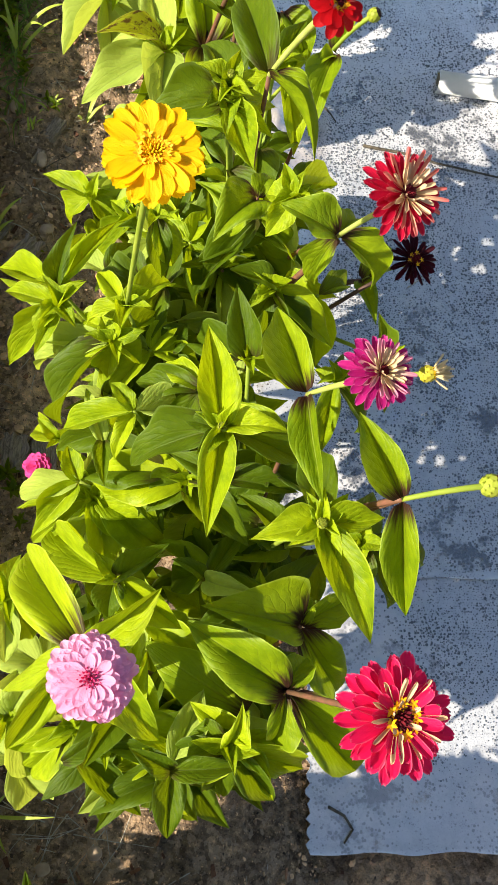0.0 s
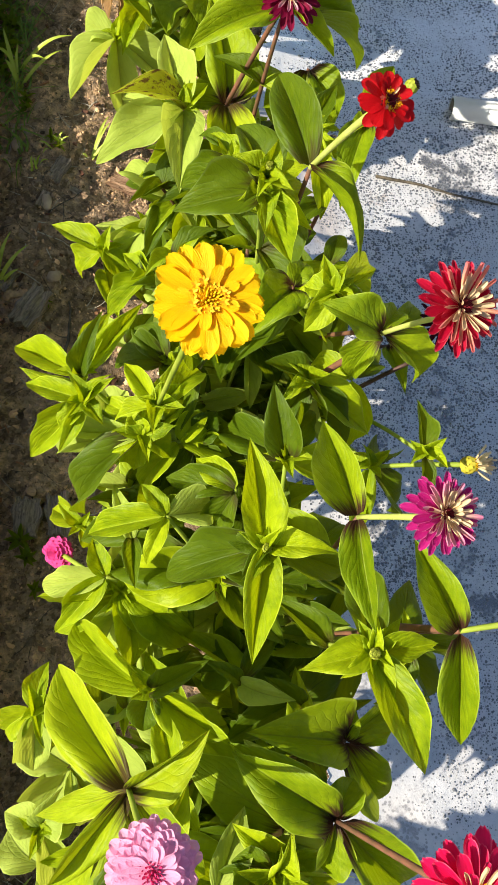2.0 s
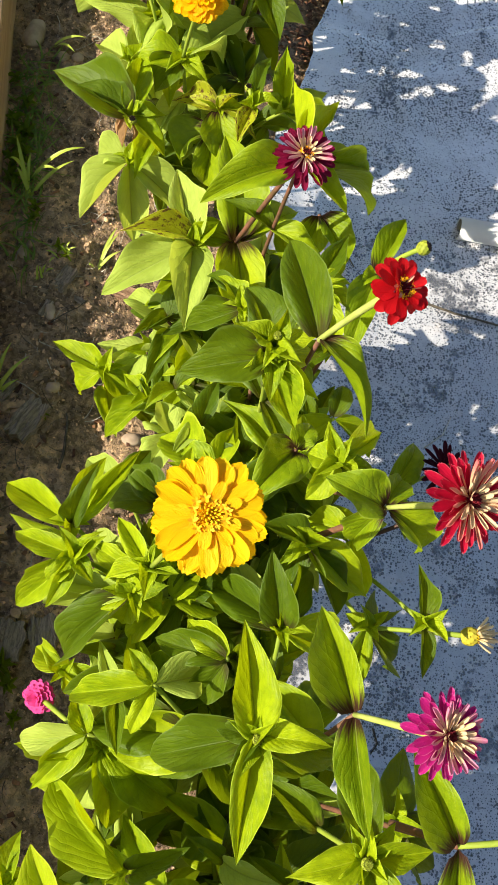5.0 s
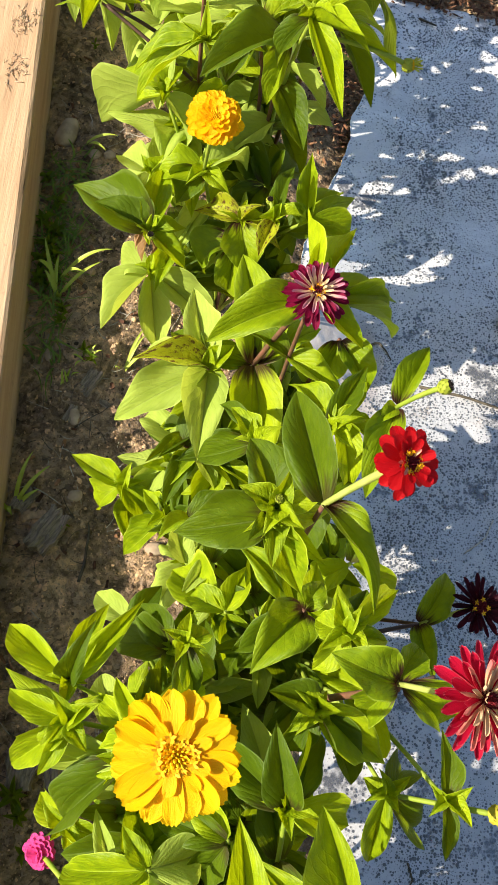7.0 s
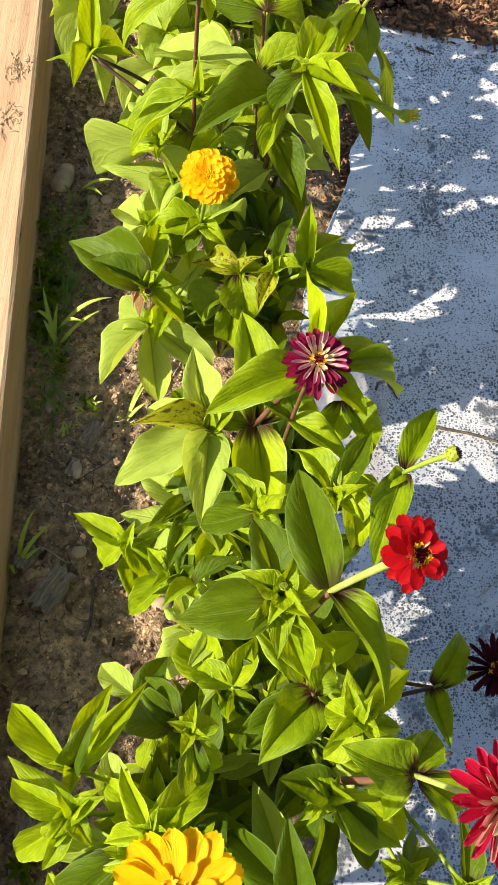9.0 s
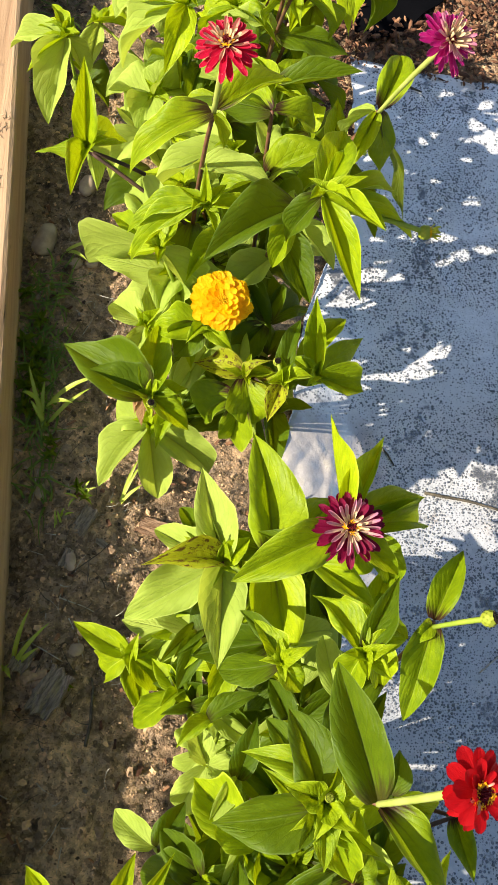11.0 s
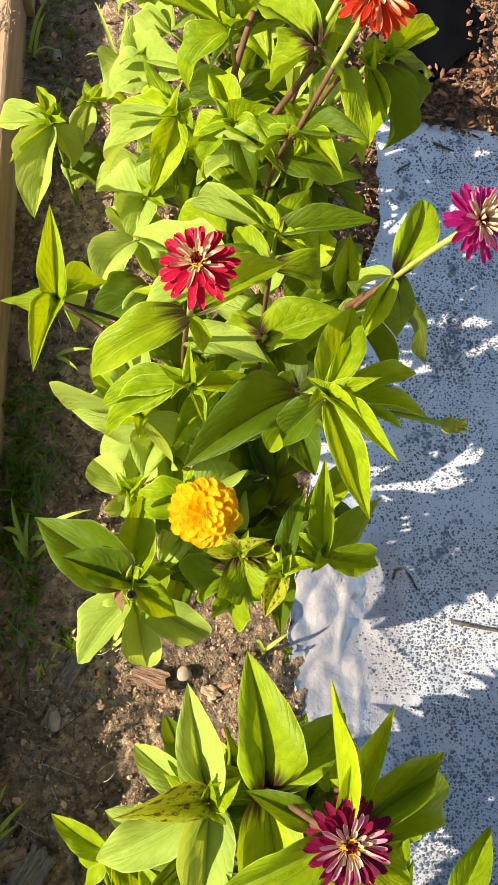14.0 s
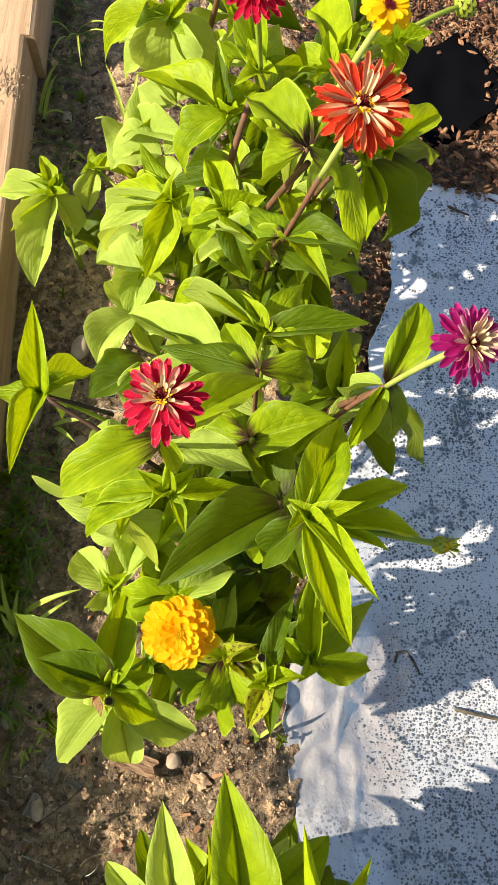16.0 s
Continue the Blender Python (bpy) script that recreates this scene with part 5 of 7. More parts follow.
shoot(p9, (0.103, 1.370, 0.520), [(-94, -35, 0.035, 0.025, 1, "g"), (48, -47, 0.056, 0.020, 12, "g"), (135, -41, 0.031, 0.017, -7, "g")])
shoot(p9, (-0.037, 1.493, 0.420), [(115, -23, 0.106, 0.048, -13, "q"), (67, -13, 0.087, 0.047, -8, "q"), (141, -47, 0.084, 0.047, 7, "p"), (19, -30, 0.081, 0.047, -12, "q")])
shoot(p9, (0.079, 1.499, 0.400), [(64, -18, 0.131, 0.049, -4, "q"), (90, -10, 0.120, 0.049, 11, "q"), (-18, -36, 0.070, 0.040, 5, "q"), (113, -13, 0.092, 0.048, -10, "q")])


# ---- blooms ----
flower(p3, (-0.028, 0.294, 0.668), 0.066, (2, -14), [("yellow", "flat", 19, 1.0, 0.37, -3, 0.03), ("yellow", "flat", 18, 0.97, 0.35, 0, 0.04), ("yellow", "flat", 8, 0.60, 0.20, 4, 0.10)], (M_DISC_YEL, 0.27, 0.12), 1, "flower", "large open golden yellow bloom", 15)
twigstem(p3, (-0.058, 0.312, 0.420), (-0.028, 0.294, 0.662), 0.0020, 0.0026, "green")
flower(p1, (-0.055, -0.012, 0.595), 0.055, (4, -4), [("pink", "round", 24, 1.00, 0.36, -16, 0.06), ("pink", "round", 24, 0.94, 0.35, -11, 0.06), ("pink", "round", 22, 0.86, 0.33, -6, 0.06), ("pink", "round", 20, 0.77, 0.31, -1, 0.06), ("pink", "round", 17, 0.66, 0.28, 4, 0.08), ("pink", "round", 14, 0.54, 0.24, 10, 0.1)], (M_DISC_ROSE, 0.33, 0.30), 2, "flower", "double pale pink bloom with a rosy centre")
twigstem(p1, (-0.074, 0.015, 0.455), (-0.055, -0.012, 0.589), 0.0020, 0.0026, "green")
flower(p6, (-0.045, 0.882, 0.452), 0.058, (2, -22), [("orange_yellow", "flat", 19, 1.00, 0.40, -12, 0.22), ("orange_yellow", "flat", 18, 0.92, 0.38, -6, 0.22), ("orange_yellow", "flat", 16, 0.80, 0.36, -1, 0.22), ("orange_yellow", "flat", 14, 0.68, 0.32, 4, 0.22), ("orange_yellow", "cup", 11, 0.54, 0.27, 10, 0.1), ("orange_yellow", "cup", 8, 0.40, 0.22, 18, 0.15)], (M_DISC_YEL, 0.22, 0.3), 3, "flower", "small double orange-yellow bloom", 0)
twigstem(p6, (-0.059, 0.931, 0.313), (-0.045, 0.875, 0.446), 0.0020, 0.0026, "green")
flower(p2, (-0.158, 0.218, 0.230), 0.035, (-20, -10), [("hot_pink", "flat", 13, 1.00, 0.44, -14, 0.1), ("hot_pink", "flat", 13, 0.88, 0.42, -4, 0.1), ("hot_pink", "flat", 11, 0.72, 0.38, 6, 0.12), ("hot_pink", "cup", 9, 0.54, 0.32, 18, 0.15), ("hot_pink", "cup", 6, 0.40, 0.26, 34, 0.15)], (M_DISC_ROSE, 0.18, 0.25), 4, "flower", "tiny hot pink bloom", 0)
twigstem(p2, (-0.092, 0.172, 0.280), (-0.157, 0.218, 0.228), 0.0020, 0.0026, "green")
flower(p4, (0.156, 0.341, 0.567), 0.074, (26, -14), [("dark_red", "flat", 17, 1.00, 0.220, -10, 0.22), ("dark_red", "flat", 15, 0.90, 0.198, 0, 0.22), ("dark_red", "cup", 13, 0.74, 0.180, 8, 0.22), ("cream_rose", "quill", 15, 0.92, 0.090, 9, 0.30), ("cream", "quill", 13, 0.66, 0.117, 24, 0.25), ("cream", "quill", 9, 0.40, 0.111, 50, 0.22)], (M_DISC_DARK, 0.16, 0.2), 5, "flower", "dark red bloom with cream quilled petals", 0)
twigstem(p4, (0.122, 0.357, 0.479), (0.156, 0.338, 0.561), 0.0020, 0.0026, "pale")
flower(p2, (0.125, 0.187, 0.589), 0.056, (20, -6), [("magenta", "flat", 18, 1.00, 0.240, -10, 0.22), ("magenta", "flat", 18, 0.90, 0.216, 0, 0.22), ("magenta", "cup", 16, 0.74, 0.197, 8, 0.22), ("cream_magenta", "quill", 20, 0.84, 0.125, 10, 0.28), ("cream", "quill", 14, 0.60, 0.117, 26, 0.22), ("cream", "quill", 10, 0.38, 0.111, 52, 0.22)], (M_DISC_DARK, 0.18, 0.2), 6, "flower", "magenta bloom with cream quilled petals", 0)
twigstem(p2, (0.088, 0.200, 0.510), (0.125, 0.185, 0.583), 0.0020, 0.0026, "pale")
flower(p5, (0.052, 0.661, 0.506), 0.063, (6, -14), [("maroon", "flat", 16, 1.00, 0.220, -8, 0.34), ("maroon", "flat", 14, 0.90, 0.198, 0, 0.34), ("maroon", "cup", 12, 0.74, 0.180, 6, 0.34), ("cream_magenta", "quill", 18, 0.76, 0.112, 12, 0.34), ("cream", "quill", 12, 0.48, 0.092, 34, 0.34), ("cream", "quill", 9, 0.32, 0.085, 60, 0.34)], (M_DISC_DARK, 0.14, 0.2), 7, "flower", "dark maroon bloom with cream quilled petals", 4)
twigstem(p5, (0.050, 0.662, 0.485), (0.052, 0.661, 0.502), 0.0020, 0.0026, "green")
flower(p7, (-0.051, 0.984, 0.643), 0.054, (-6, -5), [("dark_red", "flat", 16, 1.00, 0.230, -10, 0.22), ("dark_red", "flat", 12, 0.92, 0.207, 0, 0.22), ("dark_red", "cup", 10, 0.74, 0.189, 8, 0.22), ("cream_rose", "quill", 9, 0.72, 0.130, 16, 0.22), ("cream", "quill", 9, 0.50, 0.118, 34, 0.22), ("cream", "quill", 9, 0.38, 0.108, 58, 0.22)], (M_DISC_DARK, 0.18, 0.26), 8, "flower", "red bloom with cream centre quills", 6)
twigstem(p7, (-0.058, 0.988, 0.570), (-0.051, 0.984, 0.637), 0.0022, 0.0030, "pale")
flower(p7, (0.134, 1.054, 0.592), 0.058, (24, -12), [("magenta", "flat", 16, 1.00, 0.220, -10, 0.22), ("magenta", "flat", 14, 0.88, 0.198, 0, 0.22), ("magenta", "cup", 12, 0.74, 0.180, 8, 0.22), ("cream_magenta", "quill", 14, 0.78, 0.130, 14, 0.22), ("cream", "quill", 12, 0.60, 0.117, 30, 0.22), ("cream", "quill", 9, 0.40, 0.111, 55, 0.22)], (M_DISC_DARK, 0.15, 0.2), 9, "flower", "magenta bloom with cream quilled petals on a leaning stem", 0)
twigstem(p7, (0.097, 1.067, 0.488), (0.134, 1.055, 0.587), 0.0020, 0.0026, "pale")
flower(p8, (0.054, 1.166, 0.672), 0.064, (4, -16), [("orange_red", "flat", 16, 1.00, 0.200, -8, 0.40), ("orange_red", "flat", 14, 0.94, 0.180, 2, 0.40), ("orange_red", "cup", 12, 0.80, 0.164, 10, 0.40), ("cream_orange", "quill", 18, 0.94, 0.125, 10, 0.40), ("cream", "quill", 6, 0.62, 0.117, 36, 0.40), ("cream", "quill", 5, 0.40, 0.111, 62, 0.40)], (M_DISC_DARK, 0.16, 0.18), 10, "flower", "orange-red bloom with cream striped petals", 6)
twigstem(p8, (0.015, 1.167, 0.526), (0.036, 1.167, 0.603), 0.0021, 0.0021, "red", 0)
twigstem(p8, (0.036, 1.167, 0.603), (0.054, 1.166, 0.666), 0.0021, 0.0026, "pale", 0)
flower(p1, (0.123, -0.034, 0.597), 0.078, (16, -6), [("crimson", "flat", 20, 1.0, 0.27, -7, 0.2), ("crimson", "flat", 18, 0.90, 0.25, 2, 0.25), ("crimson", "cup", 14, 0.70, 0.21, 12, 0.3), ("cream", "quill", 13, 0.72, 0.085, 13, 0.4), ("cream", "quill", 6, 0.36, 0.09, 34, 0.4)], (M_DISC_DARK, 0.24, 0.16), 11, "flower", "large crimson bloom with a few cream quills", 17)
twigstem(p1, (0.080, -0.014, 0.418), (0.123, -0.034, 0.591), 0.0020, 0.0026, "red")
flower(p4, (0.102, 0.478, 0.607), 0.054, (24, -14), [("red", "droop", 12, 1.0, 0.40, -14, 0.5), ("red", "flat", 11, 0.86, 0.36, 2, 0.5), ("red", "cup", 9, 0.62, 0.28, 16, 0.6), ("cream_rose", "quill", 4, 0.5, 0.10, 24, 0.7)], (M_DISC_DARK, 0.26, 0.16), 12, "flower", "ragged scarlet bloom with yellow florets", 16)
twigstem(p4, (0.058, 0.469, 0.537), (0.099, 0.479, 0.601), 0.0023, 0.0030, "pale")
flower(p4, (0.251, 0.464, 0.260), 0.066, (10, -8), [("black_red", "flat", 17, 1.0, 0.17, -8, 0.5), ("black_red", "cup", 15, 0.88, 0.16, 6, 0.5), ("black_red", "quill", 10, 0.60, 0.11, 24, 0.5)], (M_DISC_DARK, 0.22, 0.2), 13, "flower", "withered black-red bloom", 5)
twigstem(p4, (0.195, 0.446, 0.240), (0.251, 0.464, 0.254), 0.0020, 0.0026, "pale")
flower(p9, (-0.014, 1.312, 0.620), 0.054, (0, -10), [("dark_red", "flat", 17, 1.00, 0.220, -10, 0.22), ("dark_red", "flat", 15, 0.90, 0.198, 0, 0.22), ("dark_red", "cup", 13, 0.74, 0.180, 8, 0.22), ("cream_rose", "quill", 13, 0.70, 0.130, 14, 0.22), ("cream", "quill", 11, 0.54, 0.117, 30, 0.22), ("cream", "quill", 9, 0.36, 0.111, 55, 0.22)], (M_DISC_DARK, 0.16, 0.2), 14, "flower", "deep red bloom on a tall stem", 4)
twigstem(p9, (-0.009, 1.348, 0.500), (-0.014, 1.312, 0.614), 0.0020, 0.0026, "green")
flower(p9, (0.080, 1.301, 0.620), 0.040, (6, -14), [("yellow", "droop", 15, 1.0, 0.38, -14, 0.3), ("yellow", "flat", 12, 0.8, 0.32, 0, 0.3), ("straw", "droop", 5, 0.9, 0.3, -40, 0.5)], (M_DISC_DARK, 0.22, 0.12), 15, "flower", "fading yellow bloom with a dark disc", 0)
twigstem(p9, (0.035, 1.244, 0.560), (0.080, 1.301, 0.614), 0.0022, 0.0029, "pale")
bud(p2, (0.219, 0.127, 0.526), 0.0154, (0.9, 0.1, 0.5), M_DISC_DARK, "yellow opening bud", ("yellow", 12, 0.42), rims=False)
twigstem(p2, (0.156, 0.119, 0.512), (0.219, 0.127, 0.526), 0.0020, 0.0025, "green")
bud(p4, (0.165, 0.599, 0.475), 0.0119, (0.8, 0.1, 0.6), M_BRACT_DARK, "yellow-green bud with a dark brown mouth", rims=False)
twigstem(p4, (0.134, 0.599, 0.428), (0.165, 0.599, 0.475), 0.0020, 0.0025, "green")
bud(p7, (0.141, 0.953, 0.467), 0.0120, (1, -0.1, 0.25), M_DISC_YEL, "half-opened green bud", ("lime", 15, 0.9), rims=False)
twigstem(p7, (0.048, 0.957, 0.490), (0.141, 0.953, 0.467), 0.0020, 0.0025, "green")
bud(p9, (0.170, 1.437, 0.500), 0.0196, (1, 0.2, 0.3), M_DISC_DARK, "opening bud with rosy tips", ("cream_rose", 8, 0.7))
twigstem(p9, (0.101, 1.390, 0.500), (0.170, 1.437, 0.500), 0.0020, 0.0025, "green")
bud(p4, (0.221, 0.273, 0.383), 0.0146, (1, 0.05, 0.3), M_DISC_YEL, "dry straw-coloured seed head", ("straw", 22, 1.3), rims=False, green=M_SEPAL_DRY)
twigstem(p4, (0.143, 0.284, 0.330), (0.221, 0.273, 0.383), 0.0020, 0.0025, "green")
bud(p6, (-0.111, 0.840, 0.310), 0.0089, (0, 0, 1), M_BRACT_DARK, "tiny dark-scaled bud")
twigstem(p6, (-0.115, 0.855, 0.290), (-0.111, 0.840, 0.310), 0.0020, 0.0025, "green")
bud(p6, (0.017, 0.880, 0.335), 0.0083, (0.1, 0, 1), M_BRACT_DARK, "tiny dark-scaled bud")
twigstem(p6, (0.023, 0.865, 0.320), (0.017, 0.880, 0.335), 0.0020, 0.0025, "green")
bud(p7, (-0.000, 1.042, 0.425), 0.0037, (0, 0, 1), M_SEPAL, "tiny cut stem tip")
twigstem(p7, (-0.001, 1.046, 0.410), (-0.000, 1.042, 0.425), 0.0020, 0.0025, "green")
shoot(p4, (0.026, 0.470, 0.520), [(70, 38, 0.030, 0.020, 10, "g"), (10, 22, 0.034, 0.022, -14, "g"), (-45, 30, 0.028, 0.020, 12, "g"), (-110, 26, 0.026, 0.019, -10, "g"), (160, 28, 0.032, 0.022, 8, "g"), (115, 55, 0.022, 0.014, 0, "g")], young=0, lower=0)
bud(p4, (0.027, 0.473, 0.532), 0.0062, (0, 0, 1), M_SEPAL, "young green bud among leaves")
twigstem(p4, (0.027, 0.479, 0.510), (0.027, 0.473, 0.530), 0.0020, 0.0025, "green")
bud(p2, (0.025, 0.182, 0.482), 0.0070, (0, 0, 1), M_SEPAL, "young green bud among leaves")
twigstem(p2, (0.025, 0.185, 0.470), (0.025, 0.182, 0.482), 0.0020, 0.0025, "green")
bud(p2, (0.100, 0.105, 0.490), 0.0077, (0, 0, 1), M_SEPAL, "young green bud among leaves")
twigstem(p2, (0.102, 0.107, 0.477), (0.100, 0.105, 0.490), 0.0020, 0.0025, "green")

# stems that show between the leaves
twigstem(p4, (0.077, 0.354, 0.360), (0.122, 0.354, 0.476), 0.0032, 0.0027, "red", 0.005)
twigstem(p4, (0.124, 0.364, 0.300), (0.179, 0.379, 0.360), 0.0024, 0.0020, "dark", 0.005)
twigstem(p4, (0.151, 0.434, 0.250), (0.195, 0.446, 0.240), 0.0024, 0.0020, "dark", 0.005)
twigstem(p2, (0.131, 0.127, 0.440), (0.156, 0.119, 0.512), 0.0030, 0.0026, "red", 0.005)
twigstem(p1, (0.049, 0.113, 0.100), (0.098, 0.050, 0.330), 0.0030, 0.0026, "green", 0.005)
twigstem(p8, (0.001, 1.266, 0.420), (0.031, 1.227, 0.540), 0.0032, 0.0027, "red", 0.005)
twigstem(p8, (-0.036, 1.325, 0.400), (-0.017, 1.357, 0.460), 0.0035, 0.0030, "red", 0.005)
twigstem(p7, (-0.126, 1.084, 0.360), (-0.184, 1.086, 0.392), 0.0022, 0.0019, "dark", 0.005)
twigstem(p7, (0.064, 1.097, 0.360), (0.097, 1.067, 0.486), 0.0030, 0.0026, "red", 0.005)
twigstem(p9, (-0.067, 1.510, 0.380), (-0.047, 1.448, 0.500), 0.0032, 0.0027, "red", 0.005)
twigstem(p9, (0.082, 1.412, 0.460), (0.136, 1.414, 0.500), 0.0030, 0.0026, "pale", 0.005)
twigstem(p6, (-0.081, 1.043, 0.333), (-0.184, 1.086, 0.392), 0.0022, 0.0019, "dark", 0.005)
twigstem(p5, (0.010, 0.682, 0.330), (0.045, 0.664, 0.480), 0.0028, 0.0024, "red", 0.005)

# foliage below the crowns
# out-of-view plant, added only to shade the near soil and film
p0 = plant("unseen leafy plant added before the row to cast shade", -0.02, -0.31)
undergrowth(p0, (-0.14, 0.1, -0.36, -0.25), 26, 0.40, 80)
undergrowth(p0, (-0.12, 0.1, -0.33, -0.22), 14, 0.52, 81)
undergrowth(p0, (-0.26, -0.05, -0.33, -0.22), 22, 0.34, 82)
undergrowth(p0, (-0.2, 0.06, -0.27, -0.215), 16, 0.42, 83)
undergrowth(p0, (-0.36, -0.2, -0.36, -0.255), 30, 0.34, 95)
undergrowth(p1, (-0.11, 0.1, -0.09, 0.07), 13, 0.30, 84)
undergrowth(p1, (-0.1, 0.08, -0.1, -0.02), 13, 0.40, 85)
undergrowth(p2, (-0.1, 0.12, 0.06, 0.26), 16, 0.34, 86)
undergrowth(p3, (-0.11, 0.06, 0.24, 0.42), 13, 0.32, 87)
undergrowth(p4, (-0.03, 0.12, 0.36, 0.56), 15, 0.36, 88)
undergrowth(p5, (-0.07, 0.1, 0.53, 0.68), 12, 0.27, 89)
undergrowth(p5, (-0.09, 0.07, 0.6, 0.71), 8, 0.34, 90)
undergrowth(p6, (-0.09, 0.05, 0.86, 0.96), 4, 0.20, 91)
undergrowth(p7, (-0.1, 0.06, 1.05, 1.16), 6, 0.26, 92)
undergrowth(p8, (-0.12, 0.07, 1.14, 1.38), 8, 0.27, 93)
undergrowth(p9, (-0.11, 0.08, 1.38, 1.6), 6, 0.28, 94)

# broad older leaves low in the row; sun on them put in as paler colour
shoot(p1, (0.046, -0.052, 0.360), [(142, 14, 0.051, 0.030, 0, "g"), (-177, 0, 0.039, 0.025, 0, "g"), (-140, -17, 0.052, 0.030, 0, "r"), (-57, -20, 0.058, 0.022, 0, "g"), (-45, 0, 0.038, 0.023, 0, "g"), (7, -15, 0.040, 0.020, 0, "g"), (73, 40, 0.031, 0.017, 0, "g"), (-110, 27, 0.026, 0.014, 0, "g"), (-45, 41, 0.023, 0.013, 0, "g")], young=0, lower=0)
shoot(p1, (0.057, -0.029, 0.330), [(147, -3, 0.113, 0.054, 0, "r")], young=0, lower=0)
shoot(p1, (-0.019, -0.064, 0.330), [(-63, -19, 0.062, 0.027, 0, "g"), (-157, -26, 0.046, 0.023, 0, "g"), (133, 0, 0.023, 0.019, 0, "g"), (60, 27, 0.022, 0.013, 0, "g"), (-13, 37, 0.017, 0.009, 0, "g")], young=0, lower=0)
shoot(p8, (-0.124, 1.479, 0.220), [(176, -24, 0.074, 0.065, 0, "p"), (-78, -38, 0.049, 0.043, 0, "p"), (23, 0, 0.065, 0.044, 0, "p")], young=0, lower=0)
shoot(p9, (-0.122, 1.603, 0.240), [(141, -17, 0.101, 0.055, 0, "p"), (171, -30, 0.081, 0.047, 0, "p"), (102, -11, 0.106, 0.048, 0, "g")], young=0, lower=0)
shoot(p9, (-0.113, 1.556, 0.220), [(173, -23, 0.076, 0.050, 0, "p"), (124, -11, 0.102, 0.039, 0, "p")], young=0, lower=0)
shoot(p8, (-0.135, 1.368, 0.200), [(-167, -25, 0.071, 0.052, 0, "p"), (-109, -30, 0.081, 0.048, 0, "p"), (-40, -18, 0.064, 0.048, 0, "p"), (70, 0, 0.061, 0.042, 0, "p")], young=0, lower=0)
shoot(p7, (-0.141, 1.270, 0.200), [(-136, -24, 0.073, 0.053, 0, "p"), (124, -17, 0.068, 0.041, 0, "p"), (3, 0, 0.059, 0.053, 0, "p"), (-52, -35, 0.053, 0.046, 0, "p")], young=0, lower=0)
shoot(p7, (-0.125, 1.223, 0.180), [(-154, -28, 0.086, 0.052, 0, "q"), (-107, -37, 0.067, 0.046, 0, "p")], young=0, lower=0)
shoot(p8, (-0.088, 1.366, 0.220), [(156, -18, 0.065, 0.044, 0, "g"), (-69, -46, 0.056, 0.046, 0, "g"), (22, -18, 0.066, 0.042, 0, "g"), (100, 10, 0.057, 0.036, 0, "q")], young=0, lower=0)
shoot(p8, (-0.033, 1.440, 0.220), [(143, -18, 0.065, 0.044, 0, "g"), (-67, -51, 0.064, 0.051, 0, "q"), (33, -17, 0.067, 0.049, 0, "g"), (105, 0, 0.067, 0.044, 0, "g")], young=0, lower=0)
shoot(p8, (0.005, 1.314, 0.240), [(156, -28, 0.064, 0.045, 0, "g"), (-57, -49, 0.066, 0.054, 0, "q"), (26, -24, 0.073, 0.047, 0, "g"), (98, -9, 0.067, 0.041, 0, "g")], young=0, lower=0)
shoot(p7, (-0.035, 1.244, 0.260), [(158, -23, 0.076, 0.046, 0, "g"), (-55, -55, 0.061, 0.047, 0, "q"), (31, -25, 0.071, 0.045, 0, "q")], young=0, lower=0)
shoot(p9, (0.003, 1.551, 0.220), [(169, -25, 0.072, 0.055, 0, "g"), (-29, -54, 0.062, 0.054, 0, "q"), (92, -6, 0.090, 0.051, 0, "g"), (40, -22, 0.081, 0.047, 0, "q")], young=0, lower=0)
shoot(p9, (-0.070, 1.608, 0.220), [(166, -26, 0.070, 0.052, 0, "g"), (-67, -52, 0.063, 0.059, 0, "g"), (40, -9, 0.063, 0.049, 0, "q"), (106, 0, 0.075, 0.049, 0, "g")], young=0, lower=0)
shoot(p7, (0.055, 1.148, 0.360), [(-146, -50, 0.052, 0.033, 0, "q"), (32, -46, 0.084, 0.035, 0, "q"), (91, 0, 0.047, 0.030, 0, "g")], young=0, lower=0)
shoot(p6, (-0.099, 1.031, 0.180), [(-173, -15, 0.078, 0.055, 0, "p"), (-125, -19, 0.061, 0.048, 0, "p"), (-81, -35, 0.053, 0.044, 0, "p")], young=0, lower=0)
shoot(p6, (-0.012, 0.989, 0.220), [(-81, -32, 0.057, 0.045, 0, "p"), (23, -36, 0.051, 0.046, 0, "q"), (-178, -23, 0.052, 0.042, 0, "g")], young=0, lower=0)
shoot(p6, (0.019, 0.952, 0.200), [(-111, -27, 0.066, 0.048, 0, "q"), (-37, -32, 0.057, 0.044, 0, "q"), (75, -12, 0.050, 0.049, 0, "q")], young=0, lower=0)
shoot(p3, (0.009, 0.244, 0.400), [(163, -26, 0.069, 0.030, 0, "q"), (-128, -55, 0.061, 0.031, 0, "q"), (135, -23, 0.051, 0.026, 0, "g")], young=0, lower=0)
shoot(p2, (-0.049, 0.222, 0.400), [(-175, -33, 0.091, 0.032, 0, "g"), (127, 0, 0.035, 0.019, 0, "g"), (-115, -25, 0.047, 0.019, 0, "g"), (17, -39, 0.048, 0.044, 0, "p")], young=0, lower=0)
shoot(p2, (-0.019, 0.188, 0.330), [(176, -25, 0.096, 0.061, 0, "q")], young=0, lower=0)
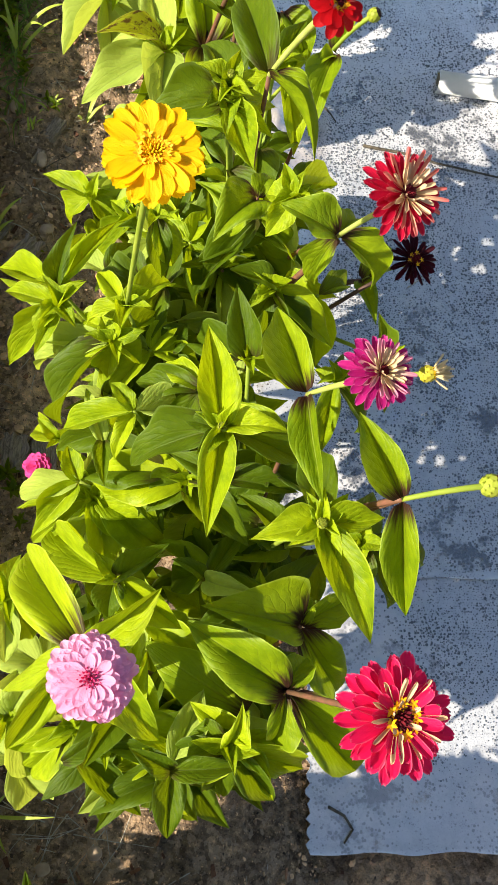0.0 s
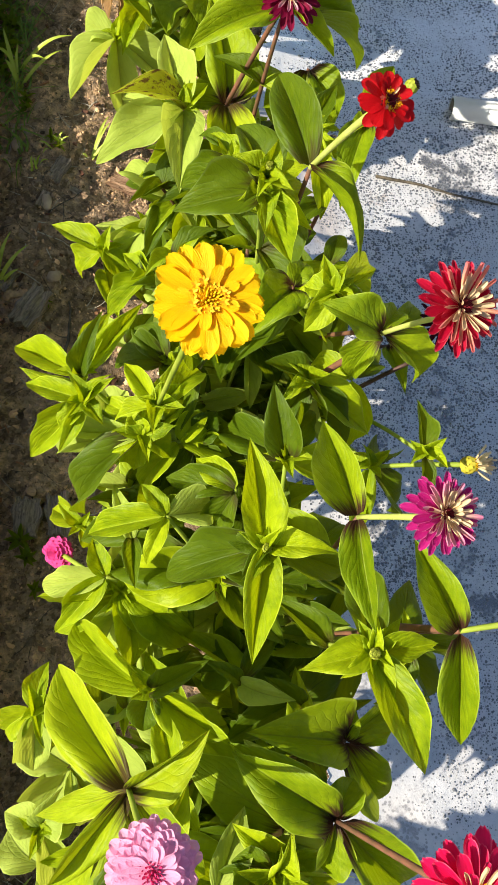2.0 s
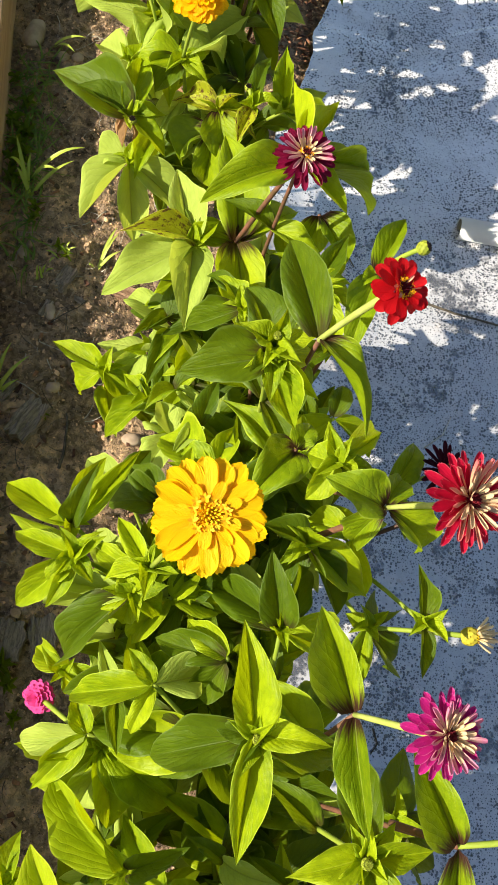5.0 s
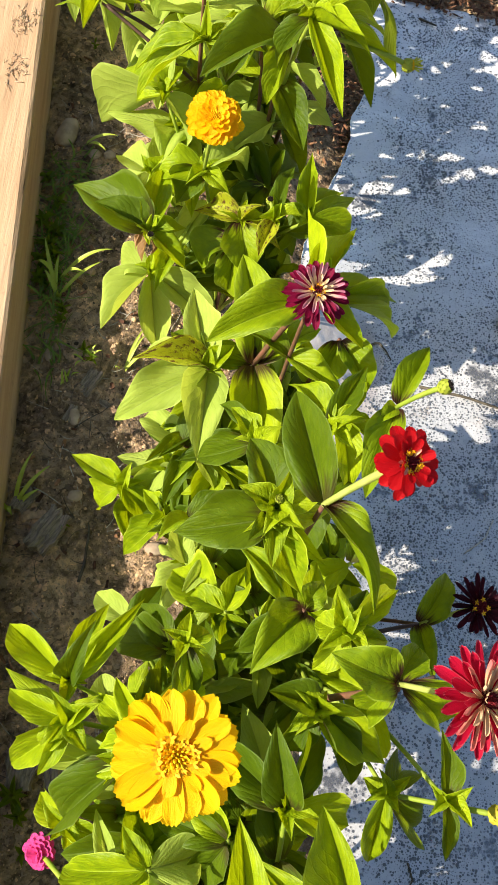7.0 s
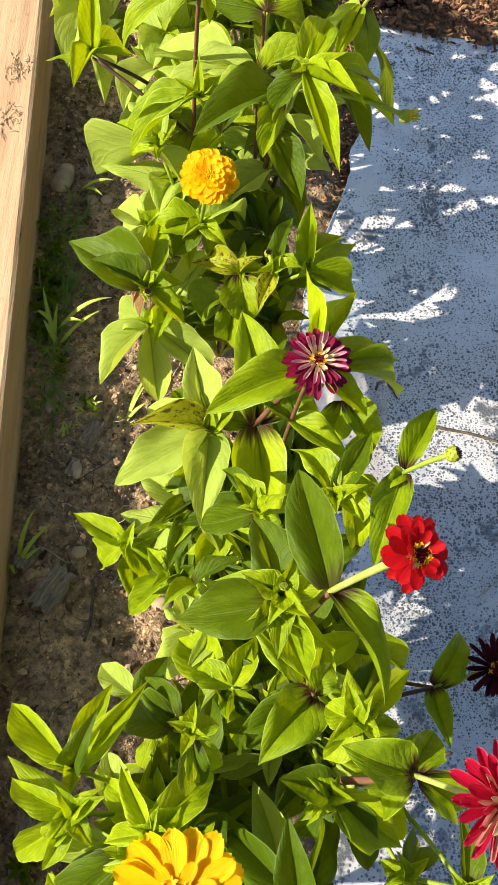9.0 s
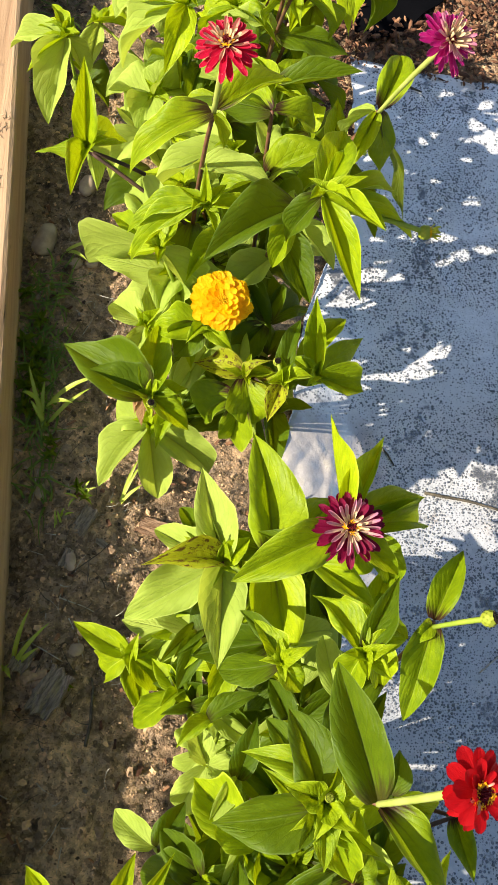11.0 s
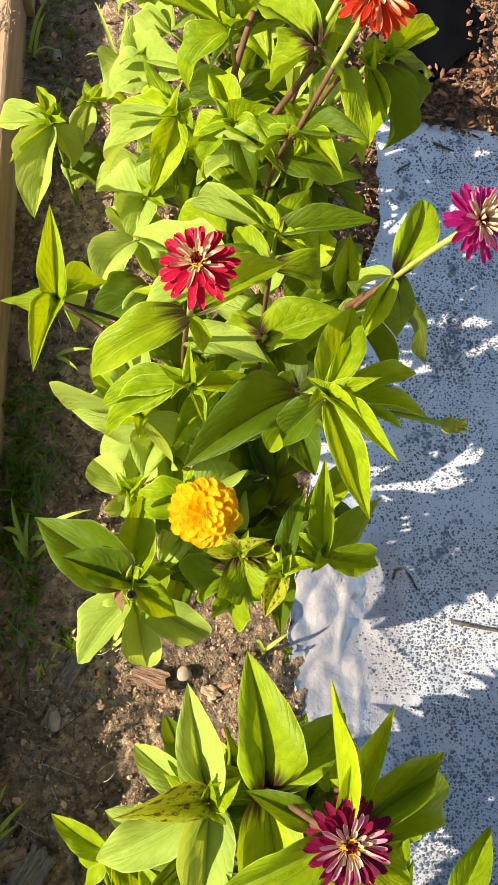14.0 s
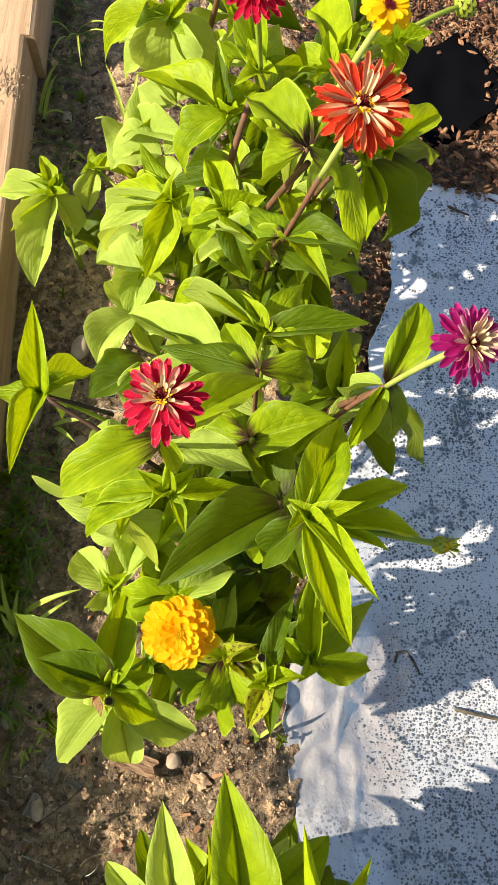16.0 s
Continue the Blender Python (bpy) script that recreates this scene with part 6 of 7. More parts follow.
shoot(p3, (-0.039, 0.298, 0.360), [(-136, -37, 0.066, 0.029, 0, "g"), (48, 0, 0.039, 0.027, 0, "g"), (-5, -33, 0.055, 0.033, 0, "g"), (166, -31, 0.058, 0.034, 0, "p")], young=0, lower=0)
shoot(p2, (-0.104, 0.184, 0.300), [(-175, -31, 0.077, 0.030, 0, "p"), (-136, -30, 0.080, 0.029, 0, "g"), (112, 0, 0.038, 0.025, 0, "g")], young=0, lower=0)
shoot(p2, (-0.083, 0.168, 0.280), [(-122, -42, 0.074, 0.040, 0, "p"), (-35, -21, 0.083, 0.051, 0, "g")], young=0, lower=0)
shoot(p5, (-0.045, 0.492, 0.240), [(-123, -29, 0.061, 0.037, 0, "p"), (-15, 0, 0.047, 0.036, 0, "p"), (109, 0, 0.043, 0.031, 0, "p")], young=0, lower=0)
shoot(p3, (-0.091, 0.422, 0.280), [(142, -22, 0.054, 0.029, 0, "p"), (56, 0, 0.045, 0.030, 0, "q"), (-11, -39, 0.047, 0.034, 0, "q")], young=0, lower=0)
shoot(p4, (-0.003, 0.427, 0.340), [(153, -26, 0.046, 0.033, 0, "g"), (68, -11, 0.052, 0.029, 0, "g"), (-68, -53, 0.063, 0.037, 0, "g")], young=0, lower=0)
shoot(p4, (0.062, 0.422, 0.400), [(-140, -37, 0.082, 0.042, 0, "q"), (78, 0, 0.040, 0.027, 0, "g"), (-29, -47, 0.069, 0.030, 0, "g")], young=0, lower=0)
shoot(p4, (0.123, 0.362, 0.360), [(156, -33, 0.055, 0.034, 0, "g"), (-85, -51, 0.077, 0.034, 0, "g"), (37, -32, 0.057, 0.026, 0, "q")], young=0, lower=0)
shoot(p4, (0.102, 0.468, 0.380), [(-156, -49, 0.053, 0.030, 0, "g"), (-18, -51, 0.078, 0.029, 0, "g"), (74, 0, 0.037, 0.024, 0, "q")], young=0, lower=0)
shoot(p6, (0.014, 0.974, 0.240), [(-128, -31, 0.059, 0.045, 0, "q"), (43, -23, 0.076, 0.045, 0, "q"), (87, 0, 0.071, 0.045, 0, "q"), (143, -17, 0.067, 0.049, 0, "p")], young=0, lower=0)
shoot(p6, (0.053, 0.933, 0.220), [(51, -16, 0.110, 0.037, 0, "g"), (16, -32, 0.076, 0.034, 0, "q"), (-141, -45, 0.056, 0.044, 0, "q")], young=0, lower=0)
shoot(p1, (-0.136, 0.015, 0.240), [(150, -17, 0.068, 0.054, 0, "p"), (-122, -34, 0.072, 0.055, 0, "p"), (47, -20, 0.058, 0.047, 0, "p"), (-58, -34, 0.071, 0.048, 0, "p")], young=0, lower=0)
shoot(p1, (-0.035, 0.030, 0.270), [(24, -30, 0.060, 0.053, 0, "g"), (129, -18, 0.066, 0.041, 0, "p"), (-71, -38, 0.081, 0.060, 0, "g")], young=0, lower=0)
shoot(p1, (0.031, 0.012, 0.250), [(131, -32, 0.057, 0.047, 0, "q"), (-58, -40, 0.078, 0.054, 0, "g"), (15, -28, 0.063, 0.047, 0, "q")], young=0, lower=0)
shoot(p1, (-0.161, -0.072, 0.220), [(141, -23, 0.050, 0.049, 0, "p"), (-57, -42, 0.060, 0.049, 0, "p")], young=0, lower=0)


# ---- loose things on the ground ----
def lump(vs, fs, c, size, rr, squash=0.7, rough=0.5, seg=7, rings=4):
    """A small irregular stone or clod."""
    n0 = len(vs)
    seed = rr.uniform(0, 50)
    turn = Matrix.Rotation(rr.uniform(0, 6.28), 3, "Z")
    sx, sy = size * rr.uniform(0.7, 1.2), size * rr.uniform(0.7, 1.3)
    pts = [(0, 0, 1)] + [(math.sin(a) * math.cos(b), math.sin(a) * math.sin(b), math.cos(a)) for a in (math.pi * (j + 1) / (rings + 1) for j in range(rings)) for b in (2 * math.pi * k / seg for k in range(seg))] + [(0, 0, -1)]
    for p in pts:
        k = 1 + rough * noise.noise(Vector(p) * 2.1 + Vector((seed, 0, 0))) * 2
        vs.append(Vector(c) + turn @ Vector((p[0] * sx * k, p[1] * sy * k, p[2] * size * squash * k)) * 0.5)
    for k in range(seg):
        fs.append((n0, n0 + 1 + k, n0 + 1 + (k + 1) % seg))
        e = n0 + 1 + (rings - 1) * seg
        fs.append((n0 + 1 + rings * seg, e + (k + 1) % seg, e + k))
        for j in range(rings - 1):
            a, b = n0 + 1 + j * seg + k, n0 + 1 + j * seg + (k + 1) % seg
            fs.append((a, a + seg, b + seg, b))


def surface(x, y):
    return ground_z(x, y) + bumps(x, y)


def on_soil(x, y):
    return edge_x(y) + 0.012 < x and not (x > film_left(y) - 0.004 and -0.205 < y < 1.69)


def scatter(name, label, category, count, area, size, mat, seed, sharp=False, squash=0.7, keep=None):
    rr = random.Random(seed)
    vs, fs = [], []
    x0, x1, y0, y1 = area
    for _ in range(count):
        x, y = rr.uniform(x0, x1), rr.uniform(y0, y1)
        if not on_soil(x, y) or (keep and not keep(x, y)):
            continue
        s = size[0] * (size[1] / size[0]) ** (rr.random() ** 3.0)
        lump(vs, fs, (x, y, surface(x, y) + s * 0.05), s, rr, squash, 0.6 if sharp else 0.4, 5 if count > 9000 else 7, 2 if count > 9000 else 4)
    tagged(new(name, from_data(name, vs, fs, mat, not sharp)), label, category, kind="stuff")


scatter("soil_clods", "crumbled brown soil clods lying over the bed", "soil", 7500, (-0.33, 0.30, -0.42, 2.1), (0.0025, 0.011), M_CLOD, 31, True, 0.55)
scatter("soil_crumbs", "fine soil crumbs between the plants", "soil", 42000, (-0.33, 0.20, -0.42, 2.0), (0.0012, 0.0048), M_CLOD, 32, True, 0.8, lambda x, y: x < -0.06 or 0.66 < y < 0.92 or y < -0.06 or y > 1.4)
scatter("pebbles", "small tan and grey pebbles on the soil", "pebbles", 70, (-0.33, 0.25, -0.42, 2.0), (0.004, 0.011), M_PEBBLE, 33, False, 0.6)


def stone(x, y, sx, sy, sz, turn, label, mat=M_STONE, name="stone", group="stones on the soil"):
    bm = bmesh.new()
    bmesh.ops.create_icosphere(bm, subdivisions=3, radius=0.5)
    for v in bm.verts:
        k = 1 + (0.5 if name == "earth_clod" else 0.16) * noise.noise(v.co * 2.6 + Vector((x * 40, y * 40, 0))) + 0.06 * noise.noise(v.co * 7)
        v.co = Vector((v.co.x * sx, v.co.y * sy, v.co.z * sz)) * k
    if name == "earth_clod":
        for v in bm.verts:
            v.co += v.co.normalized() * min(sx, sy) * (0.22 * noise.cell(v.co * 120 + Vector((x * 50, y * 50, 0))) + 0.10 * noise.noise(v.co * 160))
    ob = new(name, mesh_of(name, bm, mat, name != "earth_clod"))
    ob.matrix_basis = pose(x, y, surface(x, y) + sz * 0.22, 0, 0, turn)
    tagged(ob, label, "stone", group)


def bark_piece(x, y, sx, sy, sz, turn, label, z=None, tilt=0.0, mat=None, name="bark_piece"):
    bm = bmesh.new()
    bmesh.ops.create_cube(bm, size=1.0)
    bmesh.ops.subdivide_edges(bm, edges=bm.edges[:], cuts=7, use_grid_fill=True)
    for v in bm.verts:
        q = v.co.copy()
        k = noise.noise(q * 3 + Vector((x * 30, y * 30, 0)))
        v.co = Vector((q.x * sx * (1 + 0.45 * noise.noise(Vector((q.y * 6, x * 9, 2)))), q.y * sy * (1 + 0.3 * noise.noise(Vector((q.x * 4, y * 9, 5)))), q.z * sz * (1 + 0.4 * k) + sz * (0.25 * noise.noise(Vector((q.x * 2, q.y * 14, x * 50))) + 0.2 * k)))
    ob = new(name, mesh_of(name, bm, mat or M_BARK))
    ob.matrix_basis = pose(x, y, (surface(x, y) if z is None else z) + sz * 0.4, tilt, 0, turn)
    tagged(ob, label, "wood chip", "bark pieces on the soil")


stone(-0.290, 1.211, 0.034, 0.056, 0.026, -14, "smooth oblong tan stone half sunk in soil")
stone(-0.234, 1.304, 0.024, 0.036, 0.020, -15, "rounded pale stone in sunlight")
stone(-0.243, 1.174, 0.020, 0.019, 0.015, 0, "small round brown stone")
stone(-0.220, 1.174, 0.018, 0.015, 0.012, 0, "small round brown stone")
stone(-0.265, 0.829, 0.015, 0.024, 0.013, 0, "small egg-shaped grey pebble")
stone(-0.073, 0.793, 0.018, 0.019, 0.013, 0, "rounded tan pebble beside a bark piece")
stone(-0.040, 0.771, 0.023, 0.015, 0.007, -25, "flat brown lump of dry earth", M_CLOD, "earth_clod", "clods on the soil")
stone(-0.204, 0.625, 0.020, 0.016, 0.012, 20, "small angular grey stone")
stone(-0.097, -0.184, 0.018, 0.016, 0.012, 0, "half buried grey stone")
stone(-0.154, -0.198, 0.018, 0.015, 0.011, 0, "half buried grey stone")
stone(-0.097, 0.569, 0.027, 0.020, 0.015, 0, "pale sunlit lump of dry earth")
stone(-0.300, 1.686, 0.016, 0.023, 0.012, 0, "reddish brown rounded stone")
stone(-0.219, 0.737, 0.014, 0.031, 0.010, 10, "flat grey stone on soil")
bark_piece(-0.119, 0.790, 0.054, 0.023, 0.008, -18, "weathered brown bark piece on sunlit soil")
stone(-0.253, 0.590, 0.027, 0.022, 0.011, 20, "dark angular clod of earth", M_CLOD, "earth_clod", "clods on the soil")
bark_piece(-0.230, 0.573, 0.058, 0.031, 0.016, 58, "chunk of old grey wood half sunk in soil", mat=M_OLD_WOOD, name="wood_scrap")
bark_piece(-0.205, 0.789, 0.037, 0.019, 0.010, 62, "weathered grey wood scrap on dark soil", mat=M_OLD_WOOD, name="wood_scrap")
bark_piece(-0.224, 0.739, 0.024, 0.012, 0.006, 70, "small grey wood splinter on soil", mat=M_OLD_WOOD, name="wood_scrap")
bark_piece(-0.266, 0.612, 0.034, 0.020, 0.010, 60, "chunk of old grey wood half sunk in soil", mat=M_OLD_WOOD, name="wood_scrap")
bark_piece(-0.221, 0.291, 0.046, 0.033, 0.016, 85, "chunk of old grey wood half sunk in soil", mat=M_OLD_WOOD, name="wood_scrap")
bark_piece(-0.183, 0.296, 0.048, 0.031, 0.015, 95, "weathered grey wood scrap on dark soil", mat=M_OLD_WOOD, name="wood_scrap")
bark_piece(-0.181, 0.762, 0.020, 0.010, 0.005, -40, "small grey wood splinter on soil", mat=M_OLD_WOOD, name="wood_scrap")


# ---- bark mulch beyond the film ----
def mulch():
    rr = random.Random(41)
    vs, fs = [], []
    for _ in range(24000):
        x, y = rr.uniform(0.03, 1.0), rr.uniform(1.30, 2.6)
        y = y if y > 1.70 - 0.19 * (x - 0.2) or x < film_left(y) - 0.005 else rr.uniform(1.72, 2.45)
        if (x < 0.18 and rr.random() < 0.5) or (0.23 < x < 0.37 and 1.80 < y < 1.96):
            continue
        big = rr.random() < 0.18
        L, W, T = (rr.uniform(0.012, 0.026), rr.uniform(0.004, 0.010), rr.uniform(0.0015, 0.004)) if big else (rr.uniform(0.004, 0.015), rr.uniform(0.0015, 0.005), rr.uniform(0.0008, 0.0025))
        m = pose(x, y, ground_z(x, y) + (0.010 if big else 0.003) + rr.uniform(0, 0.012), rr.gauss(0, 22), rr.gauss(0, 22), rr.uniform(0, 360))
        n0 = len(vs)
        # a flake with six uneven corners, thicker in the middle of its back
        rim = [(-0.5, rr.uniform(-0.3, 0.1)), (rr.uniform(-0.3, 0.0), -0.5), (rr.uniform(0.2, 0.45), rr.uniform(-0.5, -0.3)), (0.5, rr.uniform(-0.1, 0.3)), (rr.uniform(0.0, 0.3), 0.5), (rr.uniform(-0.45, -0.2), rr.uniform(0.3, 0.5))]
        vs += [m @ Vector((px * L, py * W, rr.uniform(-0.6, 0.2) * T)) for px, py in rim]
        vs += [m @ Vector((px * L * 0.62, py * W * 0.62, T * rr.uniform(0.4, 1.1))) for px, py in rim]
        fs += [tuple(range(n0 + 6, n0 + 12))] + [(n0 + a, n0 + (a + 1) % 6, n0 + 6 + (a + 1) % 6, n0 + 6 + a) for a in range(6)]
    tagged(new("bark_mulch", from_data("bark_mulch", vs, fs, M_CHIP, False)), "loose reddish-brown bark mulch chips", "mulch", kind="stuff")


mulch()


def small_chips():
    """Bark scraps strewn on the bare strip between the plants and the film."""
    rr = random.Random(43)
    vs, fs = [], []
    for _ in range(500):
        x, y = rr.uniform(-0.30, 0.24), rr.uniform(-0.4, 1.9)
        if not on_soil(x, y):
            continue
        L, W = rr.uniform(0.004, 0.016), rr.uniform(0.002, 0.006)
        m = pose(x, y, surface(x, y) + 0.003, rr.gauss(0, 15), rr.gauss(0, 15), rr.uniform(0, 360))
        n0 = len(vs)
        for sz in (-0.001, 0.001):
            for sx, sy in ((-1, -0.7), (1, -1), (0.8, 1), (-1, 0.8)):
                vs.append(m @ Vector((sx * L / 2, sy * W / 2, sz)))
        fs += [(n0 + 3, n0 + 2, n0 + 1, n0), (n0 + 4, n0 + 5, n0 + 6, n0 + 7)] + [(n0 + a, n0 + (a + 1) % 4, n0 + 4 + (a + 1) % 4, n0 + 4 + a) for a in range(4)]
    tagged(new("bark_scraps", from_data("bark_scraps", vs, fs, M_CHIP, False)), "small bark scraps strewn over the soil", "mulch", kind="stuff")


small_chips()


def cloth():
    """A rumpled flap of black woven landscape cloth."""
    bm = bmesh.new()
    n = 34
    grid = []
    for j in range(n + 1):
        row = []
        for i in range(n + 1):
            u, v = i / n, j / n
            x = 0.205 + 0.165 * u * (0.9 + 0.25 * math.sin(v * 5 + 0.6)) + 0.03 * v
            y = 1.768 + 0.215 * v + 0.05 * u - 0.03 * math.sin(u * 4)
            p = Vector((x * 9, y * 9, 0))
            row.append(bm.verts.new((x, y, ground_z(x, y) + 0.016 + 0.014 * noise.noise(p) + 0.008 * noise.noise(p * 2.4))))
        grid.append(row)
    for j in range(n):
        for i in range(n):
            bm.faces.new((grid[j][i], grid[j][i + 1], grid[j + 1][i + 1], grid[j + 1][i]))
    ob = new("landscape_cloth", mesh_of("landscape_cloth", bm, M_CLOTH, True))
    s = ob.modifiers.new("thickness", "SOLIDIFY")
    s.thickness = 0.0012
    tagged(ob, "rumpled piece of black woven landscape cloth on mulch", "fabric")


cloth()


# ---- pipe, sticks and twigs on the film ----
def pipe():
    vs, fs = [], []
    ro, ri, seg = 0.0185, 0.0155, 28
    a, b = Vector((0.410, 0.996, -0.0640)), Vector((1.35, 0.905, -0.0640))
    d = (b - a).normalized()
    s = d.cross(UP).normalized()
    u = s.cross(d)
    for c, r in ((a, ri), (a, ro), (b, ro), (b, ri)):
        for k in range(seg):
            t = 2 * math.pi * k / seg
            vs.append(c + (s * math.cos(t) + u * math.sin(t)) * r)
    for q in range(3):
        for k in range(seg):
            fs.append((q * seg + k, q * seg + (k + 1) % seg, (q + 1) * seg + (k + 1) % seg, (q + 1) * seg + k))
    ob = new("plastic_pipe", None)
    tagged(ob, "white plastic pipe lying on the plastic film", "pipe")
    part("pipe_wall", from_data("pipe_wall", vs, fs, M_PIPE), ob)
    inner = []
    for c in (a + d * 0.001, b - d * 0.001):
        for k in range(seg):
            t = 2 * math.pi * k / seg
            inner.append(c + (s * math.cos(t) + u * math.sin(t)) * ri)
    part("pipe_bore", from_data("pipe_bore", inner, [(k, (k + 1) % seg, seg + (k + 1) % seg, seg + k) for k in range(seg)], M_PIPE_IN), ob, "brown inside of the pipe")


pipe()


def lie(x, y):
    """Height of whatever lies uppermost: film or soil."""
    if x > film_left(y) and -0.2 < y < 1.70 - 0.19 * (x - 0.2):
        return film_z(x, y) + (0.004 if y > 0.155 else -0.003)
    return surface(x, y)


def twig(name, label, pts, r, mat=M_TWIG, category="twig", group="twigs"):
    path = []
    for (x0, y0), (x1, y1) in zip(pts, pts[1:]):
        for k in range(4):
            t = k / 4
            x, y = x0 + (x1 - x0) * t, y0 + (y1 - y0) * t
            path.append((x, y, lie(x, y) + r * 0.9))
    path.append((*pts[-1], lie(*pts[-1]) + r * 0.9))
    n = len(path)
    vs, fs = tube(path, [r * (1 - 0.5 * i / n) for i in range(n)], 6)
    tagged(new(name, from_data(name, vs, fs, mat)), label, category, group)


twig("stick", "long thin grey stick lying across the plastic film", [(0.281, 0.873), (0.343, 0.862), (0.402, 0.847), (0.570, 0.808)], 0.0027, M_TWIG, "stick", "twigs")
twig("stick", "short brown twig on the plastic film", [(0.235, 1.592), (0.248, 1.604), (0.259, 1.611)], 0.0018, M_TWIG, "stick", "twigs")
twig("stick", "curled dry stem on the plastic film", [(0.203, 0.928), (0.207, 0.941), (0.218, 0.943), (0.228, 0.932), (0.236, 0.914)], 0.0021, M_TWIG, "stick", "twigs")
twig("stick", "curved brown twig on the smooth film", [(0.194, -0.143), (0.215, -0.154), (0.226, -0.171), (0.214, -0.187)], 0.0022, M_TWIG, "stick", "twigs")
twig("straw_stalk", "dry grass stem curling on the film", [(0.341, 0.613), (0.371, 0.636), (0.386, 0.666)], 0.0012, M_STRAW, "straw", "dry stalks")
twig("straw_stalk", "thin pale dry stalk on dark soil", [(-0.258, 0.632), (-0.220, 0.611)], 0.0009, M_STRAW, "straw", "dry stalks")
twig("straw_stalk", "dark curled root on the film", [(0.252, 0.207), (0.259, 0.187), (0.250, 0.174)], 0.0015, M_TWIG, "straw", "dry stalks")
twig("stick", "short dark stick near the far edge", [(0.298, 1.652), (0.331, 1.637)], 0.0024, M_TWIG, "stick", "twigs")
twig("root", "dark curved root lying on the soil", [(-0.185, 0.512), (-0.181, 0.543), (-0.181, 0.581), (-0.184, 0.593)], 0.0022, M_TWIG, "twig", "twigs")
twig("straw_stalk", "thin pale dry stalk on dark soil", [(-0.228, 0.688), (-0.200, 0.679), (-0.186, 0.673)], 0.0008, M_STRAW, "straw", "dry stalks")
twig("straw_stalk", "thin dry root on dark soil", [(-0.217, 0.719), (-0.187, 0.744), (-0.171, 0.762)], 0.0008, M_TWIG, "straw", "dry stalks")


def straws(cx, cy, n, spread, seed, length=(0.03, 0.12)):
    rr = random.Random(seed)
    for i in range(n):
        x, y = cx + rr.gauss(0, spread), cy + rr.gauss(0, spread)
        a, L = rr.uniform(0, 6.28), rr.uniform(*length)
        b = rr.uniform(-0.4, 0.4)
        pts = [(x, y), (x + L * 0.5 * math.cos(a), y + L * 0.5 * math.sin(a)), (x + L * (0.5 * math.cos(a) + 0.5 * math.cos(a + b)), y + L * (0.5 * math.sin(a) + 0.5 * math.sin(a + b)))]
        if all(on_soil(*p) for p in pts):
            twig("straw_stalk", "thin dry straw stalk lying on the soil", pts, rr.uniform(0.0004, 0.0008), M_STRAW, "straw", "dry stalks")


straws(-0.15, -0.15, 16, 0.03, 51)
straws(-0.10, -0.12, 12, 0.06, 52)
straws(-0.22, 0.75, 14, 0.08, 53)
straws(-0.2, 1.25, 8, 0.08, 54)
straws(0.1, -0.26, 6, 0.06, 55)


def grass(name, label, x, y, blades, h, seed, lean=(0.0, 0.0), wide=0.004):
    """A tuft of flat arching grass blades."""
    rr = random.Random(seed)
    ob = new(name, None)
    ob.empty_display_size = 0.01
    tagged(ob, label, "weed", "weeds along the timber")
    for i in range(blades):
        a = rr.uniform(0, 6.28)
        L = h * rr.uniform(0.6, 1.15)
        d = Vector((math.cos(a) + lean[0], math.sin(a) + lean[1], 0)) * 0.6
        p0 = Vector((x + rr.gauss(0, 0.004), y + rr.gauss(0, 0.004), surface(x, y) - 0.002))
        vs, fs, n = [], [], 9
        side = d.cross(UP).normalized()
        for k in range(n + 1):
            t = k / n
            c = p0 + d * L * t + UP * (L * (t * 1.25 - 0.78 * t * t))
            w = wide * 1.05 * (0.5 + 0.5 * math.sin(min(1, t * 1.6 + 0.2) * math.pi / 2)) * (1 - t ** 2.5) / 2 + 0.0002
            vs += [c - side * w + UP * w * 0.5, c, c + side * w + UP * w * 0.5]
        for k in range(n):
            fs += [(3 * k, 3 * k + 1, 3 * k + 4, 3 * k + 3), (3 * k + 1, 3 * k + 2, 3 * k + 5, 3 * k + 4)]
        part("grass_blade", from_data("grass_blade", vs, fs, M_GRASS), ob)


grass("grass_tuft", "small green grass tuft beside the timber", -0.281, 0.605, 5, 0.075, 1, (0.3, 0.3), 0.0060)
grass("grass_tuft", "bright grass blade with weeds by the timber", -0.267, 0.949, 3, 0.090, 2, (0.3, 0.7), 0.0070)
grass("grass_tuft", "arching grass blades beside the timber", -0.339, 1.680, 4, 0.090, 3, (0.5, 0.6), 0.0060)
grass("grass_tuft", "pair of long pale grass blades", -0.202, 1.661, 3, 0.130, 4, (-0.9, 0.9), 0.0060)
grass("grass_tuft", "long thin pale grass tuft", -0.303, 1.839, 7, 0.110, 5, (0.4, -0.5), 0.0035)
grass("grass_tuft", "short pale grass blade", -0.254, 1.192, 2, 0.050, 6, (0.8, 0.1), 0.0060)
grass("grass_tuft", "long grass blade with weeds by the timber", -0.269, 0.917, 4, 0.085, 7, (0.5, 0.9), 0.0060)
grass("grass_tuft", "dry pale grass blades at the plant's foot", -0.164, 0.819, 4, 0.050, 8, (0.5, 0.5), 0.0050)
grass("grass_tuft", "pale grass tuft at the bed's corner", -0.209, -0.139, 5, 0.070, 9, (0.9, 0.0), 0.0040)
grass("grass_tuft", "tiny yellow-green grass shoot", -0.265, 1.606, 3, 0.035, 10, (0.1, 0.3), 0.0040)
grass("grass_tuft", "small weed shoots between the plants", 0.022, 0.822, 4, 0.040, 11, (0.6, 0.5), 0.0050)
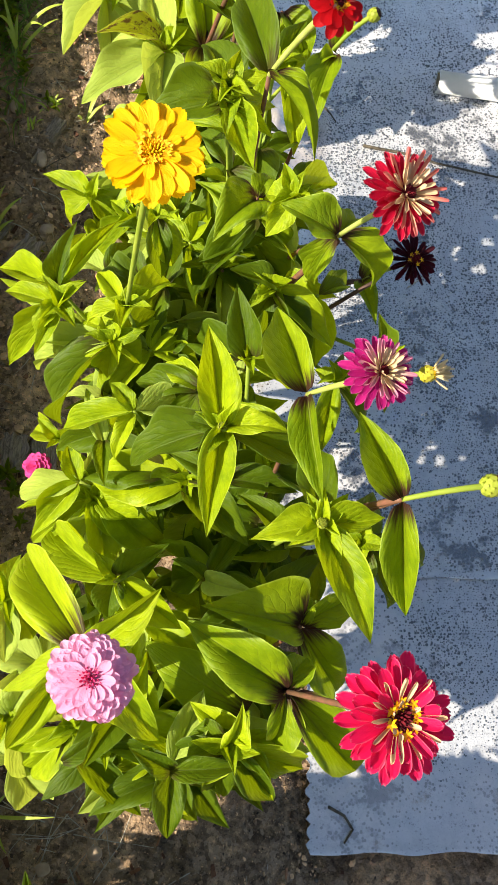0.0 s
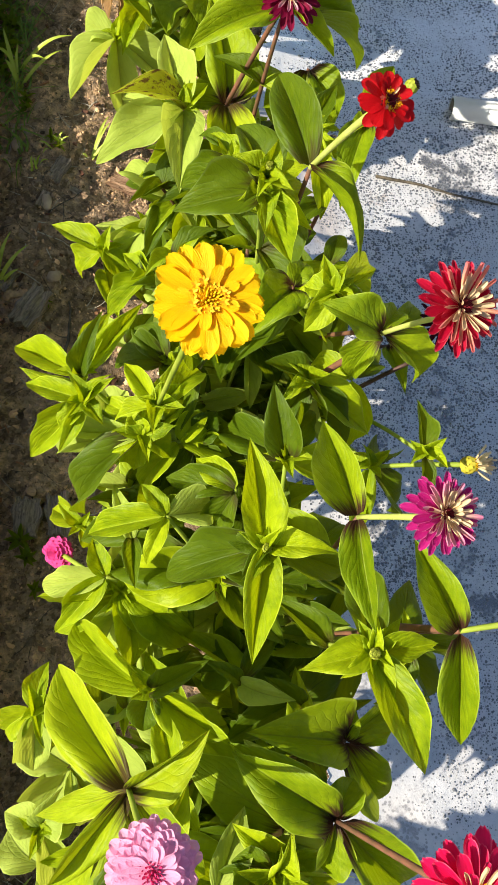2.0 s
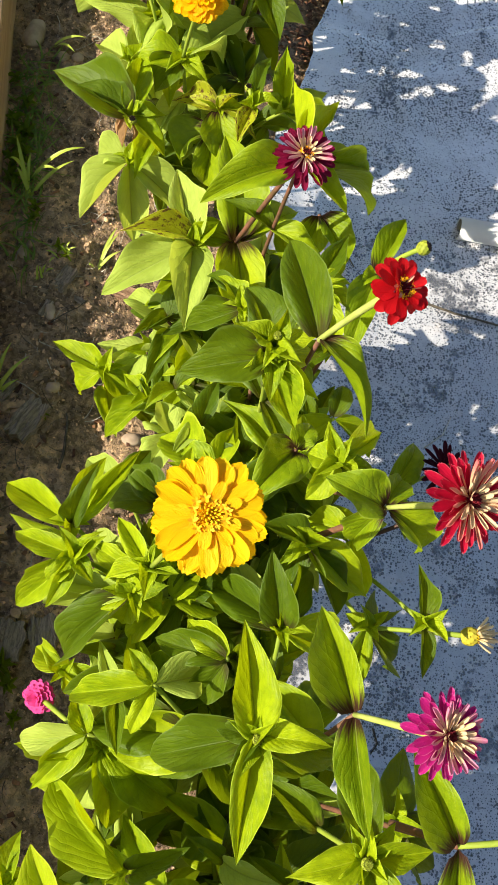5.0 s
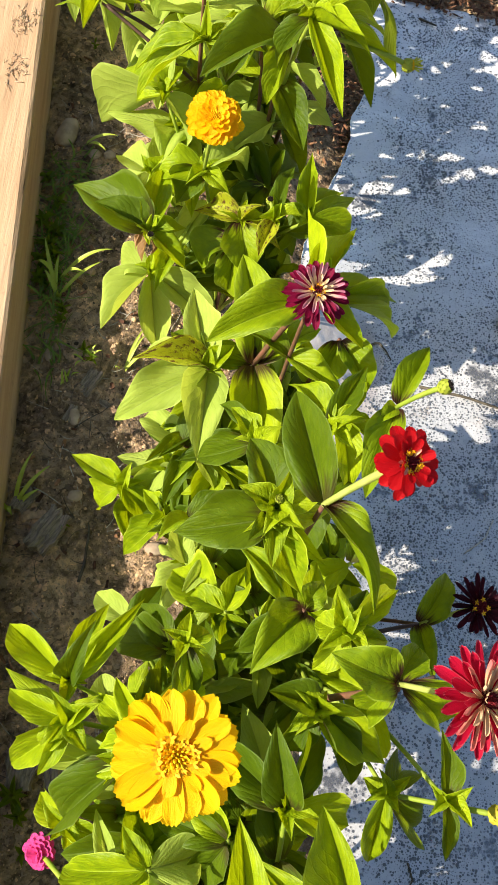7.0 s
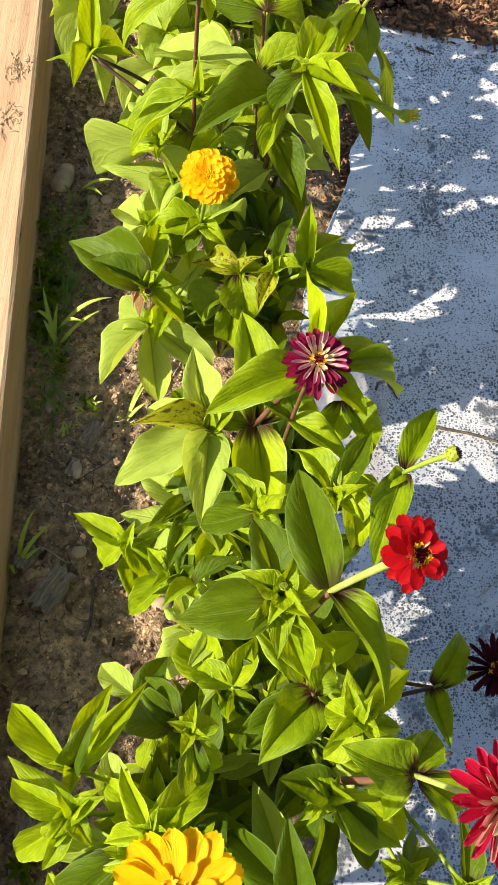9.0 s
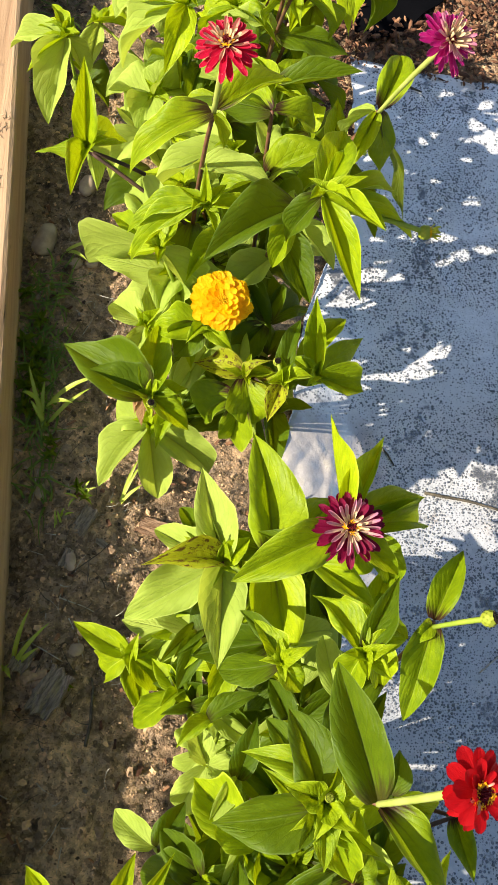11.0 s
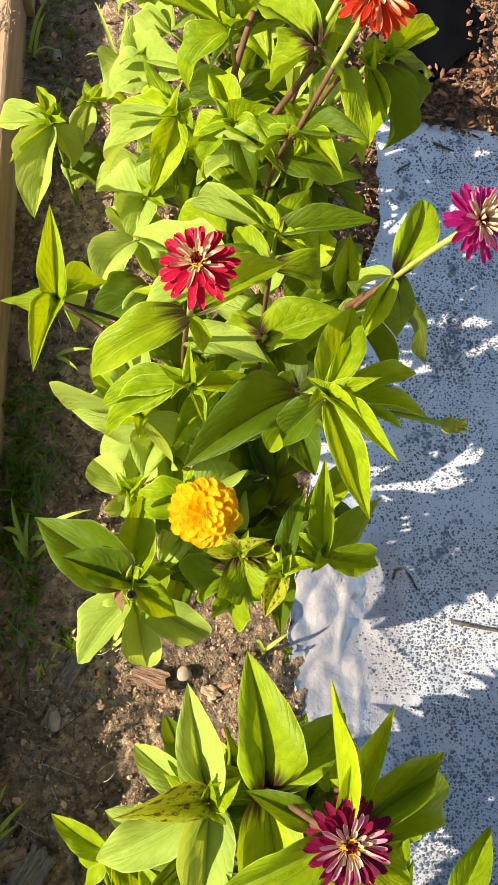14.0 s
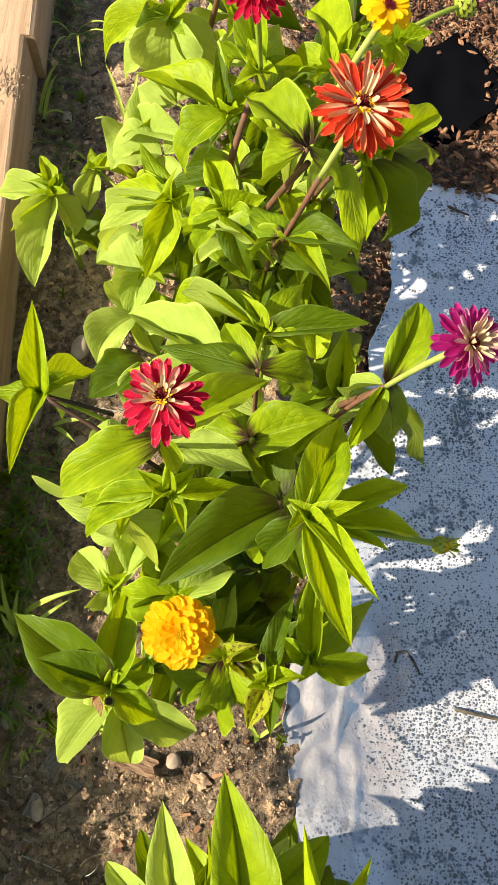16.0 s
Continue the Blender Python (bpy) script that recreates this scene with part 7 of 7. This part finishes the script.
grass("grass_tuft", "tiny grass weed in soil", -0.213, 0.820, 5, 0.030, 12, (0, 0), 0.0030)
grass("grass_tuft", "tiny grass weed in soil", -0.237, 0.789, 5, 0.030, 13, (0, 0), 0.0030)


def weedlet(x, y, n, size, seed):
    """A tiny broad-leaved weed seedling."""
    rr = random.Random(seed)
    ob = new("weed_seedling", None)
    ob.empty_display_size = 0.01
    tagged(ob, "tiny green weed seedling in the soil", "weed", "weed seedlings")
    z = surface(x, y)
    a0 = rr.uniform(0, 360)
    for k in range(n):
        part("leaf", LEAF_MESH["q"][rr.randrange(12)], ob, m=leaf_pose((x, y, z + 0.004 + 0.002 * k), a0 + k * 137, rr.uniform(10, 40), size * rr.uniform(0.7, 1.1), size * rr.uniform(0.3, 0.5), 0))


weedlet(-0.292, 0.937, 7, 0.017, 1)
weedlet(-0.283, 1.026, 8, 0.022, 2)
weedlet(-0.285, 1.076, 7, 0.019, 3)
weedlet(-0.307, 1.117, 7, 0.015, 4)
weedlet(-0.252, 0.874, 7, 0.015, 5)
weedlet(-0.210, 0.582, 6, 0.011, 6)
weedlet(-0.266, 1.381, 6, 0.011, 7)
weedlet(-0.287, 0.996, 8, 0.022, 8)
weedlet(-0.279, 1.711, 7, 0.015, 9)
weedlet(-0.289, 0.998, 8, 0.022, 10)
weedlet(-0.279, 0.978, 7, 0.022, 11)
weedlet(-0.203, 0.817, 6, 0.015, 12)
weedlet(-0.207, 0.202, 6, 0.015, 13)
weedlet(-0.226, 0.261, 7, 0.022, 14)
weedlet(-0.217, 0.239, 7, 0.019, 15)
weedlet(-0.215, 0.831, 6, 0.015, 16)
weedlet(-0.253, 0.891, 6, 0.015, 17)
weedlet(-0.302, 1.041, 8, 0.022, 18)
weedlet(-0.293, 0.971, 7, 0.022, 19)
weedlet(-0.292, 0.939, 7, 0.022, 20)
weedlet(-0.239, 1.915, 6, 0.015, 21)
weedlet(0.054, 0.823, 5, 0.011, 22)


def tangle(name, label, area, count, length, mat, seed, flat=0.25, wide=0.0016):
    """Fine blades lying over one another close to the soil, too many to count."""
    rr = random.Random(seed)
    vs, fs = [], []
    x0, x1, y0, y1 = area
    for _ in range(count):
        x, y = rr.uniform(x0, x1), y0 + (y1 - y0) * rr.random()
        if not on_soil(x, y):
            continue
        a, L, turn = rr.uniform(0, 6.28), rr.uniform(*length), rr.uniform(-1.3, 1.3)
        w, lift = wide * rr.uniform(0.5, 1.2), rr.uniform(0.05, 1.0) * flat
        n0, p = len(vs), Vector((x, y, 0))
        for k in range(6):
            t = k / 5
            d = Vector((math.cos(a + turn * t), math.sin(a + turn * t), 0))
            side = Vector((-d.y, d.x, 0)) * w * (1 - t * 0.85)
            z = surface(x, y) + 0.003 + L * lift * math.sin(t * 2.6)
            vs += [p - side + UP * z, p + UP * (z + w * 0.4), p + side + UP * z]
            p = p + d * L / 5
        for k in range(5):
            q = n0 + 3 * k
            fs += [(q, q + 1, q + 4, q + 3), (q + 1, q + 2, q + 5, q + 4)]
    tagged(new(name, from_data(name, vs, fs, mat)), label, "weed", kind="stuff")


M_WEED = plain("weed_dark_green", (0.09, 0.15, 0.018), (0.24, 0.32, 0.045), 60, 0.55, 0.3, glow=(0.12, 0.2, 0.02))
tangle("low_weeds", "dark green low weeds and fine grass along the timber", (-0.33, -0.25, 0.80, 1.17), 330, (0.02, 0.055), M_WEED, 71, 0.35, 0.0018)
tangle("low_weeds", "thin dark grass at the foot of the timber", (-0.36, -0.28, 1.45, 2.0), 150, (0.02, 0.06), M_WEED, 72, 0.3, 0.0014)
tangle("dry_roots", "dry brown roots and straw tangled on the soil", (-0.33, -0.16, -0.25, 1.5), 240, (0.015, 0.05), M_TWIG, 73, 0.08, 0.0006)
tangle("dry_roots", "pale straw bits strewn on the soil", (-0.32, -0.13, 0.3, 1.3), 120, (0.01, 0.04), M_STRAW, 74, 0.08, 0.0006)


# ---- condensation drops on the film ----
def drops():
    """Beads of water spaced almost evenly, as condensation is, missing where the film lies dry or wiped."""
    rr = random.Random(61)
    vs, fs = [], []
    seg, cell = 6, 0.0039
    for j in range(int(1.86 / cell)):
        for i in range(int(0.58 / cell)):
            x = 0.06 + (i + 0.5 * (j % 2) + rr.uniform(-0.46, 0.46)) * cell
            y = -0.19 + (j + rr.uniform(-0.34, 0.34)) * cell
            if x < film_left(y) + 0.012 or y > 1.69 - 0.19 * (x - 0.2):
                continue
            dens = noise.noise(Vector((x * 5, y * 5, 3))) * 1.1 + noise.noise(Vector((x * 19, y * 19, 8))) * 0.8 + 0.95
            slack = 0.05 * step(y, 0.68, 0.76) * (1 - step(y, 0.98, 1.06))
            dens *= step(x, film_left(y) + 0.03 + slack, film_left(y) + 0.12 + slack)
            if y < 0.17:
                dens *= 0.8 * step(x, 0.26, 0.36) * step(y, -0.14, -0.02)
            if rr.random() > dens:
                continue
            r = (0.00075 + 0.0016 * rr.random() ** 2.3) * (0.75 + 0.5 * noise.noise(Vector((x * 9, y * 9, 5)))) + (0.0009 if rr.random() < 0.05 else 0)
            z = lie(x, y) - 0.0002
            n0 = len(vs)
            st = rr.uniform(0.85, 1.15)
            for f, h in ((1.0, 0.0), (0.80, 0.30)):
                for k in range(seg):
                    a = 2 * math.pi * k / seg
                    vs.append((x + r * f * math.cos(a) * st, y + r * f * math.sin(a), z + r * h))
            vs.append((x, y, z + r * 0.44))
            for k in range(seg):
                q = (k + 1) % seg
                fs.append((n0 + k, n0 + q, n0 + seg + q, n0 + seg + k))
                fs.append((n0 + seg + k, n0 + seg + q, n0 + 2 * seg))
    tagged(new("water_drops", from_data("water_drops", vs, fs, M_DROP)), "clear condensation drops beaded over the plastic film", "water", kind="stuff")


drops()
